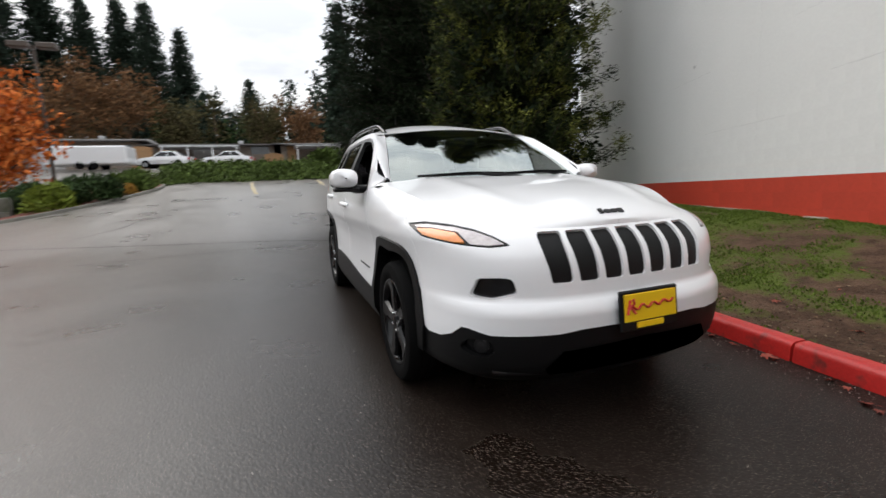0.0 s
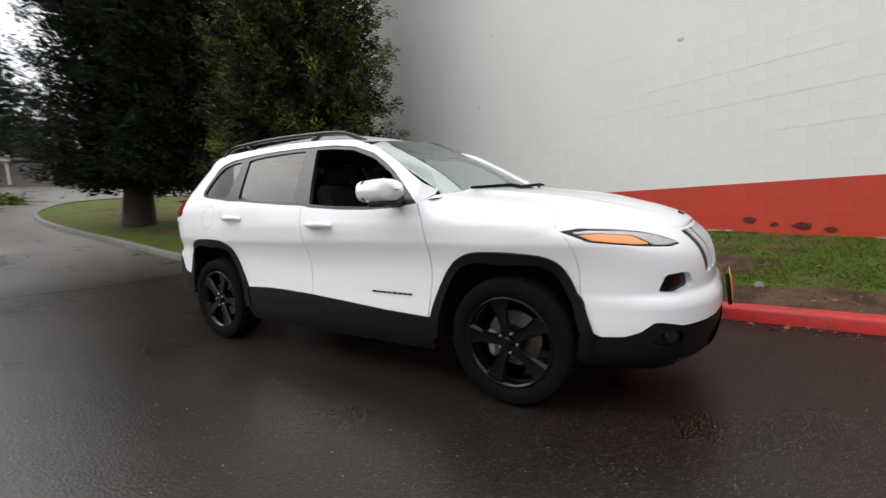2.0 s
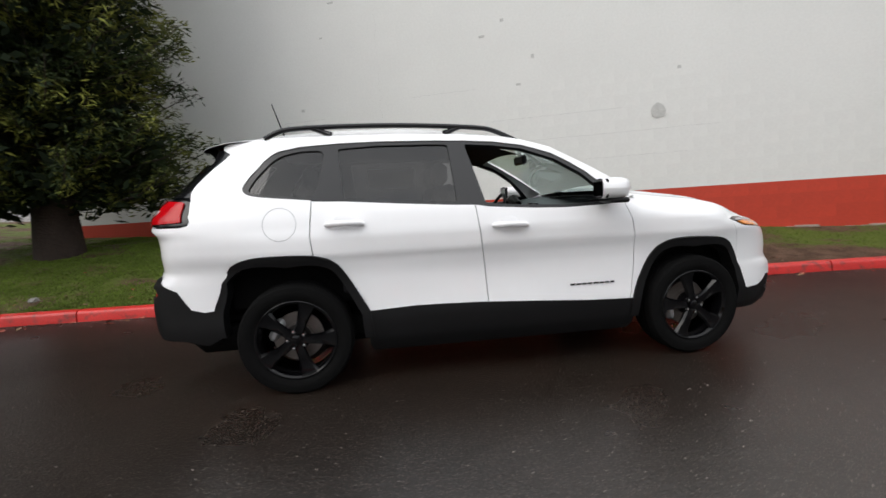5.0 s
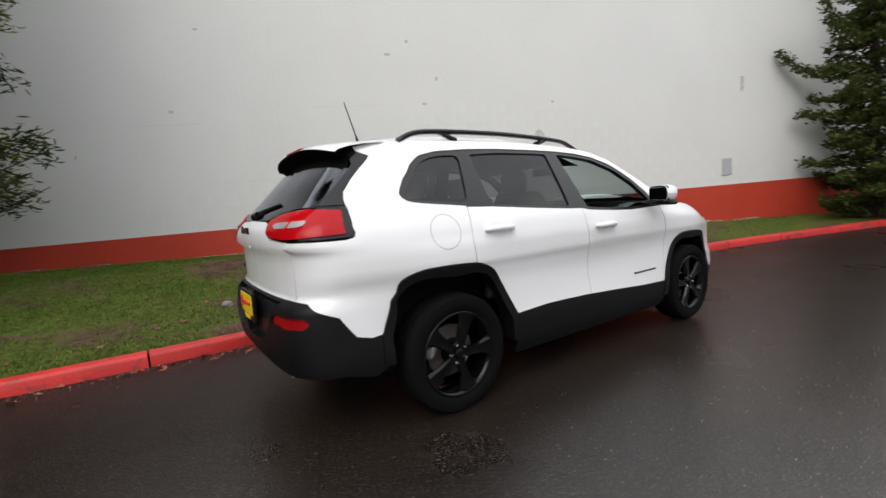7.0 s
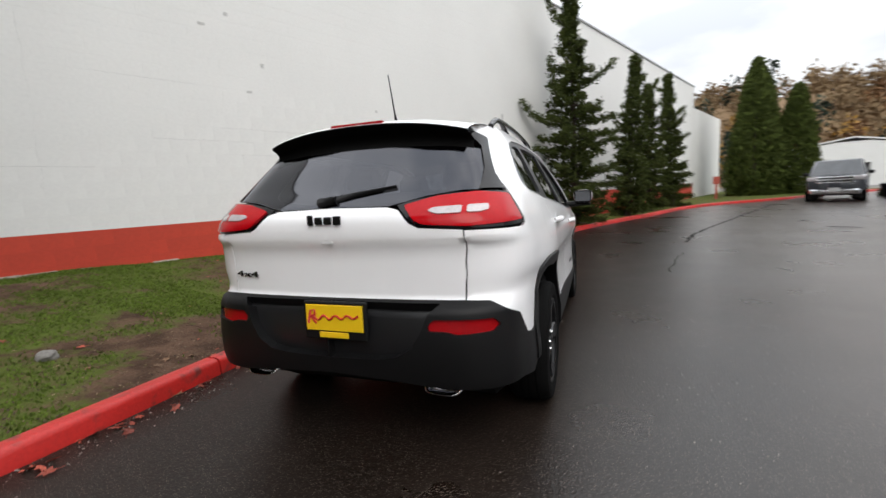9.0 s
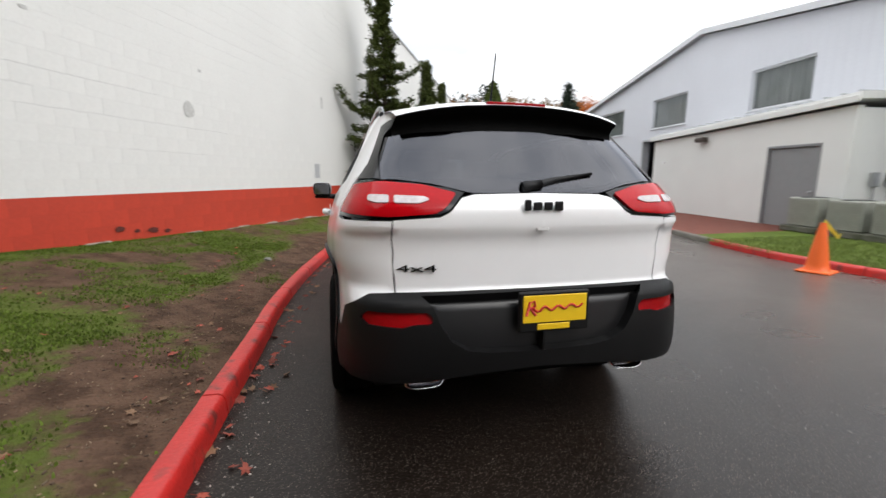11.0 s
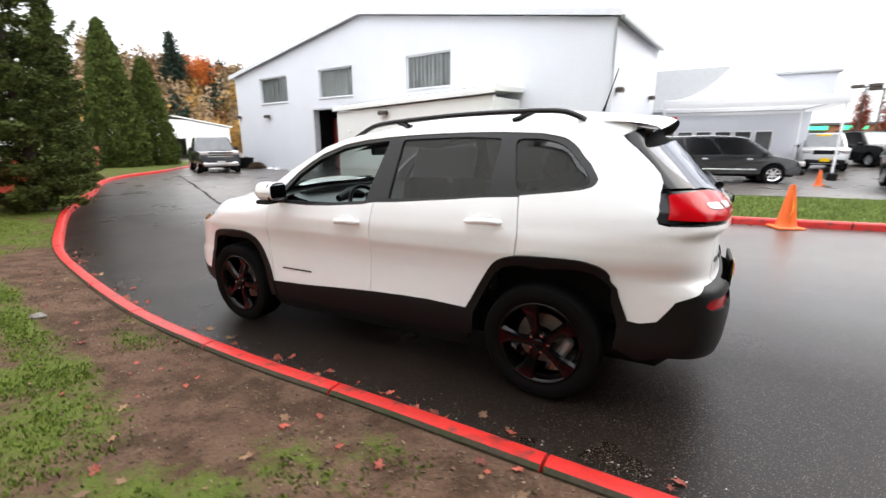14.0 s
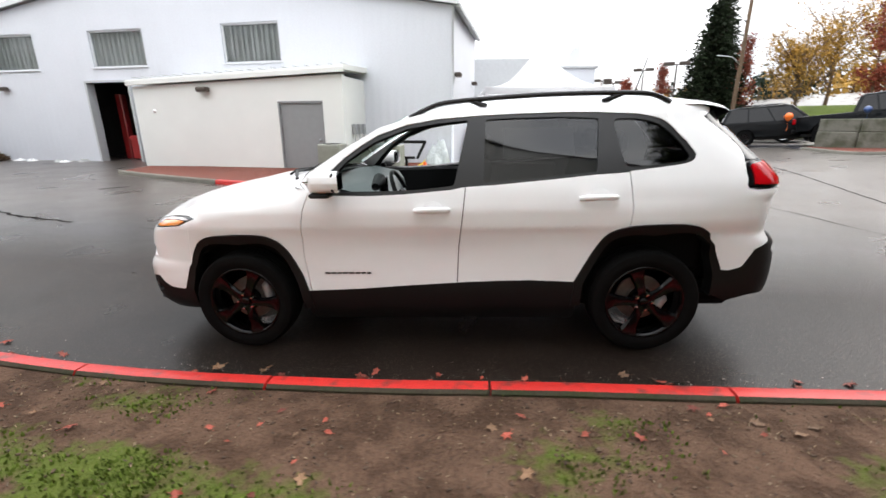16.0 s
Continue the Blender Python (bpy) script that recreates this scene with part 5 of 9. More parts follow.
REAR_GLASS = Rr((0.0, 1.203), (0.29, 1.200), (0.345, 1.212), (0.45, 1.238), (0.60, 1.258)) + S((1.89, 1.255), (1.83, 1.36), (1.76, 1.45)) + Rr((0.50, 1.472), (0.30, 1.486), (0.0, 1.49))
skin_part("rear_window", M_GLASSREAR, REAR_GLASS, off=-0.004, depth=0.0, label="dark privacy rear window")
for s in (1, -1):
    skin_part("window_corner_trim", M_GLOSSBLACK, Rr((0.665, 1.255), (0.68, 1.258)) + BLADE + Rr((0.576, 1.549), (0.54, 1.555), (0.62, 1.47), (0.66, 1.36)), side=s, off=0.002, depth=0.0, label="black quarter spoiler blade")


# ---- hood, roof and windscreen ----
def rows_part(name, rows, material, label="", thick=0.0, smooth=True, flip=False, parent=None):
    return part(name, Geo().grid(rows, flip=flip), material, parent or car, label, smooth)


HOOD_C = [(-2.20, 0.93), (-2.13, 0.957), (-2.08, 0.986), (-2.0, 1.020), (-1.889, 1.055), (-1.675, 1.101), (-1.493, 1.130), (-1.156, 1.168), (-0.9, 1.192)]
hood_rows = []
for u in np.concatenate([np.linspace(0.04, at_front(0.5, 0.93), 16)[:-1], np.linspace(at_front(0.5, 0.93), COWL_U, 40)]):
    e = skin(np.array([u]), np.array([fender_top(u)]))[0][0]
    t = (e[1] + 2.2) / 1.3
    zc = max(e[2], curve_at(HOOD_C, e[1]))
    row = []
    for q in np.linspace(-1, 1, 41):
        z = lerp(zc, e[2], abs(q) ** 2.4) + 0.014 * math.exp(-(((abs(q) - 0.62) / 0.09) ** 2)) * sstep(0.10, 0.4, t)
        row.append((e[0] * q, e[1] - 0.12 * (1 - abs(q) ** 2.2) * sstep(0.55, 1.0, t), z))
    hood_rows.append(row)
rows_part("hood", hood_rows, M_PAINT, "white hood with raised centre")

roof_rows = []
for y in np.linspace(-0.22, 1.70, 41):
    ze = curve_at(sorted(ROOF_EDGE), y) if y < 1.64 else 1.60 - 0.10 * (y - 1.64)
    xe = float(skin(np.array([at_y(min(y, 1.6), ze)]), np.array([ze]))[0][0, 0]) if y < 1.6 else 0.605
    row = []
    for q in np.linspace(-1, 1, 31):
        row.append((xe * q, y, ze - 0.003 + (0.085 * sstep(-0.5, 0.6, y) + 0.02 - 0.045 * sstep(1.0, 1.75, y)) * (1 - abs(q) ** 2.3)))
    roof_rows.append(row)
# spoiler: the roof runs on and its lip turns down and under
for dy, dz in ((0.11, -0.012), (0.19, -0.028), (0.222, -0.044), (0.216, -0.056), (0.17, -0.064), (0.13, -0.085), (0.135, -0.12), (0.185, -0.165)):
    base = roof_rows[40]
    roof_rows.append([(x * (1 - 0.05 * max(0, dy / 0.215)), y + dy * (1 - 0.28 * (x / 0.62) ** 4), z + dz) for x, y, z in base])
rows_part("roof", roof_rows[:44], M_PAINT, "white roof running out into a spoiler")
rows_part("spoiler_underside", roof_rows[43:], M_RUBBER, "black spoiler underside")
part("brake_lamp", Geo().box((0, 1.90, 1.612), (0.30, 0.03, 0.022), 0.004), M_LENSDARKRED, car, "red high brake lamp")

ws = []
for i, t in enumerate(np.linspace(0, 1, 19)):
    row = []
    for k, q in enumerate(np.linspace(-1, 1, 31)):
        tx, ty, tz = 0.60 * q, -0.20 - 0.06 * (1 - q * q), 1.548 + 0.04 * (1 - q * q)
        bx, by, bz = 0.745 * q, -0.865 - 0.21 * (1 - abs(q) ** 2.2), 1.170 + 0.005 * (1 - q * q)
        s = 1 - t
        row.append((lerp(tx, bx, s), lerp(ty, by, s) - 0.02 * math.sin(PI * t), lerp(tz, bz, s) + 0.015 * math.sin(PI * t)))
    ws.append(row)
wsp = rows_part("windscreen", ws, M_GLASSCLEAR, "clear windscreen reflecting the sky")
wsp.visible_shadow = False
hdr = []
for t in (0, 1):
    hdr.append([(lerp(ws[-1][k][0] * 1.02, roof_rows[0][k][0], t), lerp(ws[-1][k][1] + 0.01, roof_rows[0][k][1] + 0.02, t), lerp(ws[-1][k][2] + 0.002, roof_rows[0][k][2] + 0.002, t)) for k in range(31)])
rows_part("roof_header", hdr, M_PAINT)
# front pillars: white blades from the fender to the roof
for s in (1, -1):
    a = [(s * 0.745, -0.865, 1.172), (s * 0.709, -0.70, 1.275), (s * 0.672, -0.535, 1.372), (s * 0.636, -0.37, 1.462), (s * 0.60, -0.20, 1.549)]
    e = skin(np.array([at_y(y, z) for y, z in ROOF_EDGE[:5:-1]]), np.array([z for _, z in ROOF_EDGE[:5:-1]]))[0]
    e = [(s * v[0], v[1], v[2]) for v in e]
    def along(pts, t):
        f = t * (len(pts) - 1)
        i = min(int(f), len(pts) - 2)
        return tuple(lerp(pts[i][j], pts[i + 1][j], f - i) for j in range(3))
    rr = []
    for t in np.linspace(0, 1, 15):
        p, q = along(a, t), along(e, t)
        rr.append([tuple(lerp(p[j], q[j], k / 4) + (0.012 * math.sin(PI * k / 4) if j == 2 else 0) for j in range(3)) for k in range(5)])
    rows_part("front_pillar", rr, M_PAINT, flip=s < 0)
cowl = [[(0.86 * q, -0.86 - 0.24 * (1 - abs(q) ** 2.2) - d, 1.148 + 0.025 * (1 - abs(q) ** 2) - 0.01 * k) for q in np.linspace(-1, 1, 25)] for k, d in enumerate((0.03, -0.06, -0.14))]
rows_part("cowl", cowl, M_BLACKPL, "black cowl panel", flip=True)
for s, x0, x1, y1 in ((1, 0.60, 0.02, -1.10), (-1, 0.10, -0.55, -1.0)):
    wp = part("wiper", Geo().tube([(x0, -0.98 if s > 0 else -1.12, 1.175), (lerp(x0, x1, 0.5), -1.10, 1.205), (x1, y1 + 0.02, 1.20)], [0.014, 0.012, 0.008], 6), M_BLACKPL, car, "black wiper", True)
    part("blade", Geo().tube([(lerp(x0, x1, 0.15), -1.06, 1.205), (lerp(x0, x1, 0.6), -1.125, 1.21), (lerp(x0, x1, 1.08), y1, 1.20)], 0.008, 5), M_RUBBER, wp, smooth=True)
# ---- grille, lamps, badge shapes and plates ----
GR = []
for z in np.linspace(0.685, 0.935, 9):
    p, _ = skin(np.linspace(0, at_front(0.47, 0.8), 13), np.full(13, z), -0.012)
    GR.append([(-x, y, z) for x, y, z in p[::-1]] + [tuple(v) for v in p[1:]])
rows_part("grille_mesh", GR, M_BLACKPL, "black grille inserts")
for s in (1, -1):
    h = skin_part("headlamp", M_GLOSSBLACK, HEADLAMP, side=s, off=-0.006, depth=0.02, label="slim headlamp in a dark surround")
    skin_part("clear_lens", M_LENSCLEAR, rounded(F((0.80, 0.956), (0.72, 0.948), (0.665, 0.932), (0.62, 0.910), (0.580, 0.882), (0.645, 0.877), (0.705, 0.883), (0.722, 0.930), (0.80, 0.944), (0.845, 0.944), (0.845, 0.952)), 0.006, 3), side=s, off=0.002, depth=0.01, parent=h, label="clear lamp lens")
    skin_part("amber_lens", M_AMBER, rounded(F((0.846, 0.938), (0.80, 0.940), (0.732, 0.926), (0.718, 0.888), (0.76, 0.890), (0.838, 0.912)), 0.008, 3), side=s, off=0.003, depth=0.01, parent=h, label="amber turn lens")
    skin_part("lamp_pocket", M_GLOSSBLACK, POCKET, side=s, off=-0.03, depth=0.0, label="dark recessed main lamp")
    f = skin_part("fog_lamp", M_GLOSSBLACK, FOG, side=s, off=-0.03, depth=0.0, label="round fog lamp in a black recess")
    p, n = skin(np.array([at_front(0.715, 0.45)]), np.array([0.45]), -0.012)
    q = Vector((s * p[0, 0], p[0, 1], p[0, 2]))
    d = Vector((s * n[0, 0], n[0, 1], n[0, 2]))
    part("lens", Geo().lathe([(0.0, 0.004), (0.017, 0.003), (0.025, -0.002), (0.032, 0.004), (0.034, -0.02)], 20, Matrix.Translation(q) @ d.to_track_quat("Z", "Y").to_matrix().to_4x4()), M_PILLAR, f, "dark fog lens", True)


def plate(name, y, z, face, tilt, label):
    """A yellow dealer plate in a black frame; its writing is drawn as plain strokes."""
    m = pose(0 if face < 0 else -0.045, y, z, tilt, 0, 0 if face < 0 else 180)
    pl = part(name, Geo().box((0, 0.0, 0), (0.325, 0.02, 0.175), 0.006), M_BLACKPL, car, label, m=m)
    part("yellow_sheet", Geo().box((0, -0.012, 0.014), (0.292, 0.006, 0.118), 0.002), M_YELLOWPLATE, pl, "yellow plate")
    part("yellow_tab", Geo().box((-0.005, -0.012, -0.064), (0.15, 0.006, 0.026), 0.002), M_YELLOWPLATE, pl)
    g = Geo()
    g.tube([(-0.125 + 0.25 * t, -0.017, 0.012 + 0.012 * t + 0.011 * math.sin(26 * t) * (1 - 0.4 * t)) for t in np.linspace(0, 1, 40)], [0.0055 if i % 7 else 0.003 for i in range(40)], 5)
    g.tube([(-0.132, -0.017, -0.012), (-0.118, -0.017, 0.046), (-0.098, -0.017, 0.05), (-0.094, -0.017, 0.03), (-0.115, -0.017, 0.018), (-0.09, -0.017, -0.012)], 0.006, 5)
    part("red_strokes", g, M_REDINK, pl, "red handwritten strokes", True)
    return pl


plate("front_plate", -2.315, 0.58, -1, -6, "yellow dealer plate in a black frame")
plate("rear_plate", 2.277, 0.70, 1, 0, "yellow dealer plate in a black frame")


def badge(name, spots, m, mats=M_GLOSSBLACK, label=""):
    """A maker's badge, as plain raised shapes."""
    g = Geo()
    for x, z, w, h in spots:
        g.box((x, 0, z), (w, 0.012, h), 0.004)
    return part(name, g, mats, car, label, m=m)


EMB = [(-0.074, 0.0, 0.030, 0.046), (-0.030, -0.004, 0.040, 0.034), (0.018, -0.004, 0.040, 0.034), (0.066, -0.004, 0.040, 0.040)]
badge("tail_badge", EMB, pose(0, 2.247, 1.148, 0, 0, 180), label="black badge shape")
badge("hood_badge", [(x * 0.8, z * 0.8, w * 0.8, h * 0.8) for x, z, w, h in EMB], pose(0, -2.075, 0.992, -56), label="black badge shape")
txt = bpy.data.curves.new("drive_mark", "FONT")
txt.body, txt.size, txt.extrude, txt.align_x, txt.align_y = "4x4", 0.052, 0.004, "CENTER", "CENTER"
txt.materials.append(M_GLOSSBLACK)
ob = new("drive_mark", txt)
p, n = skin(np.array([at_rear(0.53, 0.885)]), np.array([0.885]), 0.004)
ob.parent = car
ob.matrix_basis = Matrix.Translation(p[0]) @ pose(0, 0, 0, 90, 0, 180 - 12) @ Matrix.Diagonal((2.2, 0.8, 1, 1))
tagged(ob, "raised black lettering")
for s in (1, -1):
    g = Geo()
    widths = [0.036, 0.036, 0.030, 0.036, 0.040, 0.034, 0.030, 0.030]
    x = -0.17
    for w in widths:
        g.box((x + w / 2, 0, 0), (w, 0.006, 0.022), 0.001)
        x += w + 0.008
    p, n = skin(np.array([at_y(-0.58, 0.585)]), np.array([0.585]), 0.003)
    part("door_badge", g, M_GLOSSBLACK, car, "black badge strip on the door", m=Matrix.Translation((s * p[0, 0], p[0, 1], p[0, 2])) @ pose(0, 0, 0, 0, 0, 90 * s) @ Matrix.Diagonal((0.95, 1, 0.5, 1)))
    # door handles
    for y, z in ((-0.005, 1.008), (1.012, 1.066)):
        p, n = skin(np.array([at_y(y, z)]), np.array([z]), 0.0)
        x0 = float(p[0, 0])
        hd = part("door_handle", Geo().tube([(s * (x0 + 0.004), y - 0.115, z - 0.006), (s * (x0 + 0.03), y - 0.085, z), (s * (x0 + 0.036), y, z + 0.004), (s * (x0 + 0.03), y + 0.08, z + 0.002), (s * (x0 + 0.004), y + 0.105, z - 0.002)], [0.014, 0.019, 0.019, 0.019, 0.014], 8), M_PAINT, car, "white door handle", True)
        part("handle_cup", Geo().lathe([(0.0, 0.001), (0.055, 0.002), (0.06, 0.0)], 20, Matrix.Translation((s * (x0 + 0.002), y, z + 0.012)) @ pose(0, 0, 0, 0, 90 * s, 0) @ Matrix.Diagonal((0.7, 1.0, 1, 1))), M_PAINT, hd, smooth=True)
    # door mirrors
    mx = part("door_mirror", Geo().tube([(s * 0.86, -0.68, 1.13), (s * 0.97, -0.67, 1.135)], [0.03, 0.025], 8), M_BLACKPL, car, "white door mirror on a black foot", True)
    shell = Geo()
    ring = []
    for t in np.linspace(0, 1, 9):
        rr = math.sqrt(max(0.0, 1 - (t * 2 - 1) ** 2)) ** 0.6
        y = lerp(-0.76, -0.555, t)
        row = []
        for k in range(17):
            a = 2 * PI * k / 16
            ca, sa = math.cos(a), math.sin(a)
            r2 = max(rr, 0.05 if t < 0.5 else 0.93)
            row.append((s * (1.022 + 0.092 * r2 * abs(ca) ** 0.75 * (1 if ca > 0 else -1)), y + 0.02 * ca, 1.205 + 0.068 * r2 * abs(sa) ** 0.75 * (1 if sa > 0 else -1)))
        ring.append(row)
    shell.grid(ring, flip=s < 0)
    part("mirror_shell", shell, M_PAINT, mx, "white mirror cap", True)
    part("mirror_base", Geo().box((s * 1.01, -0.66, 1.130), (0.17, 0.13, 0.03), 0.012), M_BLACKPL, mx)
    part("mirror_housing", Geo().box((s * 1.022, -0.572, 1.205), (0.156, 0.030, 0.116), 0.034), M_BLACKPL, mx, "black mirror housing")
    part("mirror_glass", Geo().box((s * 1.022, -0.553, 1.205), (0.138, 0.006, 0.096), 0.002), M_MIRROR, mx, "mirror glass")
    # fuel filler ring only shows on the passenger side; roof rails on both
    pts = []
    for y, up in ((1.49, -0.02), (1.42, 0.012), (1.33, 0.032), (1.1, 0.038), (0.7, 0.036), (0.3, 0.034), (0.08, 0.034), (0.0, 0.026), (-0.09, 0.002), (-0.17, -0.02)):
        ze = curve_at(sorted(ROOF_EDGE), y)
        pts.append((s * (0.60 - 0.012 * sstep(0.2, -0.2, y)), y, ze + 0.022 + up))
    rail = Geo().tube(smooth_line(pts, 0.04), 0.0165, 8)
    rl = part("roof_rail", rail, M_GLOSSBLACK, car, "black roof rail", True)
    for y, dy in ((1.20, -0.13), (0.22, 0.12)):
        ze, zf = curve_at(sorted(ROOF_EDGE), y), curve_at(sorted(ROOF_EDGE), y + dy)
        part("rail_foot", Geo().tube([(s * 0.60, y, ze + 0.056), (s * 0.601, y + dy * 0.5, (ze + zf) / 2 + 0.032), (s * 0.602, y + dy, zf + 0.006)], [0.014, 0.016, 0.020], 8), M_GLOSSBLACK, rl, smooth=True)
p, n = skin(np.array([at_y(1.385, 1.078)]), np.array([1.078]), 0.0015)
ringg = Geo()
for a0 in np.linspace(0, 2 * PI, 40, endpoint=False):
    a1 = a0 + 2 * PI / 40
    q = [skin(np.array([at_y(1.385 + r * math.cos(a), 1.078 + r * math.sin(a))]), np.array([1.078 + r * math.sin(a)]), 0.0012)[0][0] for r, a in ((0.094, a0), (0.098, a0), (0.098, a1), (0.094, a1))]
    ringg.add([(-v[0], v[1], v[2]) for v in q], [(0, 1, 2, 3)])
part("fuel_door_seam", ringg, M_TRIMGREY, car, "round fuel door seam")
part("aerial", Geo().tube([(-0.02, 1.47, 1.69), (-0.02, 1.485, 1.74), (-0.02, 1.55, 1.95)], [0.012, 0.005, 0.003], 6), M_BLACKPL, car, "short roof aerial", True)
rw = part("rear_wiper", Geo().tube([(0.03, 2.16, 1.225), (-0.10, 2.135, 1.255), (-0.30, 2.10, 1.285)], [0.022, 0.014, 0.007], 6), M_BLACKPL, car, "black rear wiper", True)
part("wiper_hub", Geo().tube([(0.07, 2.17, 1.222), (-0.02, 2.165, 1.235)], [0.024, 0.02], 8), M_BLACKPL, rw, smooth=True)
part("tailgate_camera", Geo().box((0, 2.233, 1.06), (0.06, 0.014, 0.045), 0.005), M_PAINT, car, "small camera housing")
for s in (1, -1):
    tip = Geo()
    ring = []
    for dy, k in ((0.0, 1.0), (0.10, 1.0), (0.10, 0.86), (0.02, 0.84)):
        ring.append([(s * 0.50 + 0.088 * k * math.copysign(abs(math.cos(a)) ** 0.6, math.cos(a)), 2.06 + dy - 0.03 * math.sin(a), 0.392 + 0.032 * k * math.copysign(abs(math.sin(a)) ** 0.7, math.sin(a))) for a in np.linspace(0, 2 * PI, 25)])
    tip.grid(ring, flip=True)
    part("exhaust_tip", tip, M_CHROME, car, "chrome exhaust tip", True)
# floor pan and wheel wells close the underside
part("underbody", Geo().box((0, 0.05, 0.36), (1.5, 3.9, 0.16), 0.06), M_DARK, car, "dark underbody")
for c, d in (((0, -1.35, 0.66), (1.4, 0.95, 0.46)), ((0, 1.36, 0.68), (1.4, 0.95, 0.46)), ((0, -1.9, 0.55), (1.2, 0.5, 0.5)), ((0, 1.75, 0.62), (1.3, 0.5, 0.5))):
    part("wheel_well", Geo().box(c, d, 0.1), M_DARK, car, "dark wheel well")


# ---- wheels ----
TYRE = mesh_of(Geo().lathe([(0.245, -0.095), (0.262, -0.108), (0.30, -0.116), (0.333, -0.108), (0.347, -0.088), (0.351, -0.05), (0.351, -0.046), (0.343, -0.044), (0.343, -0.036), (0.352, -0.034), (0.353, -0.004), (0.344, -0.002), (0.344, 0.006), (0.353, 0.008),
                             (0.352, 0.036), (0.343, 0.038), (0.343, 0.046), (0.351, 0.05), (0.347, 0.088), (0.333, 0.108), (0.30, 0.116), (0.262, 0.108), (0.245, 0.095)], 64), "tyre", M_RUBBER, "auto")
RIM = mesh_of(Geo().lathe([(0.252, 0.098), (0.247, 0.106), (0.238, 0.104), (0.228, 0.085), (0.215, 0.05), (0.205, -0.09), (0.25, -0.1)], 48), "rim", M_ALLOY, True)
spoke = Geo()
for j, (r, w, z) in enumerate([(0.03, 0.034, 0.078), (0.075, 0.032, 0.092), (0.13, 0.034, 0.092), (0.18, 0.044, 0.088), (0.236, 0.068, 0.098)]):
    spoke.v += [(r, -w, z - 0.012), (r, -w * 0.72, z + 0.004), (r, 0, z + 0.008 - (0.012 if 0 < j < 4 else 0)), (r, w * 0.72, z + 0.004), (r, w, z - 0.012), (r, w * 0.6, z - 0.045), (r, -w * 0.6, z - 0.045)]
for j in range(4):
    spoke.f += [(7 * j + k, 7 * (j + 1) + k, 7 * (j + 1) + (k + 1) % 7, 7 * j + (k + 1) % 7) for k in range(7)]
spoke.m = [0] * len(spoke.f)
SPOKE = mesh_of(spoke, "spoke", M_ALLOY, "auto")
HUBCAP = mesh_of(Geo().lathe([(0.0, 0.104), (0.022, 0.103), (0.030, 0.098), (0.032, 0.085), (0.072, 0.078), (0.08, 0.05), (0.08, 0.0)], 32), "hub", M_ALLOY, "auto")
NUT = mesh_of(Geo().lathe([(0.0, 0.1), (0.008, 0.099), (0.010, 0.09), (0.011, 0.07)], 8), "wheel_nut", M_CHROME, "auto")
DISC = mesh_of(Geo().lathe([(0.09, 0.0), (0.155, 0.0), (0.158, -0.006), (0.155, -0.022), (0.09, -0.022)], 40).lathe([(0.0, 0.02), (0.085, 0.018), (0.09, 0.0)], 32), "brake_disc", M_DISC, "auto")
CALIPER = mesh_of(Geo().box((0.135, 0.02, -0.005), (0.06, 0.15, 0.08), 0.02), "caliper", M_CALIPER, "auto")
for s in (1, -1):
    for y, turn in ((-1.335, 14), (1.345, 52)):
        m = Matrix.Translation((s * 0.795, y, 0.372)) @ Matrix.Scale(0.985, 4) @ pose(0, 0, 0, 0, 90 * s, 0)
        wh = part("wheel", TYRE, None, car, "black tyre on a gloss black five-spoke alloy wheel", m=m)
        part("rim", RIM, None, wh, "gloss black rim")
        for k in range(5):
            part("spoke", SPOKE, None, wh, m=pose(0, 0, 0, 0, 0, turn + 72 * k))
            part("wheel_nut", NUT, None, wh, m=pose(0, 0, 0, 0, 0, turn + 36 + 72 * k) @ Matrix.Translation((0.055, 0, 0)))
        part("hub", HUBCAP, None, wh)
        part("brake_disc", DISC, None, wh, "bright steel brake disc")
        part("caliper", CALIPER, None, wh, "cast brake caliper", m=pose(0, 0, 0, 0, 0, 100 if y < 0 else 60))


# ---- cabin ----
def seat(x, y, rear=False):
    w = 0.5 if not rear else 1.2
    g = Geo().box((x, y, 0.68), (w, 0.5, 0.16), 0.05)
    st = part("seat_base", g, M_SEAT, car, "black cloth seat", smooth="auto")
    part("backrest", Geo().box((x, y + 0.30, 0.98), (w, 0.14, 0.62), 0.05, Euler((radians(-14), 0, 0)).to_matrix()), M_SEAT, st, smooth="auto")
    for hx in ([x] if not rear else [x - 0.35, x + 0.35]):
        part("headrest", Geo().box((hx, y + 0.40, 1.36), (0.26, 0.10, 0.17), 0.04), M_SEAT, st, smooth="auto")


seat(-0.37, -0.05)
seat(0.37, -0.05)
seat(0.0, 0.85, True)
dash = part("dashboard", Geo().grid([[(0.74 * q, -0.40 - d - 0.32 * k * (1 - abs(q) ** 2), z) for q in np.linspace(-1, 1, 15)] for k, (d, z) in enumerate(((0.0, 0.80), (0.05, 1.02), (0.10, 1.09)))]
                                     + [[(0.74 * q, -0.72 - 0.36 * (1 - abs(q) ** 2), 1.14) for q in np.linspace(-1, 1, 15)]]), M_DASH, car, "grey-green dashboard", True)
part("centre_screen", Geo().box((0, -0.50, 1.03), (0.24, 0.03, 0.16), 0.01), M_GLOSSBLACK, dash)
part("instrument_hood", Geo().tube([(0.22, -0.45, 1.10), (0.37, -0.45, 1.135), (0.52, -0.45, 1.10)], [0.03, 0.05, 0.03], 8), M_BLACKPL, dash, smooth=True)
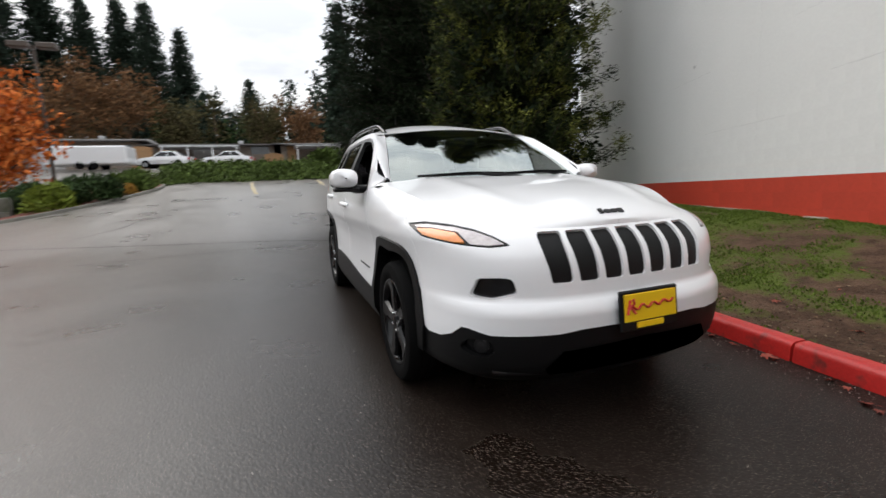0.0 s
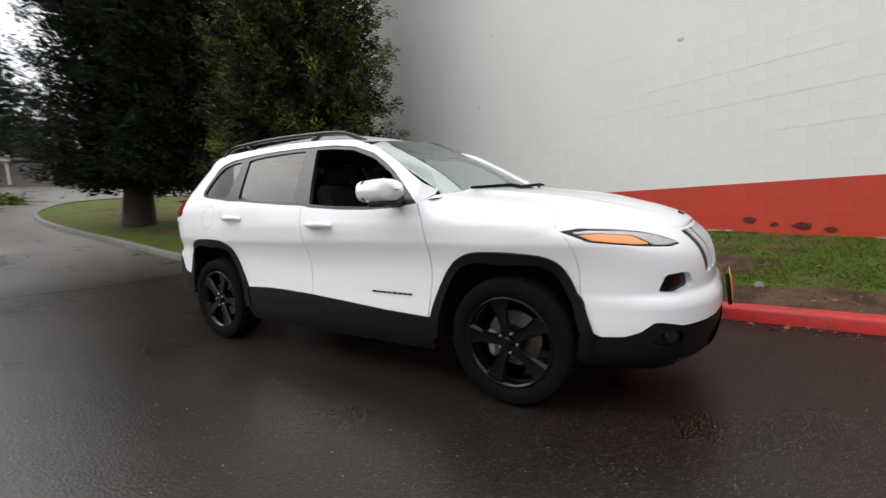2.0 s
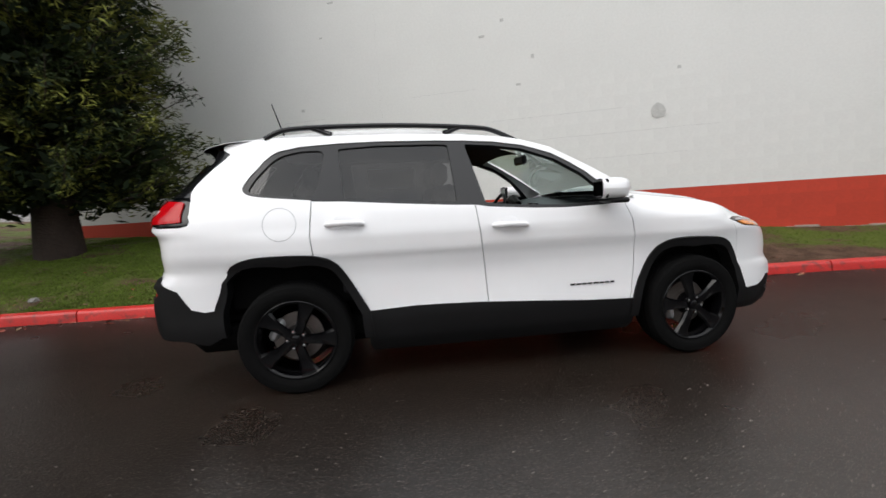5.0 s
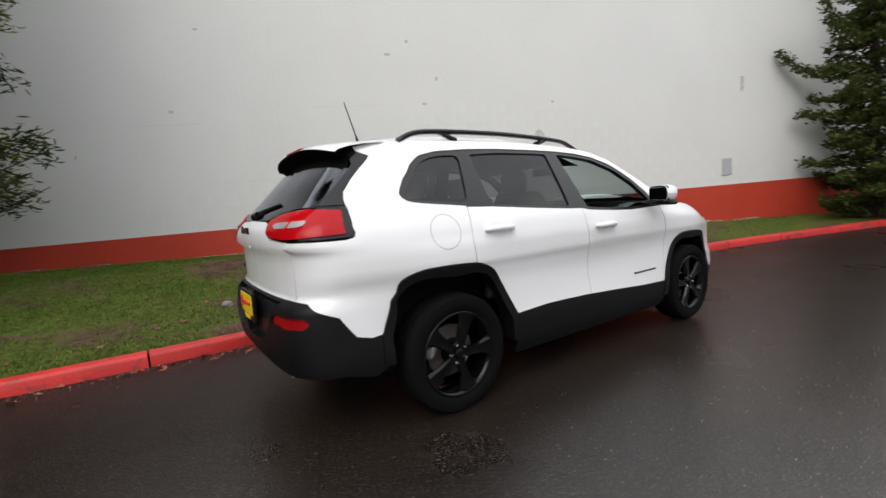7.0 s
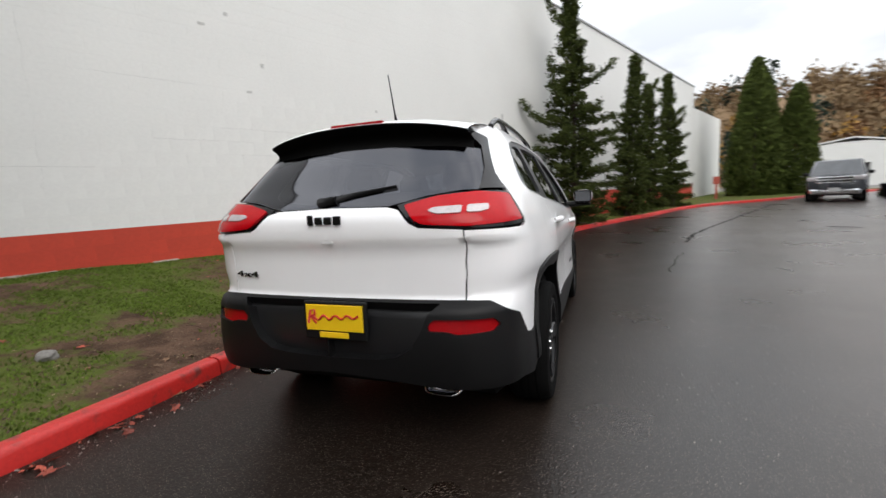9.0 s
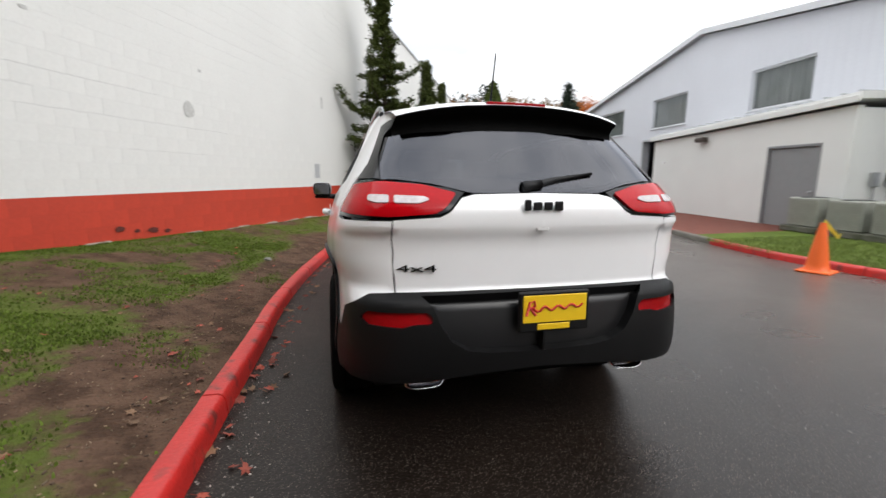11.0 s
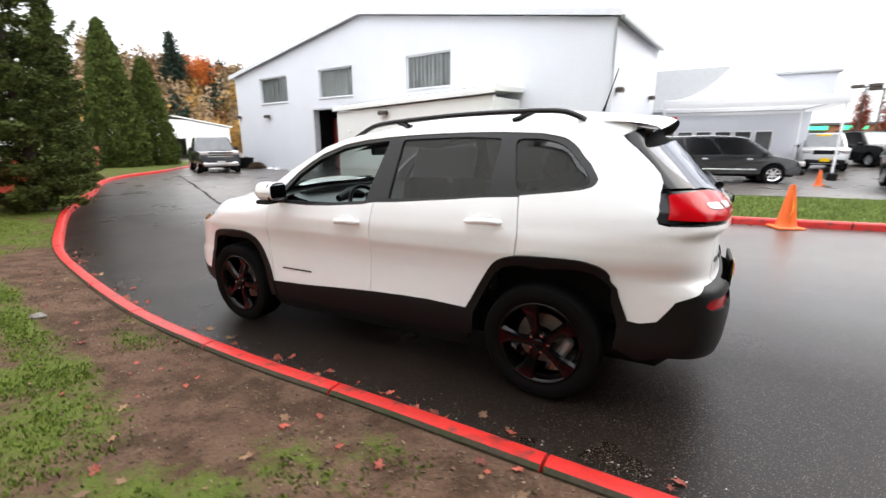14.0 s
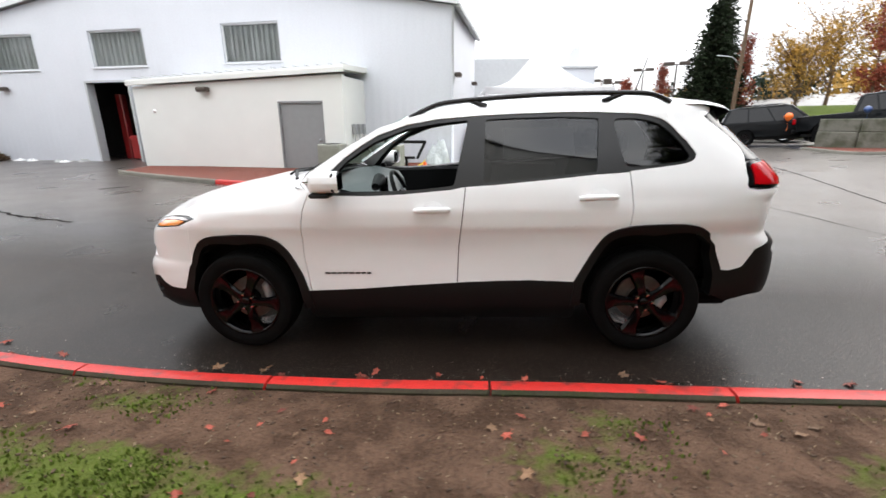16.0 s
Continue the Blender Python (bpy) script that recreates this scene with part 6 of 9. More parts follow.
ringp = [(0.37 + 0.185 * math.cos(a), -0.28 - 0.07 * math.sin(a), 1.02 + 0.17 * math.sin(a)) for a in np.linspace(0, 2 * PI, 33)]
sw = part("steering_wheel", Geo().tube(ringp, 0.016, 8, caps=False), M_BLACKPL, car, "black steering wheel with bright spokes", True)
part("wheel_boss", Geo().box((0.37, -0.29, 1.01), (0.15, 0.05, 0.11), 0.03), M_BLACKPL, sw)
for dx, dz in ((-0.13, 0.02), (0.13, 0.02), (0.0, -0.12)):
    part("wheel_spoke", Geo().tube([(0.37 + dx * 0.4, -0.285, 1.01 + dz * 0.4), (0.37 + dx * 1.3, -0.285 - dz * 0.3, 1.01 + dz * 1.3)], 0.013, 6), M_STEEL, sw, smooth=True)
part("room_mirror", Geo().box((0, -0.40, 1.47), (0.24, 0.04, 0.075), 0.015).tube([(0, -0.40, 1.48), (0, -0.41, 1.503)], 0.015, 6), M_BLACKPL, car, "black interior mirror")
part("headlining", Geo().grid([[(0.56 * q, y, 1.575 - 0.03 * q * q - 0.08 * sstep(0.1, -0.25, y)) for q in np.linspace(-1, 1, 7)] for y in np.linspace(-0.2, 1.55, 9)], flip=True), M_SEAT, car, "dark headlining")
for s in (1, -1):
    part("door_card", Geo().box((s * 0.80, -0.3, 0.85), (0.06, 0.9, 0.52), 0.02).box((s * 0.80, 0.65, 0.88), (0.06, 0.8, 0.52), 0.02), M_SEAT, car, "dark door trim")
part("cargo_trim", Geo().box((0, 1.65, 0.95), (1.3, 0.5, 0.4), 0.05), M_SEAT, car, "dark load area trim")
part("price_label", Geo().box((0.725, 0.66, 1.39), (0.004, 0.44, 0.20), 0.001, Euler((0, radians(-27), 0)).to_matrix()), M_LABEL, car, "pale price label inside the glass")



# ---- plants ----
rng = np.random.default_rng(7)


def sprays(centres, size, per, spread, aim=None, slim=0.34, droop=0.0, seed=1, mi=0):
    """Many small diamond-shaped sprays about the given centres. aim: a way that they lean to, for each centre."""
    r = np.random.default_rng(seed)
    c = np.repeat(np.asarray(centres, float), per, 0)
    n = len(c)
    c = c + r.normal(0, 1, (n, 3)) * spread
    d = r.normal(0, 1, (n, 3))
    if aim is not None:
        d = d * 0.75 + np.repeat(np.asarray(aim, float), per, 0) * 1.3
    d[:, 2] -= droop
    d /= np.linalg.norm(d, axis=1, keepdims=True)
    w = np.cross(d, r.normal(0, 1, (n, 3)))
    w /= np.linalg.norm(w, axis=1, keepdims=True) + 1e-9
    L = size * r.uniform(0.6, 1.35, (n, 1))
    v = np.stack([c - d * L * 0.5, c + w * L * slim * 0.5, c + d * L * 0.5, c - w * L * slim * 0.5], 1).reshape(-1, 3)
    g = Geo()
    g.v = [tuple(p) for p in v]
    g.f = [(4 * i, 4 * i + 1, 4 * i + 2, 4 * i + 3) for i in range(n)]
    g.m = [mi] * n
    return g


def tapered(base, height, r0, lean=(0, 0), seed=0, n=9):
    r = np.random.default_rng(seed)
    pts, rad = [], []
    for k in range(n):
        t = k / (n - 1)
        wob = r.normal(0, 0.02 * height * 0.12, 2) if 0 < k else (0, 0)
        pts.append((lean[0] * t + wob[0], lean[1] * t + wob[1], height * t))
        rad.append(r0 * (1 - 0.93 * t) * (1.35 if k == 0 else 1))
    return pts, rad


def conifer(name, x, y, z, height, radius, foliage, label, trunk_r=0.2, clear=0.08, whorls=26, per_whorl=9, size=0.26, per=5, droop=0.25, shape=0.85, seed=1, group="", bark=None, sweep=0.25, tuft=0.22, mass=0):
    """A conifer: tapered trunk, whorls of limbs, and sprays hung along each limb, with gaps and an uneven outline."""
    r = np.random.default_rng(seed)
    tree = thing(name, pose(x, y, z), label, "tree", group)
    pts, rad = tapered((0, 0), height, trunk_r, r.normal(0, 0.15, 2), seed)
    part("trunk", Geo().tube(pts, rad, 9), bark or M_BARK, tree, smooth=True)
    limbs, centres, aims = Geo(), [], []
    for w in range(whorls):
        t = clear + (1 - clear) * (w + r.uniform(-0.3, 0.3)) / whorls
        t = min(0.985, max(clear, t))
        reach0 = radius * (1 - t) ** shape + 0.12
        a0 = r.uniform(0, 2 * PI)
        for k in range(per_whorl):
            a = a0 + 2 * PI * k / per_whorl + r.normal(0, 0.25)
            reach = reach0 * r.uniform(0.62, 1.18)
            h = height * t + r.normal(0, 0.1)
            path = []
            for q in np.linspace(0, 1, 5):
                rr = reach * q
                path.append((rr * math.cos(a), rr * math.sin(a), h - droop * rr * (1 - 0.5 * q) + sweep * rr * q * q))
            limbs.tube(path, [0.028 * (reach / 2 + 0.4), 0.022, 0.016, 0.011, 0.005], 4, caps=False)
            m = max(3, int(reach / tuft))
            for j in range(m):
                q = (0.18 + 0.82 * (j + r.uniform(0, 1)) / m)
                i = min(3, int(q * 4))
                f = q * 4 - i
                centres.append([lerp(path[i][c], path[i + 1][c], f) for c in range(3)])
                aims.append((math.cos(a), math.sin(a), 0.15))
    part("branchwork", limbs, M_BARK, tree, smooth=True)
    part("crown", sprays(centres, size, per, size * (0.55 if tuft < 0.3 else 0.80), aims, 0.21 if mass else 0.34, droop=0.15, seed=seed + 50), foliage, tree)
    # inner sprays take the darkest green, standing in for shade within the crown
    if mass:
        part("inner_crown", sprays([(p[0] * 0.74, p[1] * 0.74, p[2]) for p in centres], 0.20, mass, 0.13, aims, 0.45, seed=seed + 90), M_DARKCEDAR, tree, "inner foliage coloured dark as shade in the crown")
    return tree


# the dense cedars behind the car
cz = lambda x, y: verge_z(x, y) - 0.05
conifer("cedar_tree", 3.15, 12.4, cz(3.15, 12.4), 15.5, 2.6, M_DARKCEDAR, "tall dark cedar with a bare lower trunk", 0.34, 0.10, 52, 12, 0.140, 44, 0.35, 0.55, 3, "cedars by the wall", tuft=0.38, mass=11)
conifer("cedar_tree", 4.1, 10.4, cz(4.1, 10.4), 14.5, 2.5, M_DARKCEDAR, "tall dark cedar with a bare lower trunk", 0.30, 0.10, 52, 12, 0.140, 44, 0.35, 0.55, 4, "cedars by the wall", tuft=0.38, mass=11)
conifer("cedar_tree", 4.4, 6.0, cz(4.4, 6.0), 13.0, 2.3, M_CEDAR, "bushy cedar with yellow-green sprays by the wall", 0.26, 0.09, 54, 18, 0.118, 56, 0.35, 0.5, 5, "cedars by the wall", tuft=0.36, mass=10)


def juniper(x, y, z, height, seed, label, girth=1.0):
    """A twisted upright juniper with rising arms."""
    r = np.random.default_rng(seed)
    tree = thing("juniper_tree", pose(x, y, z), label, "tree", "junipers by the wall")
    pts, rad = tapered((0, 0), height, 0.11, (r.normal(0, 0.2), r.normal(0, 0.2)), seed, 12)
    part("trunk", Geo().tube(pts, rad, 8), M_BARK, tree, smooth=True)
    limbs, centres, aims = Geo(), [], []
    arms = int(19 * height)
    for k in range(arms):
        t = ((k + r.uniform(0, 1)) / arms) * 0.97 + 0.015
        a = 2.4 * k + r.normal(0, 0.35)
        # a dense body below, a thin leader above, and a few long crooked arms
        reach = (1.12 * (1 - sstep(0.30, 0.95, t)) + 0.16) * r.uniform(0.55, 1.12) * girth * height / 6.2
        long_arm = 0.40 < t < 0.9 and k % 11 == 0
        if long_arm:
            reach = r.uniform(1.25, 1.75) * (1.25 - t) * 1.25 * girth ** 0.5 * height / 6.2
        h = height * t
        lift = r.uniform(0.55, 0.95) if long_arm else r.uniform(0.05, 0.40)
        path = [(reach * q * math.cos(a + 0.45 * q), reach * q * math.sin(a + 0.45 * q), h + reach * (-0.16 * q + lift * q * q)) for q in np.linspace(0, 1, 5)]
        i0 = min(10, int(t * 11))
        off = [lerp(pts[i0][c], pts[i0 + 1][c], t * 11 - i0) for c in range(2)]
        path = [(p[0] + off[0], p[1] + off[1], p[2]) for p in path]
        limbs.tube(path, [0.024, 0.02, 0.015, 0.01, 0.004], 4, caps=False)
        m = max(3, int(reach / 0.11))
        for j in range(m):
            q = 0.16 + 0.84 * (j + r.uniform(0.2, 0.8)) / m
            i = min(3, int(q * 4))
            at = [lerp(path[i][c], path[i + 1][c], q * 4 - i) for c in range(3)]
            # each arm carries flat tufts to both sides
            for side_ in (-0.5, 0.5):
                w = side_ * 0.34 * (1.15 - q)
                centres.append((at[0] - math.sin(a) * w, at[1] + math.cos(a) * w, at[2] + r.normal(0.02, 0.02)))
                aims.append((math.cos(a) * 0.9 - math.sin(a) * side_, math.sin(a) * 0.9 + math.cos(a) * side_, 0.45))
    part("branchwork", limbs, M_BARK, tree, smooth=True)
    part("crown", sprays(centres, 0.095, 26, 0.050, aims, 0.42, seed=seed + 9), M_JUNIPER, tree)
    return tree


juniper(-0.55, -10.1, 0.1, 7.2, 21, "tall twisted juniper against the white wall", 0.78)
juniper(-2.2, -13.1, 0.1, 5.6, 22, "twisted juniper with rising arms by the wall", 0.68)
juniper(-3.2, -15.6, 0.1, 5.0, 23, "twisted juniper with rising arms by the wall", 0.66)
juniper(-4.4, -18.3, 0.1, 5.9, 24, "twisted juniper with rising arms by the wall", 0.68)


def column(x, y, z, height, radius, seed):
    """A dense clipped arborvitae."""
    r = np.random.default_rng(seed)
    tree = thing("arborvitae_tree", pose(x, y, z), "dense dark green arborvitae shaped like a tall cone", "tree", "arborvitae by the drive")
    part("trunk", Geo().tube(*tapered((0, 0), height * 0.95, 0.14, seed=seed), 8), M_BARK, tree, smooth=True)
    n = 5200
    t = r.uniform(0.01, 1, n) ** 1.25
    prof = radius * (1 - t) ** 0.62 * (0.72 + 0.28 * np.minimum(1, t / 0.14))
    a = r.uniform(0, 2 * PI, n)
    rr = prof * r.uniform(0.72, 1.06, n) * (1 + 0.08 * np.sin(5 * a + 9 * t))
    c = np.stack([rr * np.cos(a), rr * np.sin(a), t * height], 1)
    aim = np.stack([np.cos(a) * 0.5, np.sin(a) * 0.5, np.ones(n)], 1)
    part("crown", sprays(c, 0.20, 5, 0.08, aim, 0.36, seed=seed), M_ARBOR, tree)


column(-10.45, -28.4, 0.0, 8.3, 1.75, 31)
column(-12.7, -28.8, 0.0, 6.6, 1.45, 32)
column(-11.4, -30.6, 0.0, 8.0, 1.6, 33)


def broadleaf(name, x, y, z, height, spread, foliage, label, seed, n=900, leaf=0.22, per=4, group="", trunk=0.16, base=0.3, tall=1.0, category="tree"):
    """A broadleaf tree: forked limbs and a loose, uneven crown of leaf clumps."""
    r = np.random.default_rng(seed)
    tree = thing(name, pose(x, y, z), label, category, group)
    part("trunk", Geo().tube(*tapered((0, 0), height * 0.8, trunk, seed=seed), 8), M_BROWNWOOD, tree, smooth=True)
    limbs, centres = Geo(), []
    for k in range(26):
        t = r.uniform(base * 0.6, 0.75)
        a = r.uniform(0, 2 * PI)
        tip = np.array([spread * math.cos(a) * r.uniform(0.4, 1), spread * math.sin(a) * r.uniform(0.4, 1), min(height, height * t + spread * tall * r.uniform(0.35, 1.2))])
        p0 = np.array([0, 0, height * t * 0.8])
        mid = (p0 + tip) / 2 + r.normal(0, 0.1, 3)
        limbs.tube([tuple(p0), tuple(mid), tuple(tip)], [trunk * 0.4, trunk * 0.25, 0.015], 5, caps=False)
        for j in range(n // 26):
            q = r.uniform(0.35, 1.05)
            centres.append(lerp(p0, tip, q) + r.normal(0, spread * 0.17, 3))
    part("branchwork", limbs, M_BROWNWOOD, tree, smooth=True)
    part("crown", sprays(centres, leaf, per, leaf * 0.9, None, 0.6, seed=seed), foliage, tree)
    return tree


def shrub(x, y, z, radius, height, foliage, label, seed, group="shrubs on the bed"):
    r = np.random.default_rng(seed)
    bush = thing("shrub", pose(x, y, z), label, "shrub", group)
    st = Geo()
    for k in range(7):
        a = r.uniform(0, 2 * PI)
        st.tube([(0, 0, -0.05), (radius * 0.35 * math.cos(a), radius * 0.35 * math.sin(a), height * 0.4), (radius * 0.7 * math.cos(a), radius * 0.7 * math.sin(a), height * 0.75)], [0.02, 0.014, 0.006], 5, caps=False)
    part("stem_clump", st, M_BROWNWOOD, bush)
    n = 500
    d = r.normal(0, 1, (n, 3))
    d /= np.linalg.norm(d, axis=1, keepdims=True)
    d[:, 2] = np.abs(d[:, 2])
    c = d * np.array([radius, radius, height]) * r.uniform(0.7, 1.05, (n, 1)) * (1 + 0.12 * np.sin(4 * d[:, :1] + 5 * d[:, 1:2]))
    part("foliage", sprays(c, 0.13 * radius / 0.6, 4, 0.05 * radius / 0.6, d, 0.55, seed=seed), foliage, bush)


gz = ground_z
# island and bank seen behind the car
LEFT_ISLAND = [(-16.5, 14.2), (-13.0, 13.7), (-10.4, 14.2), (-8.6, 15.6), (-7.2, 17.6), (-6.4, 20.0), (-6.6, 22.4)]
lik = thing("bed_kerb", Matrix(), "dark concrete kerb round a planted bed", "kerb", kind="structure")
kerb_stones(LEFT_ISLAND, lik, lambda p: False, 1.8, "kerb_stone", -1)
ll = smooth_line([(x, y, 0) for x, y in LEFT_ISLAND], 0.5)
bed_rows = [[(lerp(p.x - 0.12, -17, k / 10), lerp(p.y + 0.1, 24, k / 10), gz(lerp(p.x, -17, k / 10), lerp(p.y, 24, k / 10)) + 0.10 + 0.25 * sstep(0, 0.5, k / 10)) for k in range(11)] for p in ll]
single("planted_bed", Geo().grid(bed_rows), M_MULCH, "brown mulch bed with shrubs", "bed", kind="structure", smooth=True)
for i, (x, y, rad, h, m_, lab) in enumerate([(-9.2, 16.6, 0.75, 0.95, M_LIME, "round lime-green shrub on the bed"), (-8.0, 17.6, 0.85, 0.95, M_SHRUB, "round dark green shrub on the bed"), (-10.8, 17.8, 0.7, 0.9, M_SHRUB, "dark green shrub on the bed"),
                                             (-9.4, 19.4, 0.9, 1.1, M_SHRUB, "dark green shrub on the bed"), (-7.4, 19.9, 0.8, 0.8, M_IVY, "low bright green shrub on the bed"), (-7.9, 22.0, 1.0, 0.9, M_IVY, "low bright green shrub on the bed"), (-11.5, 20.5, 1.0, 1.2, M_SHRUB, "dark green shrub on the bed"), (-7.3, 18.6, 0.35, 0.4, M_YELLOW, "small yellowing shrub on the bed")]):
    shrub(x, y, gz(x, y) + 0.12, rad, h, m_, lab, 100 + i)
broadleaf("maple_tree", -13.6, 23.0, gz(-13.6, 23) + 0.1, 6.6, 2.6, M_ORANGE, "maple with bright orange autumn leaves", 41, 1300, 0.26, 4, trunk=0.16)
broadleaf("maple_tree", -17.2, 24.5, gz(-17, 24.5) + 0.1, 7.0, 2.4, M_ORANGE, "maple with bright orange autumn leaves", 42, 1100, 0.26, 4, trunk=0.16)

# bank of groundcover at the head of the lot
bank_rows = []
for t in np.linspace(0, 1, 40):
    x = lerp(-7.4, 3.0, t)
    y0 = 22.6 - 0.4 * math.sin(PI * t)
    end = sstep(0, 0.06, t) * sstep(1.0, 0.86, t)
    bank_rows.append([(x, y0 + 3.4 * k / 8, gz(x, y0) + (0.02 + 0.95 * end * math.sin(PI * min(1, k / 8 * 0.62)) ** 0.8) + 0.08 * noise.noise(Vector((x, k, 0)))) for k in range(9)])
single("bank", Geo().grid(bank_rows), M_IVY, "raised bank under groundcover", "bank", kind="structure", smooth=True)
c = [p for r_ in bank_rows for p in r_ for _ in range(1)]
c = [(p[0] + rng.normal(0, 0.15), p[1] + rng.normal(0, 0.2), p[2] + 0.06) for p in c for _ in range(5)]
single("groundcover", sprays(c, 0.17, 9, 0.15, None, 0.6, seed=6), M_IVY, "dense bright green groundcover on the bank", "groundcover", kind="stuff")
shrub(1.9, 25.2, gz(1.9, 25.2) + 0.75, 1.0, 0.9, M_IVY, "round green shrub on the bank", 131, "shrubs on the bank")

# far firs behind the houses
def fir(x, y, z, h, rad, seed, foliage=None, group="firs behind the houses", name="fir_tree", label="tall dark fir with drooping limbs far off"):
    conifer(name, x, y, z, h, rad, foliage or M_FIR, label, 0.25 + h * 0.008, 0.24, int(h * 1.25), 7, 0.62, 6, 0.34, 0.62, seed, group, sweep=0.1)


for i, (x, y, h, rad) in enumerate([(-38, 82, 36, 6.0), (-33.5, 87, 34, 5.4), (-27.5, 84, 27, 5.0), (-23.5, 88, 29, 5.2), (-18.6, 83, 27, 5.0), (-14.6, 87, 24, 4.2), (-43, 84, 35, 5.6), (-49, 88, 36, 6.0), (5.4, 38.5, 14.5, 2.6), (-4.0, 92, 17, 3.4), (12, 90, 16, 3.4)]):
    fir(x, y, gz(x, y) - 0.2, h, rad, 60 + i)
# mixed woods behind the houses
def woods(name, spots, foliages, label, seed, leaf=0.9, per=5, blobs=16):
    r = np.random.default_rng(seed)
    g = Geo()
    for (x, y, z, h, w, mi) in spots:
        k = int(blobs * max(1.0, h / 6))
        t = r.uniform(0.08, 1, k)
        a = r.uniform(0, 2 * PI, k)
        rr = w * (1 - t) ** (0.6 if mi != 0 else 0.9) * np.sqrt(r.uniform(0.2, 1, k))
        c = np.stack([x + rr * np.cos(a), y + rr * np.sin(a), z + t * h], 1)
        s_ = sprays(c, leaf, per, leaf * 0.7, None, 0.6, seed=int(r.integers(1e6)), mi=mi)
        g.add(s_.v, s_.f, mi)
        g.tube([(x, y, z - 0.5), (x, y, z + h * 0.8)], [0.25, 0.05], 5, mi=len(foliages))
    ob = new(name, mesh_of(g, name, [*foliages, M_BROWNWOOD]))
    return tagged(ob, label, "woods", kind="stuff")


for i, (x, y, h, w, fol) in enumerate([(-21.5, 58, 11.5, 4.2, M_BROWNLEAF), (-26.5, 60, 10.5, 4.0, M_BROWNLEAF), (-16.8, 59, 12.0, 3.8, M_BROWNLEAF), (-12.0, 61, 8.0, 3.2, M_OLIVE), (-2.0, 62, 8.5, 3.6, M_OLIVE), (3.5, 60, 7.5, 3.2, M_BROWNLEAF), (-31.0, 57, 9.0, 3.6, M_RUSSET)]):
    broadleaf("autumn_tree", x, y, gz(x, y), h, w, fol, "tall tree with thin brown autumn leaves behind the houses", 230 + i, 700, 0.34, 6, "trees behind the houses", 0.18, 0.35, 0.8)
r_ = np.random.default_rng(5)
spots = []
for i in range(270):
    x, y = r_.uniform(-62, 48), r_.uniform(66, 100)
    mi = int(r_.choice([0, 0, 0, 1, 2, 3], 1)[0])
    spots.append((x, y, gz(x, y) - 0.3, r_.uniform(6, 11.5) if mi else r_.uniform(8, 13.5), r_.uniform(2.6, 4.0), mi))
woods("woods", spots, [M_FIR, M_BROWNLEAF, M_OLIVE, M_SHRUB], "mixed autumn woods behind the houses", 8, 0.7, 7, 27)


# ---- vehicles parked round the lot ----
BODY = {
    "suv": ([(-0.485, 0.22), (-0.495, 0.34), (-0.485, 0.60), (0.20, 0.625), (0.40, 0.585), (0.465, 0.54), (0.492, 0.42), (0.49, 0.22)],
            [(-0.482, 0.59), (-0.43, 0.955), (-0.36, 0.99), (0.0, 1.0), (0.07, 0.985), (0.225, 0.61)]),
    "van": ([(-0.485, 0.18), (-0.495, 0.32), (-0.487, 0.58), (0.26, 0.60), (0.43, 0.51), (0.478, 0.42), (0.495, 0.30), (0.485, 0.18)],
            [(-0.486, 0.57), (-0.455, 0.93), (-0.39, 0.985), (-0.1, 1.0), (0.05, 0.985), (0.13, 0.945), (0.30, 0.585)]),
    "pickup": ([(-0.49, 0.28), (-0.495, 0.40), (-0.492, 0.62), (0.20, 0.64), (0.42, 0.60), (0.475, 0.575), (0.492, 0.45), (0.49, 0.26)],
               [(-0.11, 0.61), (-0.085, 0.96), (-0.05, 0.99), (0.06, 1.0), (0.11, 0.985), (0.215, 0.63)]),
    "sedan": ([(-0.48, 0.22), (-0.495, 0.36), (-0.485, 0.62), (-0.38, 0.66), (0.19, 0.66), (0.41, 0.59), (0.475, 0.50), (0.492, 0.36), (0.485, 0.20)],
              [(-0.37, 0.65), (-0.24, 0.955), (-0.16, 0.99), (0.0, 1.0), (0.04, 0.985), (0.20, 0.65)]),
}


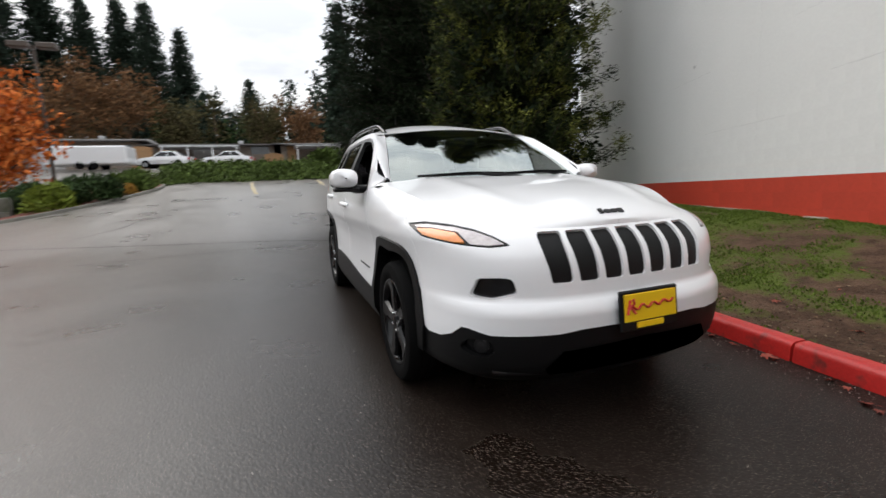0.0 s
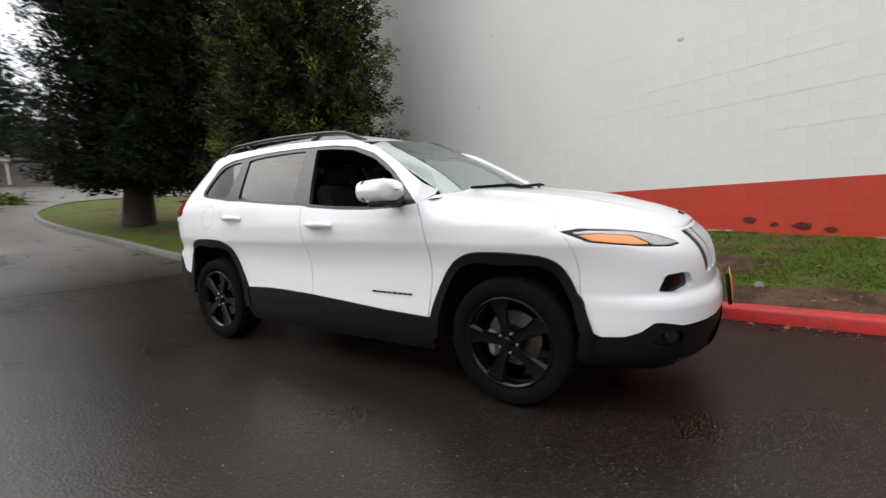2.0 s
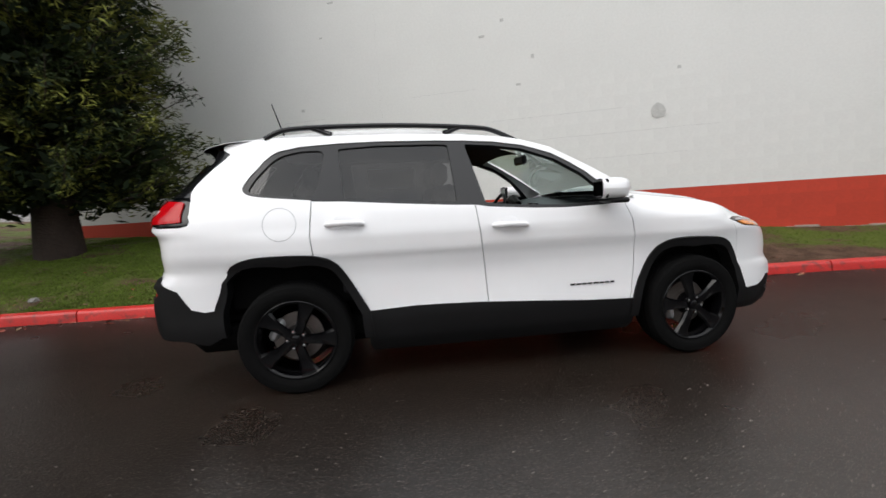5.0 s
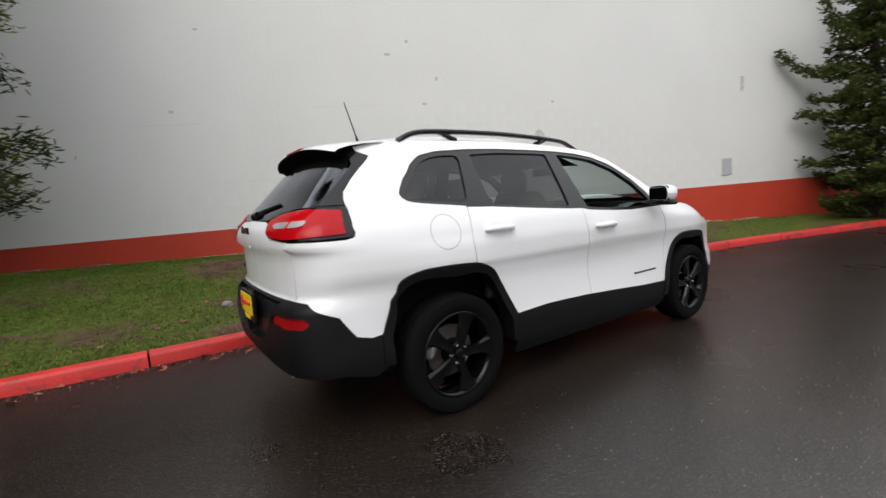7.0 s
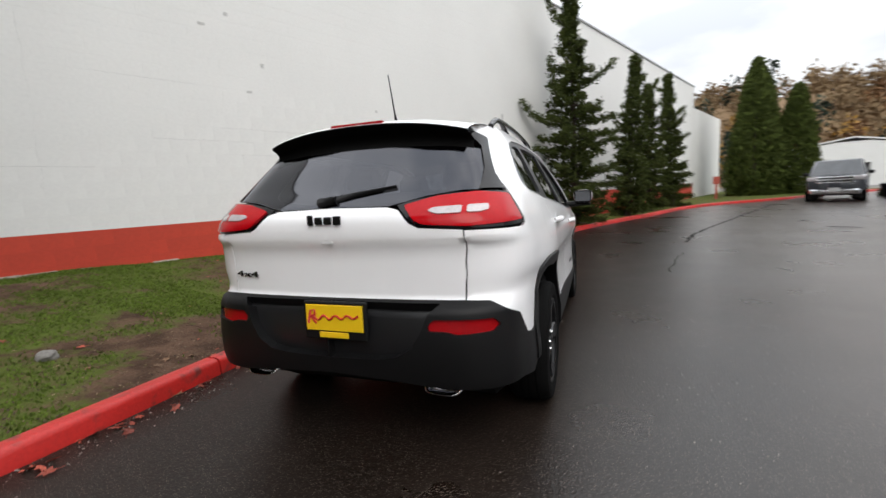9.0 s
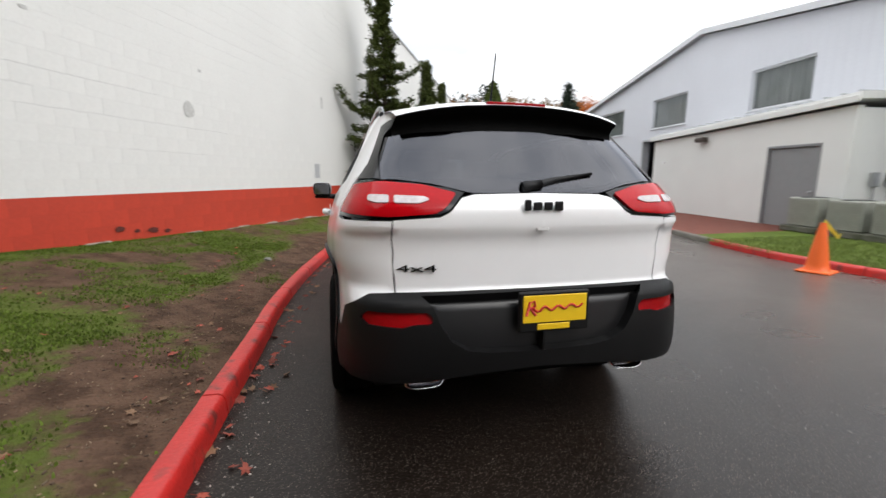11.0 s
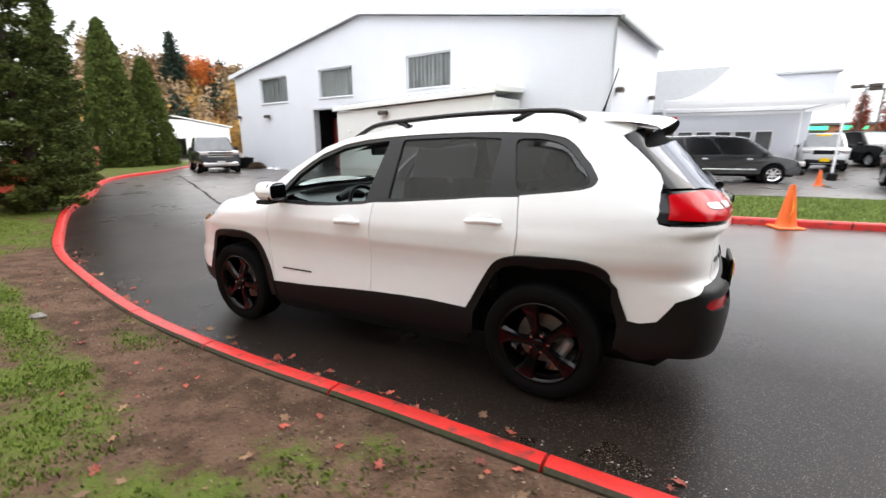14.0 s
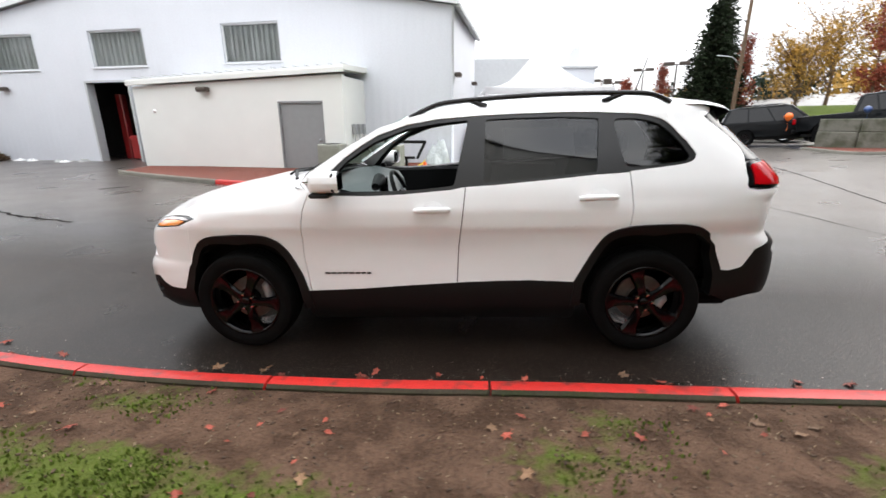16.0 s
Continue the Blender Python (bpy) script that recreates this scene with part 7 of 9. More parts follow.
def vehicle(kind, m, paint, label, length=4.7, width=1.85, height=1.75, wheel=0.36, rim=None, grille=None, group="", tag=False, category="car"):
    """A parked vehicle facing local +y: body with wheel arches, cabin, glass, lamps, mirrors and wheels."""
    L, W, H = length, width, height
    body_line, cab_line = BODY[kind]
    veh = thing({"suv": "parked_suv", "van": "minivan", "pickup": "pickup_truck", "sedan": "parked_car"}[kind], m, label, category, group)
    axles = (-0.285 * L if kind != "pickup" else -0.27 * L, 0.305 * L)
    # outline of the side, arches cut out of the lower edge
    pts = [(y * L, z * H) for y, z in body_line]
    low = pts[0][1]
    ring = pts[:]
    for ay in reversed(axles):
        R = wheel * 1.17
        for k in range(9):
            a = PI * k / 8
            ring.append((ay + R * math.cos(a), max(low, wheel * 0.98 + R * math.sin(a) - 0.0)))
    ring = [p for i, p in enumerate(ring) if i == 0 or (abs(p[0] - ring[i - 1][0]) + abs(p[1] - ring[i - 1][1])) > 1e-4]

    def half(z, t=0.0):
        return W / 2 * (1 - 0.10 * abs(z / H - 0.42) ** 1.3)

    def rows_for(line, inset):
        cy, cz = 0.0, 0.5 * H
        return [(y * (1 - inset / (L / 2)), cz + (z - cz) * (1 - inset / (H / 2))) for y, z in line]

    g = Geo()
    n = len(ring)
    layers = []
    # across the width: rolled edges at the flanks, a slight crown and bowed ends
    for u, ins in ((-1, 0.055), (-0.985, 0.018), (-0.93, 0.0), (-0.72, -0.004), (-0.36, -0.008), (0.36, -0.008), (0.72, -0.004), (0.93, 0.0), (0.985, 0.018), (1, 0.055)):
        lay = []
        for (y, z), (y0, z0) in zip(rows_for(ring, ins), ring):
            end = sstep(0.34 * L, 0.5 * L, abs(y0))
            crown = 0.028 * (1 - u * u) * sstep(0.45 * H, 0.60 * H, z0)
            lay.append((u * half(z) * (1 - 0.09 * end**1.5), y * (1 - 0.050 * end * abs(u) ** 2.6), z + crown))
        layers.append(lay)
    fs = [tuple(range(n)), tuple(range(9 * n, 10 * n))[::-1]]
    for i in range(9):
        for k in range(n):
            k2 = (k + 1) % n
            fs.append((i * n + k2, i * n + k, (i + 1) * n + k, (i + 1) * n + k2))
    g.add([p for lay in layers for p in lay], fs)
    part("body", g, paint, veh, smooth="auto")
    # cabin
    cab = [(y * L, z * H) for y, z in cab_line]
    zb, zt = cab[0][1], max(z for _, z in cab)

    def cab_half(z):
        return W / 2 * lerp(0.965, 0.79, max(0.0, (z - zb) / (zt - zb)) ** 1.15)

    g = Geo()
    n = len(cab)
    lay = [[(s * (cab_half(z) - o), y, z - d) for y, z in cab] for s, o, d in ((-1, 0, 0.03), (-1, 0.06, 0), (1, 0.06, 0), (1, 0, 0.03))]
    fs = [tuple(range(n)), tuple(range(3 * n, 4 * n))[::-1]]
    for i in range(3):
        for k in range(n - 1):
            fs.append((i * n + k + 1, i * n + k, (i + 1) * n + k, (i + 1) * n + k + 1))
    g.add([p for r in lay for p in r], fs)
    part("cabin", g, paint, veh, smooth="auto")
    # glass, a little proud of the cabin
    y_front = lambda z: cab[-1][0] + (cab[-2][0] - cab[-1][0]) * (z - cab[-1][1]) / (cab[-2][1] - cab[-1][1])
    y_back = lambda z: cab[0][0] + (cab[1][0] - cab[0][0]) * (z - cab[0][1]) / (cab[1][1] - cab[0][1])
    z0, z1 = zb + 0.05, lerp(zb, zt, 0.86)
    cuts = {"suv": (0.0, 0.30, 0.62, 1.0), "van": (0.0, 0.30, 0.62, 1.0), "pickup": (0.0, 0.45, 1.0), "sedan": (0.06, 0.50, 1.0)}[kind]
    a0, a1 = lambda z: y_back(z) + 0.12, lambda z: y_front(z) - 0.13
    for s in (-1, 1):
        for c0, c1 in zip(cuts, cuts[1:]):
            q = []
            for z in (z0, z1):
                lo, hi = lerp(a0(z), a1(z), c0) + 0.03, lerp(a0(z), a1(z), c1) - 0.03
                q.append([(s * (cab_half(z + 0.03) + 0.005), y, z) for y in (lo, hi)])
            (p0, p1), (p3, p2) = q
            g = Geo().add([p0, p1, p2, p3], [(0, 1, 2, 3)] if s > 0 else [(3, 2, 1, 0)])
            g.add([(p[0] - s * 0.012, p[1], p[2]) for p in (p0, p1, p2, p3)], [(3, 2, 1, 0)] if s > 0 else [(0, 1, 2, 3)])
            part("side_window", g, M_GLOSSBLACK, veh, "dark glass")
    for nm, yf, out in (("windscreen", y_front, 1), ("rear_window", y_back, -1)):
        za, zc = zb + 0.04, lerp(zb, zt, 0.90)
        v = [(s * (cab_half(z) - 0.10), yf(z) + out * 0.012, z + 0.012) for z, s in ((za, -1), (za, 1), (zc, 1), (zc, -1))]
        g = Geo().add(v, [(0, 1, 2, 3)] if out < 0 else [(3, 2, 1, 0)])
        part(nm, g, M_WINDOW, veh, "sky-lit glass" if out > 0 else "")
    # lamps, grille, bumpers, plates, mirrors
    yn = max(y for y, _ in ring)
    yr = min(y for y, _ in ring)
    zl = body_line[-3][1] * H if kind != "van" else 0.45 * H
    for s in (-1, 1):
        part("headlight", Geo().box((s * W * 0.36, yn - 0.14, zl - 0.05), (W * 0.17, 0.16, 0.16), 0.03), M_LENSCLEAR, veh, "clear headlight")
        part("tail_light", Geo().box((s * W * 0.405, yr + 0.08, 0.52 * H), (0.14, 0.16, 0.24), 0.03), M_LENSRED, veh, "red tail light")
        part("door_mirror", Geo().box((s * (W / 2 + 0.07), y_front(zb) - 0.32, zb + 0.10), (0.20, 0.10, 0.15), 0.04), M_BLACKPL if kind != "van" else paint, veh)
        for c in cuts[1:]:
            part("door_handle", Geo().box((s * (half(0.55 * H) + 0.012), lerp(a0(z0), a1(z0), c) - 0.55, zb - 0.09), (0.03, 0.19, 0.035), 0.01), M_CHROME if kind == "van" else paint, veh)
        if kind in ("van", "pickup"):
            part("side_strip", Geo().box((s * (half(0.4 * H) - 0.004), 0.0, 0.30 * H if kind == "van" else 0.27 * H), (0.03, L * 0.40, 0.045), 0.01), M_CHROME, veh, "chrome side strip")
    gm = grille or M_BLACKPL
    gr = part("grille", Geo().box((0, yn - 0.05, zl - 0.08), (W * 0.50, 0.10, 0.20 if kind != "pickup" else 0.34), 0.03), gm if grille and kind == "suv" else M_BLACKPL, veh, "slotted chrome grille" if grille and kind == "suv" else "dark grille")
    if grille:
        for k in range(7 if kind == "suv" else 3):
            if kind == "suv":
                part("grille_slot", Geo().box((lerp(-0.205, 0.205, k / 6) * W, yn - 0.008, zl - 0.08), (0.074, 0.03, 0.15), 0.012), M_BLACKPL, gr, "dark slot")
            else:
                part("grille_bar", Geo().box((0, yn + 0.005, zl - 0.20 + k * 0.11), (W * 0.58, 0.04, 0.055), 0.015), gm, gr)
    part("front_bumper", Geo().box((0, yn - 0.05, 0.25 * H), (W * 0.80, 0.16, 0.20), 0.05), gm if kind == "pickup" else M_BLACKPL, veh)
    if kind == "suv":
        part("bumper_strip", Geo().box((0, yn + 0.022, 0.20 * H), (W * 0.52, 0.03, 0.035), 0.01), gm if grille else M_STEEL, veh, "bright strip under the bumper")
        for s in (-1, 1):
            part("roof_rail", Geo().tube([(s * W * 0.355, -0.36 * L, 0.985 * H), (s * W * 0.36, -0.30 * L, 1.02 * H), (s * W * 0.36, -0.02 * L, 1.025 * H), (s * W * 0.355, 0.04 * L, 0.99 * H)], 0.018, 6), M_BLACKPL, veh)
    part("rear_bumper", Geo().box((0, yr + 0.04, 0.29 * H), (W * 0.84, 0.14, 0.20), 0.05), M_BLACKPL, veh)
    part("number_plate", Geo().box((0, yn + 0.05, 0.30 * H), (0.36, 0.02, 0.15), 0.004), M_YELLOWPLATE if tag else M_LABEL, veh)
    if tag:
        part("price_board", Geo().box((0.0, y_front(lerp(zb, zt, 0.82)) + 0.03, lerp(zb, zt, 0.82)), (0.55, 0.02, 0.12), 0.004), M_YELLOWPLATE, veh, "yellow dealer card")
    # wheels
    for ay in axles:
        for s in (-1, 1):
            wm = Matrix.Translation((s * (W / 2 - 0.13), ay, wheel)) @ pose(0, 0, 0, 0, 90 * s, 0)
            wh = part("wheel", Geo().lathe([(wheel * 0.62, 0.10), (wheel * 0.95, 0.115), (wheel, 0.08), (wheel, -0.08), (wheel * 0.95, -0.11), (wheel * 0.62, -0.10)], 22), M_RUBBER, veh, "black tyre", smooth="auto", m=wm)
            rg = Geo().lathe([(0.0, 0.085), (0.05, 0.09), (0.06, 0.07), (0.06, 0.045)], 12)
            rg.lathe([(wheel * 0.55, 0.075), (wheel * 0.66, 0.105), (wheel * 0.66, 0.06), (wheel * 0.58, 0.02)], 22)
            for k in range(7):
                a = 2 * PI * k / 7
                rg.box((wheel * 0.34 * math.cos(a), wheel * 0.34 * math.sin(a), 0.06), (wheel * 0.58, 0.065, 0.03), 0.01, Matrix.Rotation(a, 3, "Z"))
            part("rim", rg, rim or M_STEEL, wh, smooth="auto")
            part("hub_well", Geo().lathe([(0, 0.0), (wheel * 0.6, 0.01), (wheel * 0.6, -0.05)], 16), M_BLACKPL, wh)
            part("arch_liner", Geo().box((s * (W / 2 - 0.30), ay, wheel * 1.15), (0.40, wheel * 2.2, wheel * 1.9), 0.1), M_BLACKPL, veh)
    part("underbody", Geo().box((0, 0, 0.20 * H), (W * 0.72, L * 0.88, 0.16), 0.03), M_BLACKPL, veh)
    return veh


def stand(x, y, turn, lift=0.0, nose=0.0):
    """A place on the ground, facing the given way: 0 is +y, counter-clockwise."""
    return pose(x, y, ground_z(x, y) + lift, nose, 0, turn)


vehicle("van", stand(-15.5, 2.75, 11), mat("charcoal_van_paint", (0.035, 0.036, 0.038), 0.25, 0.3, vary=0.05, bump=0, coat=1.0), "charcoal minivan with chrome trim and bright wheels beside the tent", 4.8, 1.9, 1.62, 0.335, M_CHROME)
vehicle("suv", stand(-16.8, 8.8, -93), M_CARGREY, "grey older SUV with a chrome slotted grille in the drive", 4.75, 1.88, 1.76, 0.38, M_STEEL, M_CHROME, tag=True)
vehicle("pickup", stand(-11.6, -21.0, -25), mat("dark_pickup_paint", (0.035, 0.038, 0.045), 0.25, 0.2, vary=0.05, bump=0, coat=1.0), "dark pickup truck with a big chrome grille and bumper", 5.6, 2.0, 1.80, 0.39, M_CHROME, M_CHROME, category="truck")
vehicle("suv", stand(-19.1, 14.9, -28, 0.06, 4), M_CARBLACK, "black SUV parked nose up on the slope", 4.9, 1.95, 1.85, 0.37, M_ALLOY)
vehicle("pickup", stand(-15.9, 16.75, -58, 0.30, 5), M_CARBLACK, "black pickup raised on a ramp behind concrete blocks", 5.5, 2.0, 1.9, 0.42, M_ALLOY, category="truck")
ROW = "cars in the sales rows"
vehicle("suv", stand(-24.6, 7.3, -95), M_CARSILVER, "silver SUV with a yellow plate in the sales row", 4.5, 1.8, 1.7, 0.36, M_STEEL, group=ROW, tag=True)
for i, (kind, x, y, turn, paint, lab) in enumerate([
        ("suv", -27.5, 9.8, -70, M_CARBLACK, "black SUV in the sales row"), ("sedan", -30.5, 11.6, -75, M_CARBLUE, "blue car in the sales row"), ("suv", -33.0, 13.0, -72, M_CARRED, "red SUV in the sales row"),
        ("suv", -36.5, 14.2, -75, M_CARBLACK, "black SUV in the sales row"), ("sedan", -40.0, 15.6, -75, M_CARSILVER, "silver car in the sales row"), ("suv", -44.0, 16.6, -75, M_CARGREY, "grey SUV in the sales row"),
        ("sedan", -22.6, 15.9, -40, M_CARBLUE, "dark blue car parked on the slope"), ("suv", -25.2, 18.0, -38, M_CARSILVER, "silver SUV parked on the slope"), ("sedan", -28.6, 20.0, -38, M_CARGREY, "grey car parked on the slope"),
        ("suv", -32.0, 21.8, -38, M_CARBLACK, "black SUV parked on the slope"), ("sedan", -30.0, 6.6, -95, M_CARBLACK, "black car in the sales row"), ("suv", -34.5, 8.2, -95, M_CARWHITE, "white SUV in the sales row"),
        ("sedan", -39.5, 9.4, -95, M_CARRED, "red car in the sales row"), ("suv", -46.0, 11.0, -95, M_CARBLACK, "black SUV in the sales row"), ("sedan", -50.0, 17.8, -80, M_CARWHITE, "white car in the sales row"), ("suv", -54.0, 14.5, -90, M_CARSILVER, "silver SUV in the sales row")]):
    vehicle(kind, stand(x, y, turn, 0, 2 if y > 15 else 0), paint, lab, 4.6, 1.82, 1.72 if kind == "suv" else 1.46, 0.34, M_STEEL, group=ROW)
vehicle("sedan", stand(-10.3, 42.6, 78), M_CARWHITE, "white car parked by the houses", 4.6, 1.8, 1.45, 0.32, group="cars by the houses")
vehicle("sedan", stand(-5.2, 42.4, 82), M_CARWHITE, "white car parked by the houses", 4.5, 1.8, 1.42, 0.32, group="cars by the houses")
trailer = thing("box_trailer", stand(-15.4, 41.2, 86), "plain white box trailer by the houses", "trailer")
part("box", Geo().box((0, 0, 1.12), (2.3, 5.8, 1.5), 0.10), M_CARWHITE, trailer)
for s in (-1, 1):
    for dy in (-0.5, 0.5):
        part("wheel", Geo().lathe([(0, 0.1), (0.28, 0.1), (0.34, 0.06), (0.34, -0.06), (0.28, -0.1), (0, -0.1)], 18, pose(s * 1.05, dy, 0.34, 0, 90, 0)), M_RUBBER, trailer)
part("drawbar", Geo().tube([(0, 2.9, 0.5), (0, 4.0, 0.45)], 0.05, 6), M_STEEL, trailer)
single("balloon", Geo().lathe([(0.0, -0.19), (0.05, -0.17), (0.12, -0.10), (0.165, 0.0), (0.15, 0.09), (0.09, 0.16), (0.0, 0.18)], 16).tube([(0, 0, -0.19), (0.02, 0.0, -0.42), (0.0, 0.02, -0.62)], 0.006, 4), M_BALLOON,
       "orange balloon tied to the black SUV", "balloon", m=pose(-17.75, 14.3, 1.75), smooth=True)
single("balloon", Geo().lathe([(0.0, -0.15), (0.05, -0.13), (0.10, -0.07), (0.13, 0.0), (0.12, 0.07), (0.07, 0.13), (0.0, 0.15)], 16).tube([(0, 0, -0.15), (0.02, 0.0, -0.34), (0.0, 0.02, -0.5)], 0.006, 4), M_CARBLUE,
       "blue balloon tied to the black pickup", "balloon", m=pose(-15.2, 15.5, 1.98), smooth=True)

# concrete display blocks at the end of the bed
blocks = thing("concrete_blocks", pose(-16.3, 14.55, ground_z(-15, 15), 0, 0, 18), "row of stained concrete display blocks", "blocks")
for k in range(4):
    part("block", Geo().box((0.78 + 1.56 * k, 0.32, 0.36), (1.52, 0.62, 0.74), 0.03), M_CONCRETE, blocks)
    part("block", Geo().box((0.80 + 1.56 * k, 0.33, 0.98), (1.53, 0.60, 0.50), 0.03), M_CONCRETE, blocks)

# ---- white canopy tent ----
tent = thing("canopy_tent", pose(-20.4, 3.45, 0.10, 0, 0, 3), "white peaked canopy tent on four poles", "tent")
HW, EAVE, PEAK = 2.9, 2.72, 5.2
rows = []
for k in range(15):
    t = k / 14
    r = lerp(1, 0.015, t)
    z = EAVE + 0.30 + (PEAK - EAVE - 0.30) * t**2.1
    row = []
    for side in range(4):
        for j in range(8):
            u = -1 + 2 * j / 8
            x, y = {0: (1, u), 1: (-u, 1), 2: (-1, -u), 3: (u, -1)}[side]
            sag = 0.10 * (1 - u * u) * r
            row.append((x * HW * r * (1 - sag * 0.25), y * HW * r * (1 - sag * 0.25), z - sag * (0.4 + t)))
    row.append(row[0])
    rows.append(row)
part("roof", Geo().grid(rows), M_FABRIC, tent, smooth=True)
rows = []
for z, o in ((EAVE + 0.30, 0.0), (EAVE + 0.29, 0.03), (EAVE - 0.02, 0.04)):
    row = []
    for side in range(4):
        for j in range(8):
            u = -1 + 2 * j / 8
            x, y = {0: (1, u), 1: (-u, 1), 2: (-1, -u), 3: (u, -1)}[side]
            row.append((x * (HW + o), y * (HW + o), z - 0.04 * (1 - u * u)))
    row.append(row[0])
    rows.append(row)
part("valance", Geo().grid(rows, flip=True), M_FABRIC, tent, "white hanging edge")
for sx in (-1, 1):
    for sy in (-1, 1):
        leg = part("leg", Geo().tube([(sx * (HW - 0.05), sy * (HW - 0.05), 0), (sx * (HW - 0.05), sy * (HW - 0.05), EAVE + 0.28)], 0.04, 8), M_TENT, tent)
        part("foot_weight", Geo().box((sx * (HW - 0.05), sy * (HW - 0.05), 0.14), (0.30, 0.30, 0.28), 0.04), M_BLACKPL, leg)
for a, b in (((-1, -1), (1, -1)), ((1, -1), (1, 1)), ((1, 1), (-1, 1)), ((-1, 1), (-1, -1))):
    part("frame_bar", Geo().tube([(a[0] * (HW - 0.05), a[1] * (HW - 0.05), EAVE + 0.1), (b[0] * (HW - 0.05), b[1] * (HW - 0.05), EAVE + 0.1)], 0.03, 6), M_STEEL, tent)

# low wing with a row of windows, joined behind the workshop
wing = thing("showroom_building", pose(-24.0, 0, 0.0), "low pale showroom with a row of square windows", "building")
part("wall", Geo().box((-0.12, 1.8, 0.44), (0.25, 9.6, 0.94)), M_METALWALL, wing, "white wall under the windows")
part("wall", Geo().box((-0.12, 1.8, 2.52), (0.25, 9.6, 1.02)), M_METALWALL, wing, "white wall over the windows")
EDGES = [-3.0] + [v for k in range(6) for v in (0.25 + 0.86 * k, 0.93 + 0.86 * k)] + [6.6]
for a, b in zip(EDGES[::2], EDGES[1::2]):
    part("wall_pier", Geo().box((-0.12, (a + b) / 2, 1.46), (0.25, b - a, 1.1)), M_METALWALL, wing)
for k in range(6):
    y = 0.59 + 0.86 * k
    w = part("window", Geo().box((-0.14, y, 1.46), (0.03, 0.68, 1.1)), M_WINDOW, wing)
    part("frame", Geo().box((0.0, y, 1.99), (0.06, 0.74, 0.05)).box((0.0, y, 0.93), (0.06, 0.74, 0.05)).box((0.0, y - 0.35, 1.46), (0.06, 0.05, 1.02)).box((0.0, y + 0.35, 1.46), (0.06, 0.05, 1.02)), M_TENT, w)
part("roof", Geo().box((-6.0, 1.8, 3.12), (12.6, 9.9, 0.22), 0.02), M_TRIMGREY, wing)
part("end_wall", Geo().box((-6.0, 6.55, 1.5), (11.7, 0.2, 3.0)), M_METALWALL, wing)
part("upper_wall", Geo().box((-2.6, -1.5, 4.2), (5.0, 10.2, 1.96), 0.02), M_TRIMGREY, wing, "grey upper storey")
part("parapet", Geo().box((-4.4, 6.55, 4.05), (3.4, 2.6, 1.7), 0.02), M_METALWALL, wing)
part("parapet_cap", Geo().box((-4.4, 6.55, 4.95), (3.7, 2.9, 0.14), 0.02), M_TRIMGREY, wing)
part("sign_fin", Geo().add([(-5.0, 6.0, 4.9), (-5.0, 7.3, 4.9), (-5.0, 7.2, 6.5), (-5.0, 6.75, 6.4), (-4.75, 6.0, 4.9), (-4.75, 7.3, 4.9), (-4.75, 7.2, 6.5), (-4.75, 6.75, 6.4)],
                           [(3, 2, 1, 0), (4, 5, 6, 7), (0, 1, 5, 4), (1, 2, 6, 5), (2, 3, 7, 6), (3, 0, 4, 7)]), M_METALWALL, wing, "pale curved sign fin")

# brick shops across the far road, with green lit signs
shops = thing("brick_shops", pose(-96, 26, 0.3, 0, 0, -8), "long low orange-brick shops far across the road", "building")
wall_panels(opening_wall(46, lambda x: 3.8, [(2 + 4.4 * k, 5.2 + 4.4 * k, 0.2, 2.8) for k in range(10)], 0.3), mat("orange_brick", (0.34, 0.14, 0.07), 0.8, vary=0.2), shops, "orange brick wall", m=pose(0, -23, 0, 0, 0, 90) @ Matrix.Scale(-1, 4, (0, 1, 0)))
part("roof", Geo().box((-5, 0, 3.95), (11, 47, 0.4), 0.05), M_ROOF, shops)
for k in range(10):
    part("shop_window", Geo().box((-0.15, -23 + 3.6 + 4.4 * k, 1.5), (0.05, 3.2, 2.6)), M_WINDOW, shops)
for k in range(2):
    part("lit_sign", Geo().box((0.2, -6.0 + 5.0 * k, 3.3), (0.2, 3.0, 0.6), 0.05), glow("green_lit_sign", (0.05, 0.8, 0.35), 1.2), shops, "green lit shop sign")

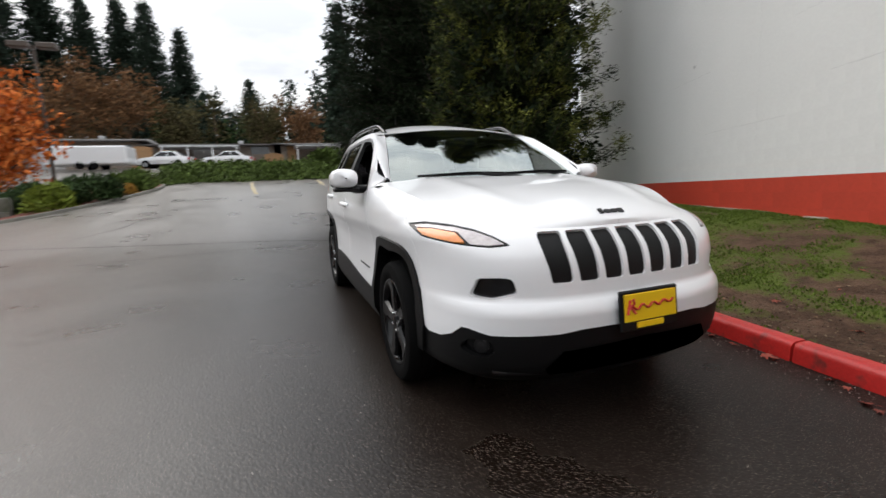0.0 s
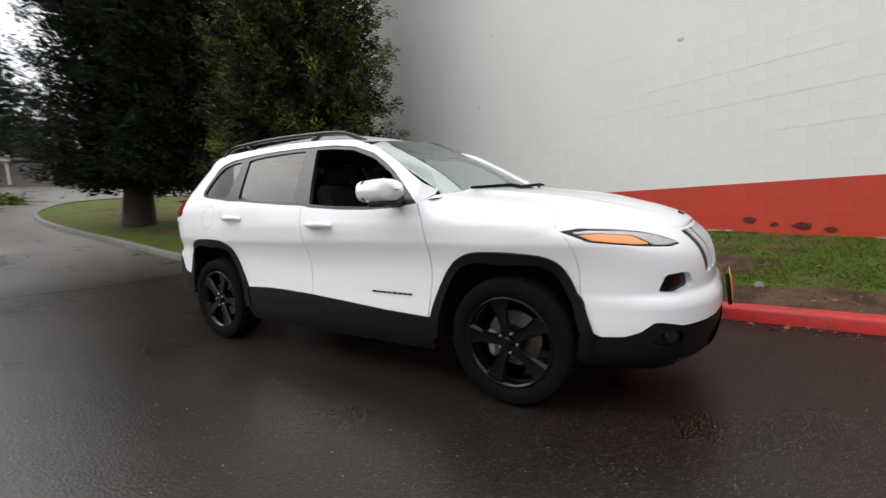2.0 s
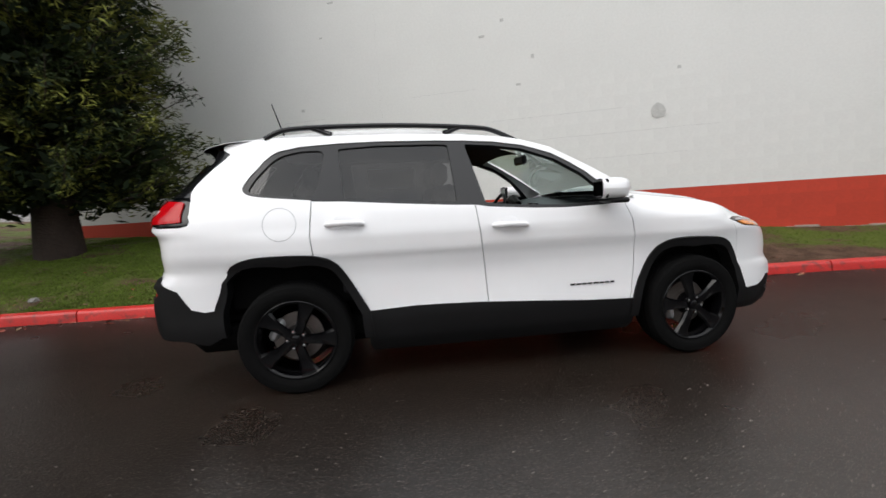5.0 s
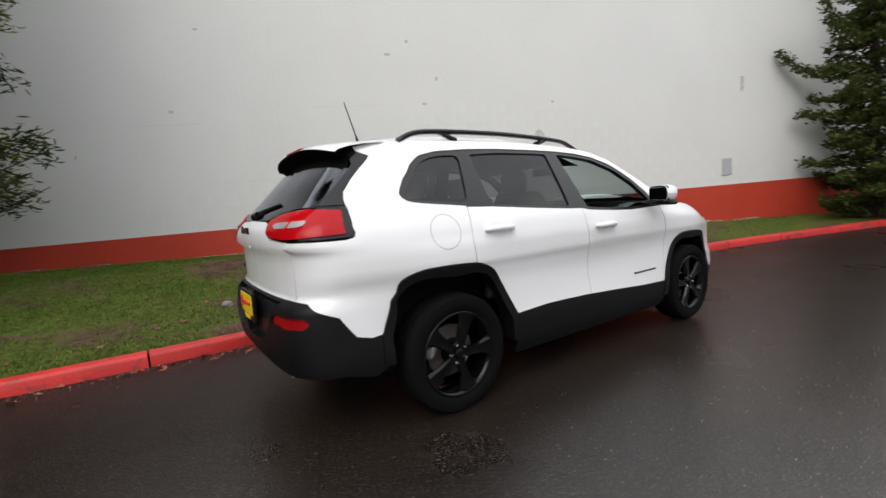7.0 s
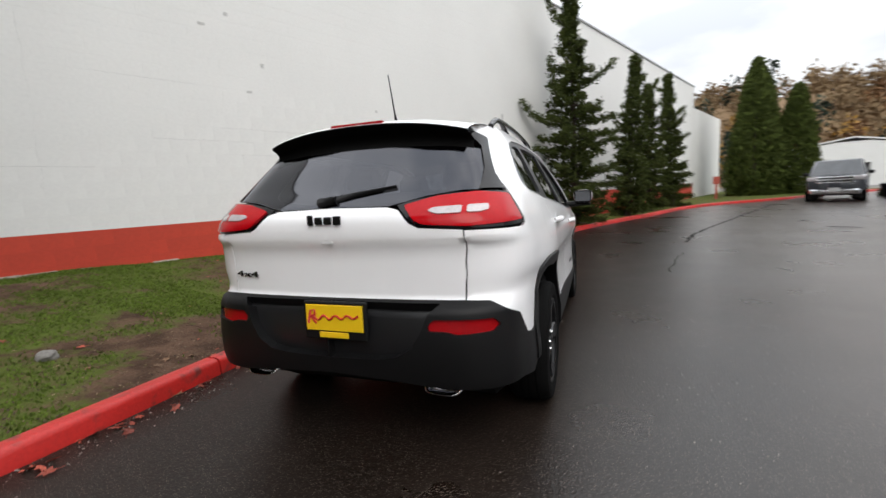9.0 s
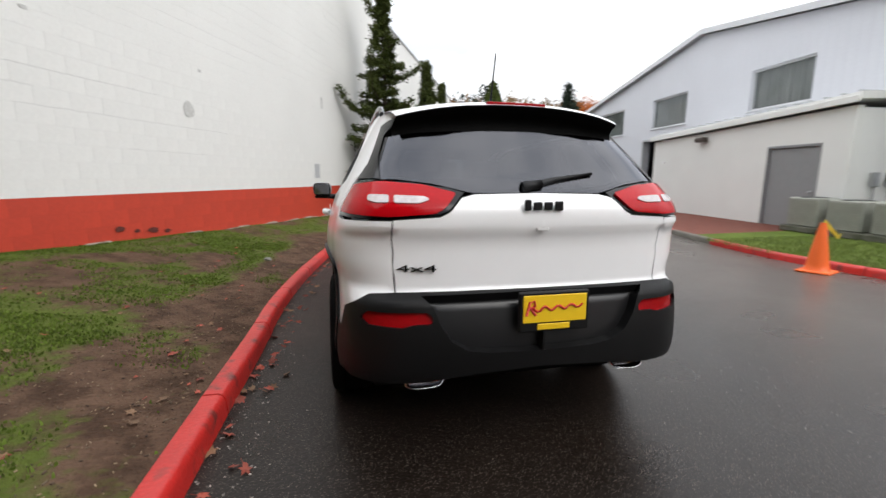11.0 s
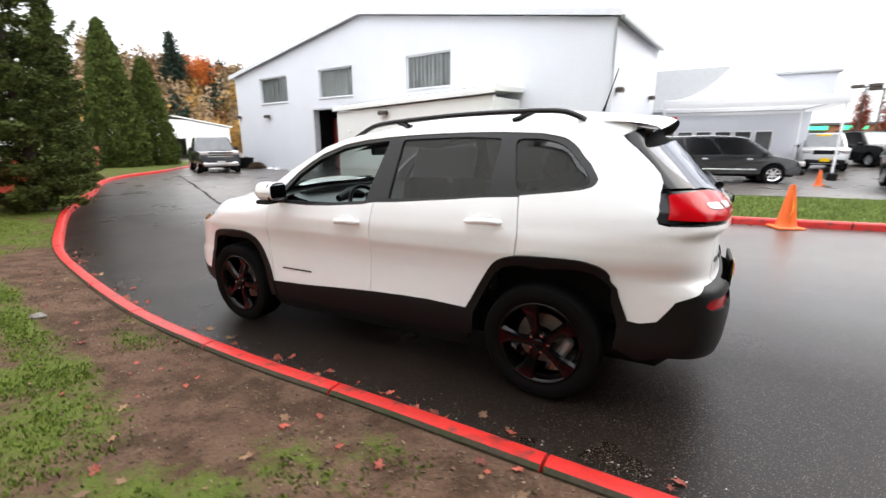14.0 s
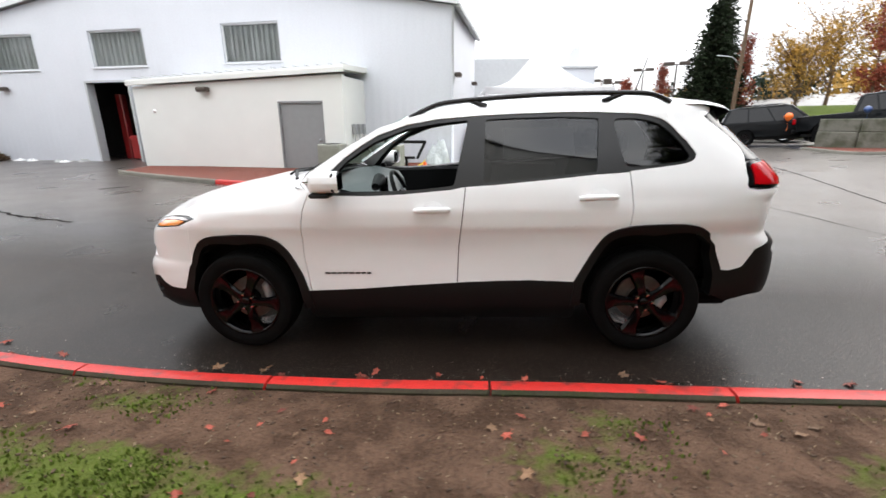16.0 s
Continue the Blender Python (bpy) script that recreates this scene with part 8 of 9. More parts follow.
# ---- houses up the slope behind the bank ----
def house(x, y, w, d, wall_h, roof_h, label, carport=True):
    z = ground_z(x, y)
    h = thing("house", pose(x, y, z), label, "house", "houses up the slope")
    wall_panels(opening_wall(w, lambda q: wall_h, [(0.5, 2.3, 0.9, 1.9), (w * 0.45, w * 0.45 + 2.6, -0.3, 1.95), (w - 1.5, w - 0.6, -0.3, 1.95)], 0.2), M_HOUSE, h, "taupe siding", m=pose(w / 2, -d / 2, 0, 0, 0, 180))
    for s in (-1, 1):
        part("side_wall", Geo().box((s * (w / 2 - 0.1), 0.1, wall_h / 2 - 0.2), (0.2, d - 0.3, wall_h + 0.4)), M_HOUSE, h)
    part("back_wall", Geo().box((0, d / 2 - 0.1, wall_h / 2 - 0.2), (w - 0.5, 0.2, wall_h + 0.4)), M_HOUSE, h)
    part("window", Geo().box((w / 2 - 1.4, -d / 2 + 0.12, 1.4), (1.8, 0.04, 1.0)), M_WINDOW, h)
    part("garage_door", Geo().box((w / 2 - w * 0.45 - 1.3, -d / 2 + 0.12, 0.85), (2.6, 0.05, 2.2)), M_CURTAIN, h, "pale grey garage door")
    part("door", Geo().box((-w / 2 + 1.05, -d / 2 + 0.12, 0.85), (0.9, 0.05, 2.2)), M_CEDARWOOD, h)
    o = 0.9
    X, Y = w / 2 + o, d / 2 + o
    g = Geo().add([(-X, -Y, wall_h), (X, -Y, wall_h), (X, Y, wall_h), (-X, Y, wall_h), (-X + 0.6, 0, wall_h + roof_h), (X - 0.6, 0, wall_h + roof_h),
                   (-X, -Y, wall_h + 0.12), (X, -Y, wall_h + 0.12), (X, Y, wall_h + 0.12), (-X, Y, wall_h + 0.12)],
                  [(3, 2, 1, 0), (0, 1, 7, 6), (1, 2, 8, 7), (2, 3, 9, 8), (3, 0, 6, 9), (6, 7, 5, 4), (8, 9, 4, 5), (7, 8, 5), (9, 6, 4)])
    part("roof", g, M_ROOF, h, "grey shingle roof")
    part("chimney", Geo().box((w * 0.2, 0.4, wall_h + roof_h), (0.5, 0.5, 0.7), 0.02), M_STEEL, h)
    if carport:
        cp = part("carport", Geo().box((-1.0, -d / 2 - 1.9, wall_h - 0.35), (w * 0.6, 2.6, 0.14), 0.02), M_TRIMGREY, h, "grey carport roof")
        for k in range(4):
            part("carport_post", Geo().box((lerp(-1.0 - w * 0.28, -1.0 + w * 0.28, k / 3), -d / 2 - 3.05, wall_h / 2 - 0.4), (0.1, 0.1, wall_h)), M_TENT, cp)
    return h


house(-19.6, 49.5, 13.0, 7.0, 2.15, 0.75, "low taupe house with a grey shingle roof", False)
house(-6.6, 50.0, 11.2, 7.0, 1.75, 0.65, "low taupe house with a carport and grey roof")
house(5.4, 50.0, 11.4, 7.0, 1.75, 0.70, "low taupe house with a carport and grey roof")
house(18.5, 51.0, 12.0, 7.0, 1.9, 0.7, "low taupe house with a grey shingle roof", False)
house(-36.0, 50.0, 13.0, 7.0, 2.2, 0.8, "low taupe house with a grey shingle roof")
for x0, y0, n_, top in ((-13.4, 44.3, 12, 1.9), (-1.9, 44.6, 12, 1.15), (3.2, 44.6, 8, 1.2)):
    fence = thing("board_fence", pose(x0, y0, ground_z(x0, y0)), "upright cedar board fence by the houses", "fence", "fences by the houses")
    for k in range(n_):
        part("board", Geo().box((0.15 * k, 0, top / 2), (0.14, 0.03, top + 0.08 * math.sin(PI * k / (n_ - 1)) * 3), 0.006), M_CEDARWOOD, fence)
    for z in (0.4, top - 0.4):
        part("rail", Geo().box((0.075 * n_, 0.05, z), (0.15 * n_, 0.06, 0.09)), M_CEDARWOOD, fence)

# ---- lamp posts ----
def lamp_post(x, y, h, heads, label, group="lamp posts in the lot", turn=0):
    lp = thing("lamp_post", pose(x, y, ground_z(x, y), 0, 0, turn), label, "lamp post", group)
    part("base", Geo().lathe([(0, 0.7), (0.26, 0.7), (0.28, 0.0), (0.28, -0.2)], 16), M_CONCRETE, lp)
    part("pole", Geo().tube([(0, 0, 0.6), (0, 0, h)], [0.085, 0.06], 10), M_LAMPHEAD, lp)
    for k in range(heads):
        a = 2 * PI * k / heads
        c = (0.55 * math.cos(a), 0.55 * math.sin(a), h)
        arm = part("arm", Geo().tube([(0, 0, h - 0.1), (c[0] * 0.6, c[1] * 0.6, h)], 0.03, 6), M_LAMPHEAD, lp)
        part("lamp_head", Geo().box(c, (0.8, 0.46, 0.26), 0.03, Matrix.Rotation(a, 3, "Z")), M_LAMPHEAD, arm)


lamp_post(-45, 14.4, 5.1, 2, "tall lamp post with two box heads", turn=60)
lamp_post(-45, 17.3, 6.2, 2, "tall lamp post with two box heads", turn=70)
lamp_post(-45.5, 13.4, 5.4, 2, "tall lamp post with two box heads", turn=60)
lamp_post(-34, 15.9, 5.5, 2, "tall lamp post with two box heads", turn=70)
lamp_post(-11.75, 24.0, 7.9, 2, "tall dark lamp post with box heads by the bed", turn=0)
for x, y, h, leanx in ((-31.5, 19.3, 11.0, 0.3), (-27.0, 26.5, 10.5, 0.8)):
    pole = thing("utility_pole", pose(x, y, ground_z(x, y)), "weathered wooden utility pole", "pole", "utility poles")
    part("shaft", Geo().tube([(0, 0, -0.3), (leanx * 0.1, 0, h)], [0.16, 0.11], 10), M_BROWNWOOD, pole)
    part("crossarm", Geo().box((0, 0, h - 0.7), (0.1, 2.2, 0.11), 0.01), M_BROWNWOOD, pole)
    part("lamp_arm", Geo().tube([(0, 0, 4.9), (0.5, -0.9, 5.4), (0.6, -2.0, 5.5)], 0.035, 6), M_STEEL, pole)

# ---- trees round the sales lot ----
conifer("spruce_tree", -34, 18.6, 0.5, 9.5, 2.6, M_DARKCEDAR, "dense dark spruce at the edge of the lot", 0.24, 0.10, 40, 9, 0.42, 4, 0.3, 0.7, 81, "trees round the lot")
conifer("spruce_tree", -37, 20.4, 0.5, 11.5, 2.6, M_DARKCEDAR, "dense dark spruce at the edge of the lot", 0.24, 0.10, 40, 9, 0.42, 4, 0.3, 0.7, 82, "trees round the lot")


def russet(x, y, h, w, seed, foliage=None, label="narrow upright tree with russet leaves"):
    r = np.random.default_rng(seed)
    tree = thing("columnar_tree", pose(x, y, ground_z(x, y)), label, "tree", "trees round the lot")
    part("trunk", Geo().tube(*tapered((0, 0), h * 0.95, 0.09, seed=seed), 7), M_BROWNWOOD, tree, smooth=True)
    c = []
    lim = Geo()
    for k in range(30):
        t = r.uniform(0.22, 0.97)
        a = r.uniform(0, 2 * PI)
        R = w * math.sin(PI * min(1, (t - 0.15) / 0.85) ** 0.8) ** 0.7 * r.uniform(0.5, 1)
        lim.tube([(0, 0, h * t * 0.85), (R * math.cos(a), R * math.sin(a), h * t)], [0.02, 0.006], 4, caps=False)
        for j in range(14):
            q = r.uniform(0.3, 1.1)
            c.append((R * q * math.cos(a) + r.normal(0, 0.1), R * q * math.sin(a) + r.normal(0, 0.1), h * t * lerp(0.85, 1, q) + r.normal(0, 0.18)))
    part("branchwork", lim, M_BROWNWOOD, tree)
    part("crown", sprays(c, 0.16, 9, 0.16, None, 0.55, seed=seed), foliage or M_RUSSET, tree)


russet(-34.2, 21.2, 7.6, 0.95, 201)
russet(-24.4, 22.9, 9.0, 1.05, 206)
russet(-23.0, 23.6, 9.5, 1.1, 207)
russet(-45, 15.6, 5.4, 0.6, 202)
russet(-45, 19.3, 6.9, 0.8, 203)
russet(-52, 15.0, 5.4, 0.7, 204)
russet(-34, 12.2, 4.6, 0.35, 205)
for i, (x, y, h, w, fol) in enumerate([(-33, 24.6, 8.2, 2.6, M_YELLOW), (-29, 27.5, 8.5, 2.6, M_YELLOW), (-36, 29, 9.5, 2.8, M_YELLOW), (-26, 31, 9.0, 2.6, M_ORANGE), (-21.5, 30.5, 8.5, 2.4, M_ORANGE)]):
    broadleaf("autumn_tree", x, y, ground_z(x, y), h, w, fol, "spreading tree with %s autumn leaves" % ("yellow" if fol is M_YELLOW else "orange"), 210 + i, 620, 0.16, 9, "trees round the lot", 0.17, 0.45, 0.7)
bank2 = []
for t in np.linspace(0, 1, 24):
    x = lerp(-48, -21, t)
    y0 = lerp(23.5, 20.3, t)
    bank2.append([(x, y0 + 6 * k / 6, ground_z(x, y0 + k) + 0.02 + 1.1 * math.sin(PI * k / 6 * 0.6)) for k in range(7)])
single("grass_bank", Geo().grid(bank2), M_LAWN, "green bank under the autumn trees", "bank", kind="structure", smooth=True)


# ---- wooded hill, shed and distance ----
def hill_z(x, y):
    t = sstep(-58, -118, y)
    return 19.0 * t * sstep(8, -30, x) + 0.6 * noise.noise(Vector((x * 0.05, y * 0.05, 0))) * t


rows = [[(x, y, hill_z(x, y) - 0.25) for x in np.linspace(-150, 30, 46)] for y in np.linspace(-60, -150, 24)]
single("hillside", Geo().grid(rows), mat("leaf_litter", (0.21, 0.135, 0.07), 0.9, vary=0.4, scale=0.3, fine=3, bump=0.6), "brown leaf-strewn wooded hillside", "hill", kind="structure", smooth=True)
r_ = np.random.default_rng(17)
spots = []
for i in range(380):
    x, y = r_.uniform(-120, 5), r_.uniform(-128, -64)
    mi = int(r_.choice([0, 1, 1, 1, 1, 1, 1, 2, 2, 2, 3], 1)[0])
    if mi == 2 and y < -92:
        mi = 1
    spots.append((x, y, hill_z(x, y) - 0.4, r_.uniform(2.5, 5.5) if mi else r_.uniform(4, 8), r_.uniform(1.8, 3.4), mi))
woods("hill_woods", spots, [M_FIR, M_HILLTAN, M_HILLGOLD, M_BROWNLEAF], "autumn woods on the hill, tan, gold and some fir", 18, 0.85, 8, 17)
# taller trees that stand out against the sky on the hill
broadleaf("autumn_tree", -56.0, -90.0, hill_z(-56, -90) - 0.3, 10.0, 3.2, M_ORANGE, "tall tree with orange autumn leaves on the hill", 231, 620, 0.26, 9, "", 0.2, 0.45, 0.9)
for x, y, h, w in ((-51.2, -92.0, 12.0, 3.0), (-64.0, -88.0, 7.5, 2.4), (-66.5, -86.0, 6.5, 2.2)):
    fir(x, y, hill_z(x, y) - 0.3, h, w, int(-x), group="firs on the hill", label="dark fir on the wooded hill")
for x, y, h, w in ((-38.5, -62.0, 4.6, 2.6), (-42.0, -60.0, 4.2, 2.4), (-35.6, -60.5, 3.8, 2.2)):
    broadleaf("autumn_bush", x, y, hill_z(x, y) - 0.2, h, w, M_HILLGOLD, "golden autumn bush at the foot of the hill", int(240 - x), 420, 0.22, 9, "bushes at the hill's foot", 0.1, 0.2, 0.8, "bush")
# woods beyond the sales lot
spots = []
for i in range(70):
    a = r_.uniform(0, 1)
    x, y = lerp(-130, -40, a) + r_.normal(0, 4), lerp(38, 60, a) + r_.uniform(-5, 25)
    mi = int(r_.choice([0, 0, 1, 2, 3], 1)[0])
    spots.append((x, y, ground_z(x, y) - 0.4, r_.uniform(3, 5.5), r_.uniform(2.0, 3.4), mi))
woods("lot_woods", spots, [M_FIR, M_HILLTAN, M_HILLGOLD, M_YELLOW], "low mixed autumn trees far beyond the lot", 19, 0.9, 5, 20)

shed = thing("white_shed", pose(-21.3, -42.0, 0.0, 0, 0, -8), "low white shed with a dark open doorway", "shed")
part("front_wall", opening_wall(11.0, lambda x: 3.9 - 0.16 * abs(x - 5.5), [(4.2, 6.6, -0.3, 1.95)], 0.2), M_STUCCO, shed, m=pose(5.5, 0, 0, 0, 0, 180))
part("side_wall", Geo().box((5.4, -4.1, 1.4), (0.2, 7.9, 3.2)), M_STUCCO, shed)
part("side_wall", Geo().box((-5.4, -4.1, 1.4), (0.2, 7.9, 3.2)), M_STUCCO, shed)
part("back_wall", Geo().box((0, -8.0, 1.4), (10.6, 0.2, 3.4)), M_STUCCO, shed)
for s in (-1, 1):
    part("roof", Geo().add([(0, 0.3, 4.0), (s * 5.8, 0.3, 3.07), (s * 5.8, -8.4, 3.07), (0, -8.4, 4.0), (0, 0.3, 4.12), (s * 5.8, 0.3, 3.19), (s * 5.8, -8.4, 3.19), (0, -8.4, 4.12)],
                           [(3, 2, 1, 0), (4, 5, 6, 7), (0, 1, 5, 4), (1, 2, 6, 5), (2, 3, 7, 6)] if s > 0 else [(0, 1, 2, 3), (7, 6, 5, 4), (4, 5, 1, 0), (5, 6, 2, 1), (6, 7, 3, 2)]), M_STUCCO, shed, "pale roof")
part("door_leaf", Geo().box((1.6, -1.2, 0.9), (0.08, 2.2, 2.1)), M_DARK, shed)

# ---- small things across the drive ----
def cone(x, y, lift=0.0, lab="orange traffic cone beside the red kerb", s=1.0):
    c = thing("traffic_cone", pose(x, y, ground_z(x, y) + lift, 0, 0, 20) @ Matrix.Scale(s, 4), lab, "cone", "traffic cones")
    part("base", Geo().box((0, 0, 0.018), (0.40, 0.40, 0.036), 0.012), M_CONE, c)
    part("body", Geo().lathe([(0.165, 0.034), (0.15, 0.05), (0.135, 0.12), (0.09, 0.40), (0.055, 0.62), (0.035, 0.72), (0.028, 0.72), (0.02, 0.70)], 22), M_CONE, c, smooth="auto")


cone(-5.80, 3.45)
cone(-5.83, -0.84)
cone(-16.6, 5.9, 0, "small orange traffic cone near the tent", 0.75)
cone(-24.5, 6.2, 0, "small orange traffic cone near the tent", 0.9)
g = Geo()
path = [(-5.83, -0.84, 0.74), (-6.6, -1.2, 0.5), (-7.4, -1.7, 0.36), (-8.3, -2.3, 0.26), (-9.1, -2.8, 0.24)]
rows = []
for i, p in enumerate(path):
    t = 0.9 * math.sin(i * 1.3)
    rows.append([(p[0] + 0.01 * math.sin(t), p[1], p[2] - 0.04 * math.cos(t)), (p[0] - 0.01 * math.sin(t) + 0.01, p[1] + 0.02, p[2] + 0.04 * math.cos(t))])
g.grid(rows)
g.grid([[(-5.83, 3.45, 0.80), (-5.78, 3.43, 0.82)], [(-5.72, 3.47, 0.66), (-5.68, 3.46, 0.67)], [(-5.70, 3.5, 0.45), (-5.66, 3.48, 0.46)], [(-5.66, 3.46, 0.33), (-5.63, 3.45, 0.32)]])
single("caution_tape", g, M_TAPE, "loose yellow caution tape tied from a cone", "tape")

# condensers by the annex corner
for k, (s, w, h) in enumerate(((3.45, 0.78, 0.70), (2.45, 0.78, 0.68), (1.5, 0.74, 0.68))):
    ac = thing("air_conditioner", SHOP_M @ Matrix.Translation((s, 2.45, 0.10)), "grey-beige outdoor air conditioner unit on a slab", "air conditioner", "air conditioners by the annex")
    part("slab", Geo().box((0, 0, 0.04), (w + 0.2, 0.75, 0.14), 0.02), M_CONCRETE, ac)
    part("casing", Geo().box((0, 0, 0.11 + h / 2), (w, 0.60, h), 0.03), M_ACGREY, ac)
    for j in range(9):
        part("louvre", Geo().box((0.0, 0.307, 0.25 + j * h * 0.085), (w * 0.86, 0.012, 0.03)), M_ACGREY, ac)
    part("fan_guard", Geo().lathe([(0.05, h + 0.13), (0.28, h + 0.12), (0.29, h + 0.105)], 20), M_BLACKPL, ac)
fr = thing("steel_frame", SHOP_M @ Matrix.Translation((1.15, 1.35, 0.16)) @ Matrix.Scale(0.76, 4), "black bent steel frame leaning by the air conditioners", "frame")
part("top_rail", Geo().box((0.25, 0, 1.02), (1.9, 0.10, 0.13), 0.02), M_BLACKPL, fr)
part("bottom_rail", Geo().box((0.55, 0, 0.34), (1.5, 0.10, 0.11), 0.02), M_BLACKPL, fr)
part("end_bar", Geo().box((-0.48, 0, 0.67), (0.12, 0.10, 0.85), 0.02, Matrix.Rotation(radians(-27), 3, "Y")), M_BLACKPL, fr)
part("leg", Geo().box((0.2, 0, 0.14), (0.1, 0.1, 0.34), 0.01), M_BLACKPL, fr)
part("leg", Geo().box((1.1, 0, 0.14), (0.1, 0.1, 0.34), 0.01), M_BLACKPL, fr)
part("jack", Geo().box((0.72, 0.02, 0.42), (0.28, 0.24, 0.34), 0.03), M_BLACKPL, fr)


def crumple(name, x, y, z, sx, sy, sz, material, label, category, seed, turn=0):
    rows = []
    for i in range(15):
        row = []
        for k in range(15):
            u, v = -1 + 2 * i / 14, -1 + 2 * k / 14
            h = max(0.0, (1 - u * u) * (1 - v * v)) ** 0.45
            n = noise.noise(Vector((u * 2.2 + seed, v * 2.2, seed))) + 0.6 * noise.noise(Vector((u * 5 + seed, v * 5, 2 * seed)))
            row.append((u * sx * (1 + 0.15 * n), v * sy * (1 + 0.15 * n), sz * h * (0.8 + 0.55 * n)))
        rows.append(row)
    return single(name, Geo().grid(rows), material, label, category, m=pose(x, y, z, 0, 0, turn), smooth=True)


crumple("tarp", -12.1, -1.05, 0.10, 0.55, 0.42, 0.72, mat("clear_plastic_sheet", (0.42, 0.45, 0.45), 0.3, vary=0.3, scale=4, fine=14, bump=0.6), "crumpled translucent plastic sheet against the workshop", "tarp", 4.2)
single("blue_crate", Geo().box((0, 0, 0.22), (0.55, 0.45, 0.44), 0.03).box((0, 0, 0.42), (0.58, 0.48, 0.05), 0.01), M_CARBLUE, "blue plastic crate beside the workshop wall", "crate", m=pose(-14.7, 0.2, 0.05, 0, 0, 12))
single("wood_plank", Geo().box((0, 0, 0.05), (1.9, 0.14, 0.05), 0.006), M_BROWNWOOD, "weathered plank lying by the workshop", "plank", m=pose(-13.6, 0.15, 0.03, 0, 0, 160))
crumple("soil_heap", -11.9, -2.2, 0.09, 0.5, 1.6, 0.10, M_MULCH, "strip of bare soil along the workshop foot", "soil", 7.7)
for i, (s, h, m_) in enumerate(((21.3, 0.55, M_SHRUB), (22.3, 0.65, M_SHRUB), (20.2, 0.3, M_BROWNWOOD))):
    p = SHOP_M @ Vector((s, 0.55, 0))
    shrub(p.x, p.y, 0.03, 0.45, h, m_, "scrubby low shrub at the foot of the workshop", 300 + i, "shrubs at the workshop")
tub = thing("planter_tub", SHOP_M @ Matrix.Translation((20.9, 0.9, 0.03)), "dark plastic tub standing at the workshop foot", "tub")
part("tub_body", Geo().lathe([(0.0, 0.02), (0.40, 0.02), (0.52, 0.55), (0.56, 0.62), (0.52, 0.62), (0.46, 0.5), (0, 0.48)], 20), M_BLACKPL, tub, smooth="auto")
for i in range(7):
    a = np.random.default_rng(400 + i)
    s, o = a.uniform(15.5, 19.5), a.uniform(0.25, 0.8)
    p = SHOP_M @ Vector((s, o, 0.03))
    crumple("litter_scrap", p.x, p.y, 0.035, a.uniform(0.12, 0.22), a.uniform(0.1, 0.18), a.uniform(0.05, 0.12), M_TENT if i % 2 else M_LABEL, "crumpled white scrap on the ground by the workshop", "litter", 5 + i)
post = thing("sign_post", pose(-7.5, -24.3, 0.12), "weathered red sign board on a short post", "sign")
part("post", Geo().box((0, 0, 0.55), (0.10, 0.10, 1.1), 0.01), M_SIGNRED, post)
part("board", Geo().box((0, 0.06, 1.05), (0.34, 0.03, 0.42), 0.01), M_SIGNRED, post)

# ---- seams, cracks and paint on the drive ----
def strip(name, pts, w, material, label, lift=0.004, category="crack", wob=0.02, seed=1):
    r = np.random.default_rng(seed)
    line = smooth_line([(x, y, 0) for x, y in pts], 0.22)
    rows = []
    for i, p in enumerate(line):
        d = (line[min(i + 1, len(line) - 1)] - line[max(i - 1, 0)]).normalized()
        n = Vector((-d.y, d.x, 0))
        c = p + n * r.normal(0, wob)
        hw = w / 2 * r.uniform(0.55, 1.4)
        rows.append([(c.x + n.x * s * hw, c.y + n.y * s * hw, ground_z(c.x + n.x * s * hw, c.y + n.y * s * hw) + lift) for s in (1, -1)])
    return single(name, Geo().grid(rows, flip=True), material, label, category, kind="structure")


strip("tar_seam", [(-8.6, -19.2), (-6.7, -15.0), (-4.9, -11.2), (-3.95, -9.2), (-3.4, -7.9), (-2.9, -6.4)], 0.065, M_CRACK, "black tar seam wandering along the drive", seed=3)
strip("tar_seam", [(-2.65, -5.0), (-2.42, -4.2), (-2.25, -3.5), (-2.17, -3.1)], 0.018, M_CRACK, "black tar seam wandering along the drive", seed=4)
strip("tar_seam", [(-6.4, -9.0), (-6.9, -8.6)], 0.12, M_CRACK, "short black tar patch on the drive", seed=5)
strip("crack", [(-5.8, 8.4), (-5.2, 9.4), (-5.0, 10.6), (-4.4, 11.4)], 0.02, M_CRACK, "thin crack in the old asphalt", seed=6)
strip("crack", [(-4.6, 5.0), (-3.4, 5.2), (-2.0, 5.35), (-1.2, 5.2)], 0.015, M_CRACK, "thin crack in the old asphalt", seed=7)
strip("joint", [(-9.0, 8.4), (-5.0, 7.2), (-1.5, 6.25), (-0.4, 5.7), (1.4, 5.5)], 0.032, M_CRACK, "dark worn joint where the old lot begins", seed=8, wob=0.006)
strip("parking_line", [(-2.15, 16.1), (-2.35, 18.4), (-2.5, 21.2)], 0.14, M_WHITELINE, "worn yellow parking line", category="line", wob=0.004, seed=9)
strip("parking_line", [(0.9, 18.6), (0.85, 21.4)], 0.14, M_WHITELINE, "worn yellow parking line", category="line", wob=0.004, seed=10)
strip("edge_line", [(-6.2, 21.9), (-2.0, 21.9), (2.4, 21.9)], 0.12, M_KERB, "pale concrete edge at the foot of the bank", category="line", wob=0.01, seed=11)


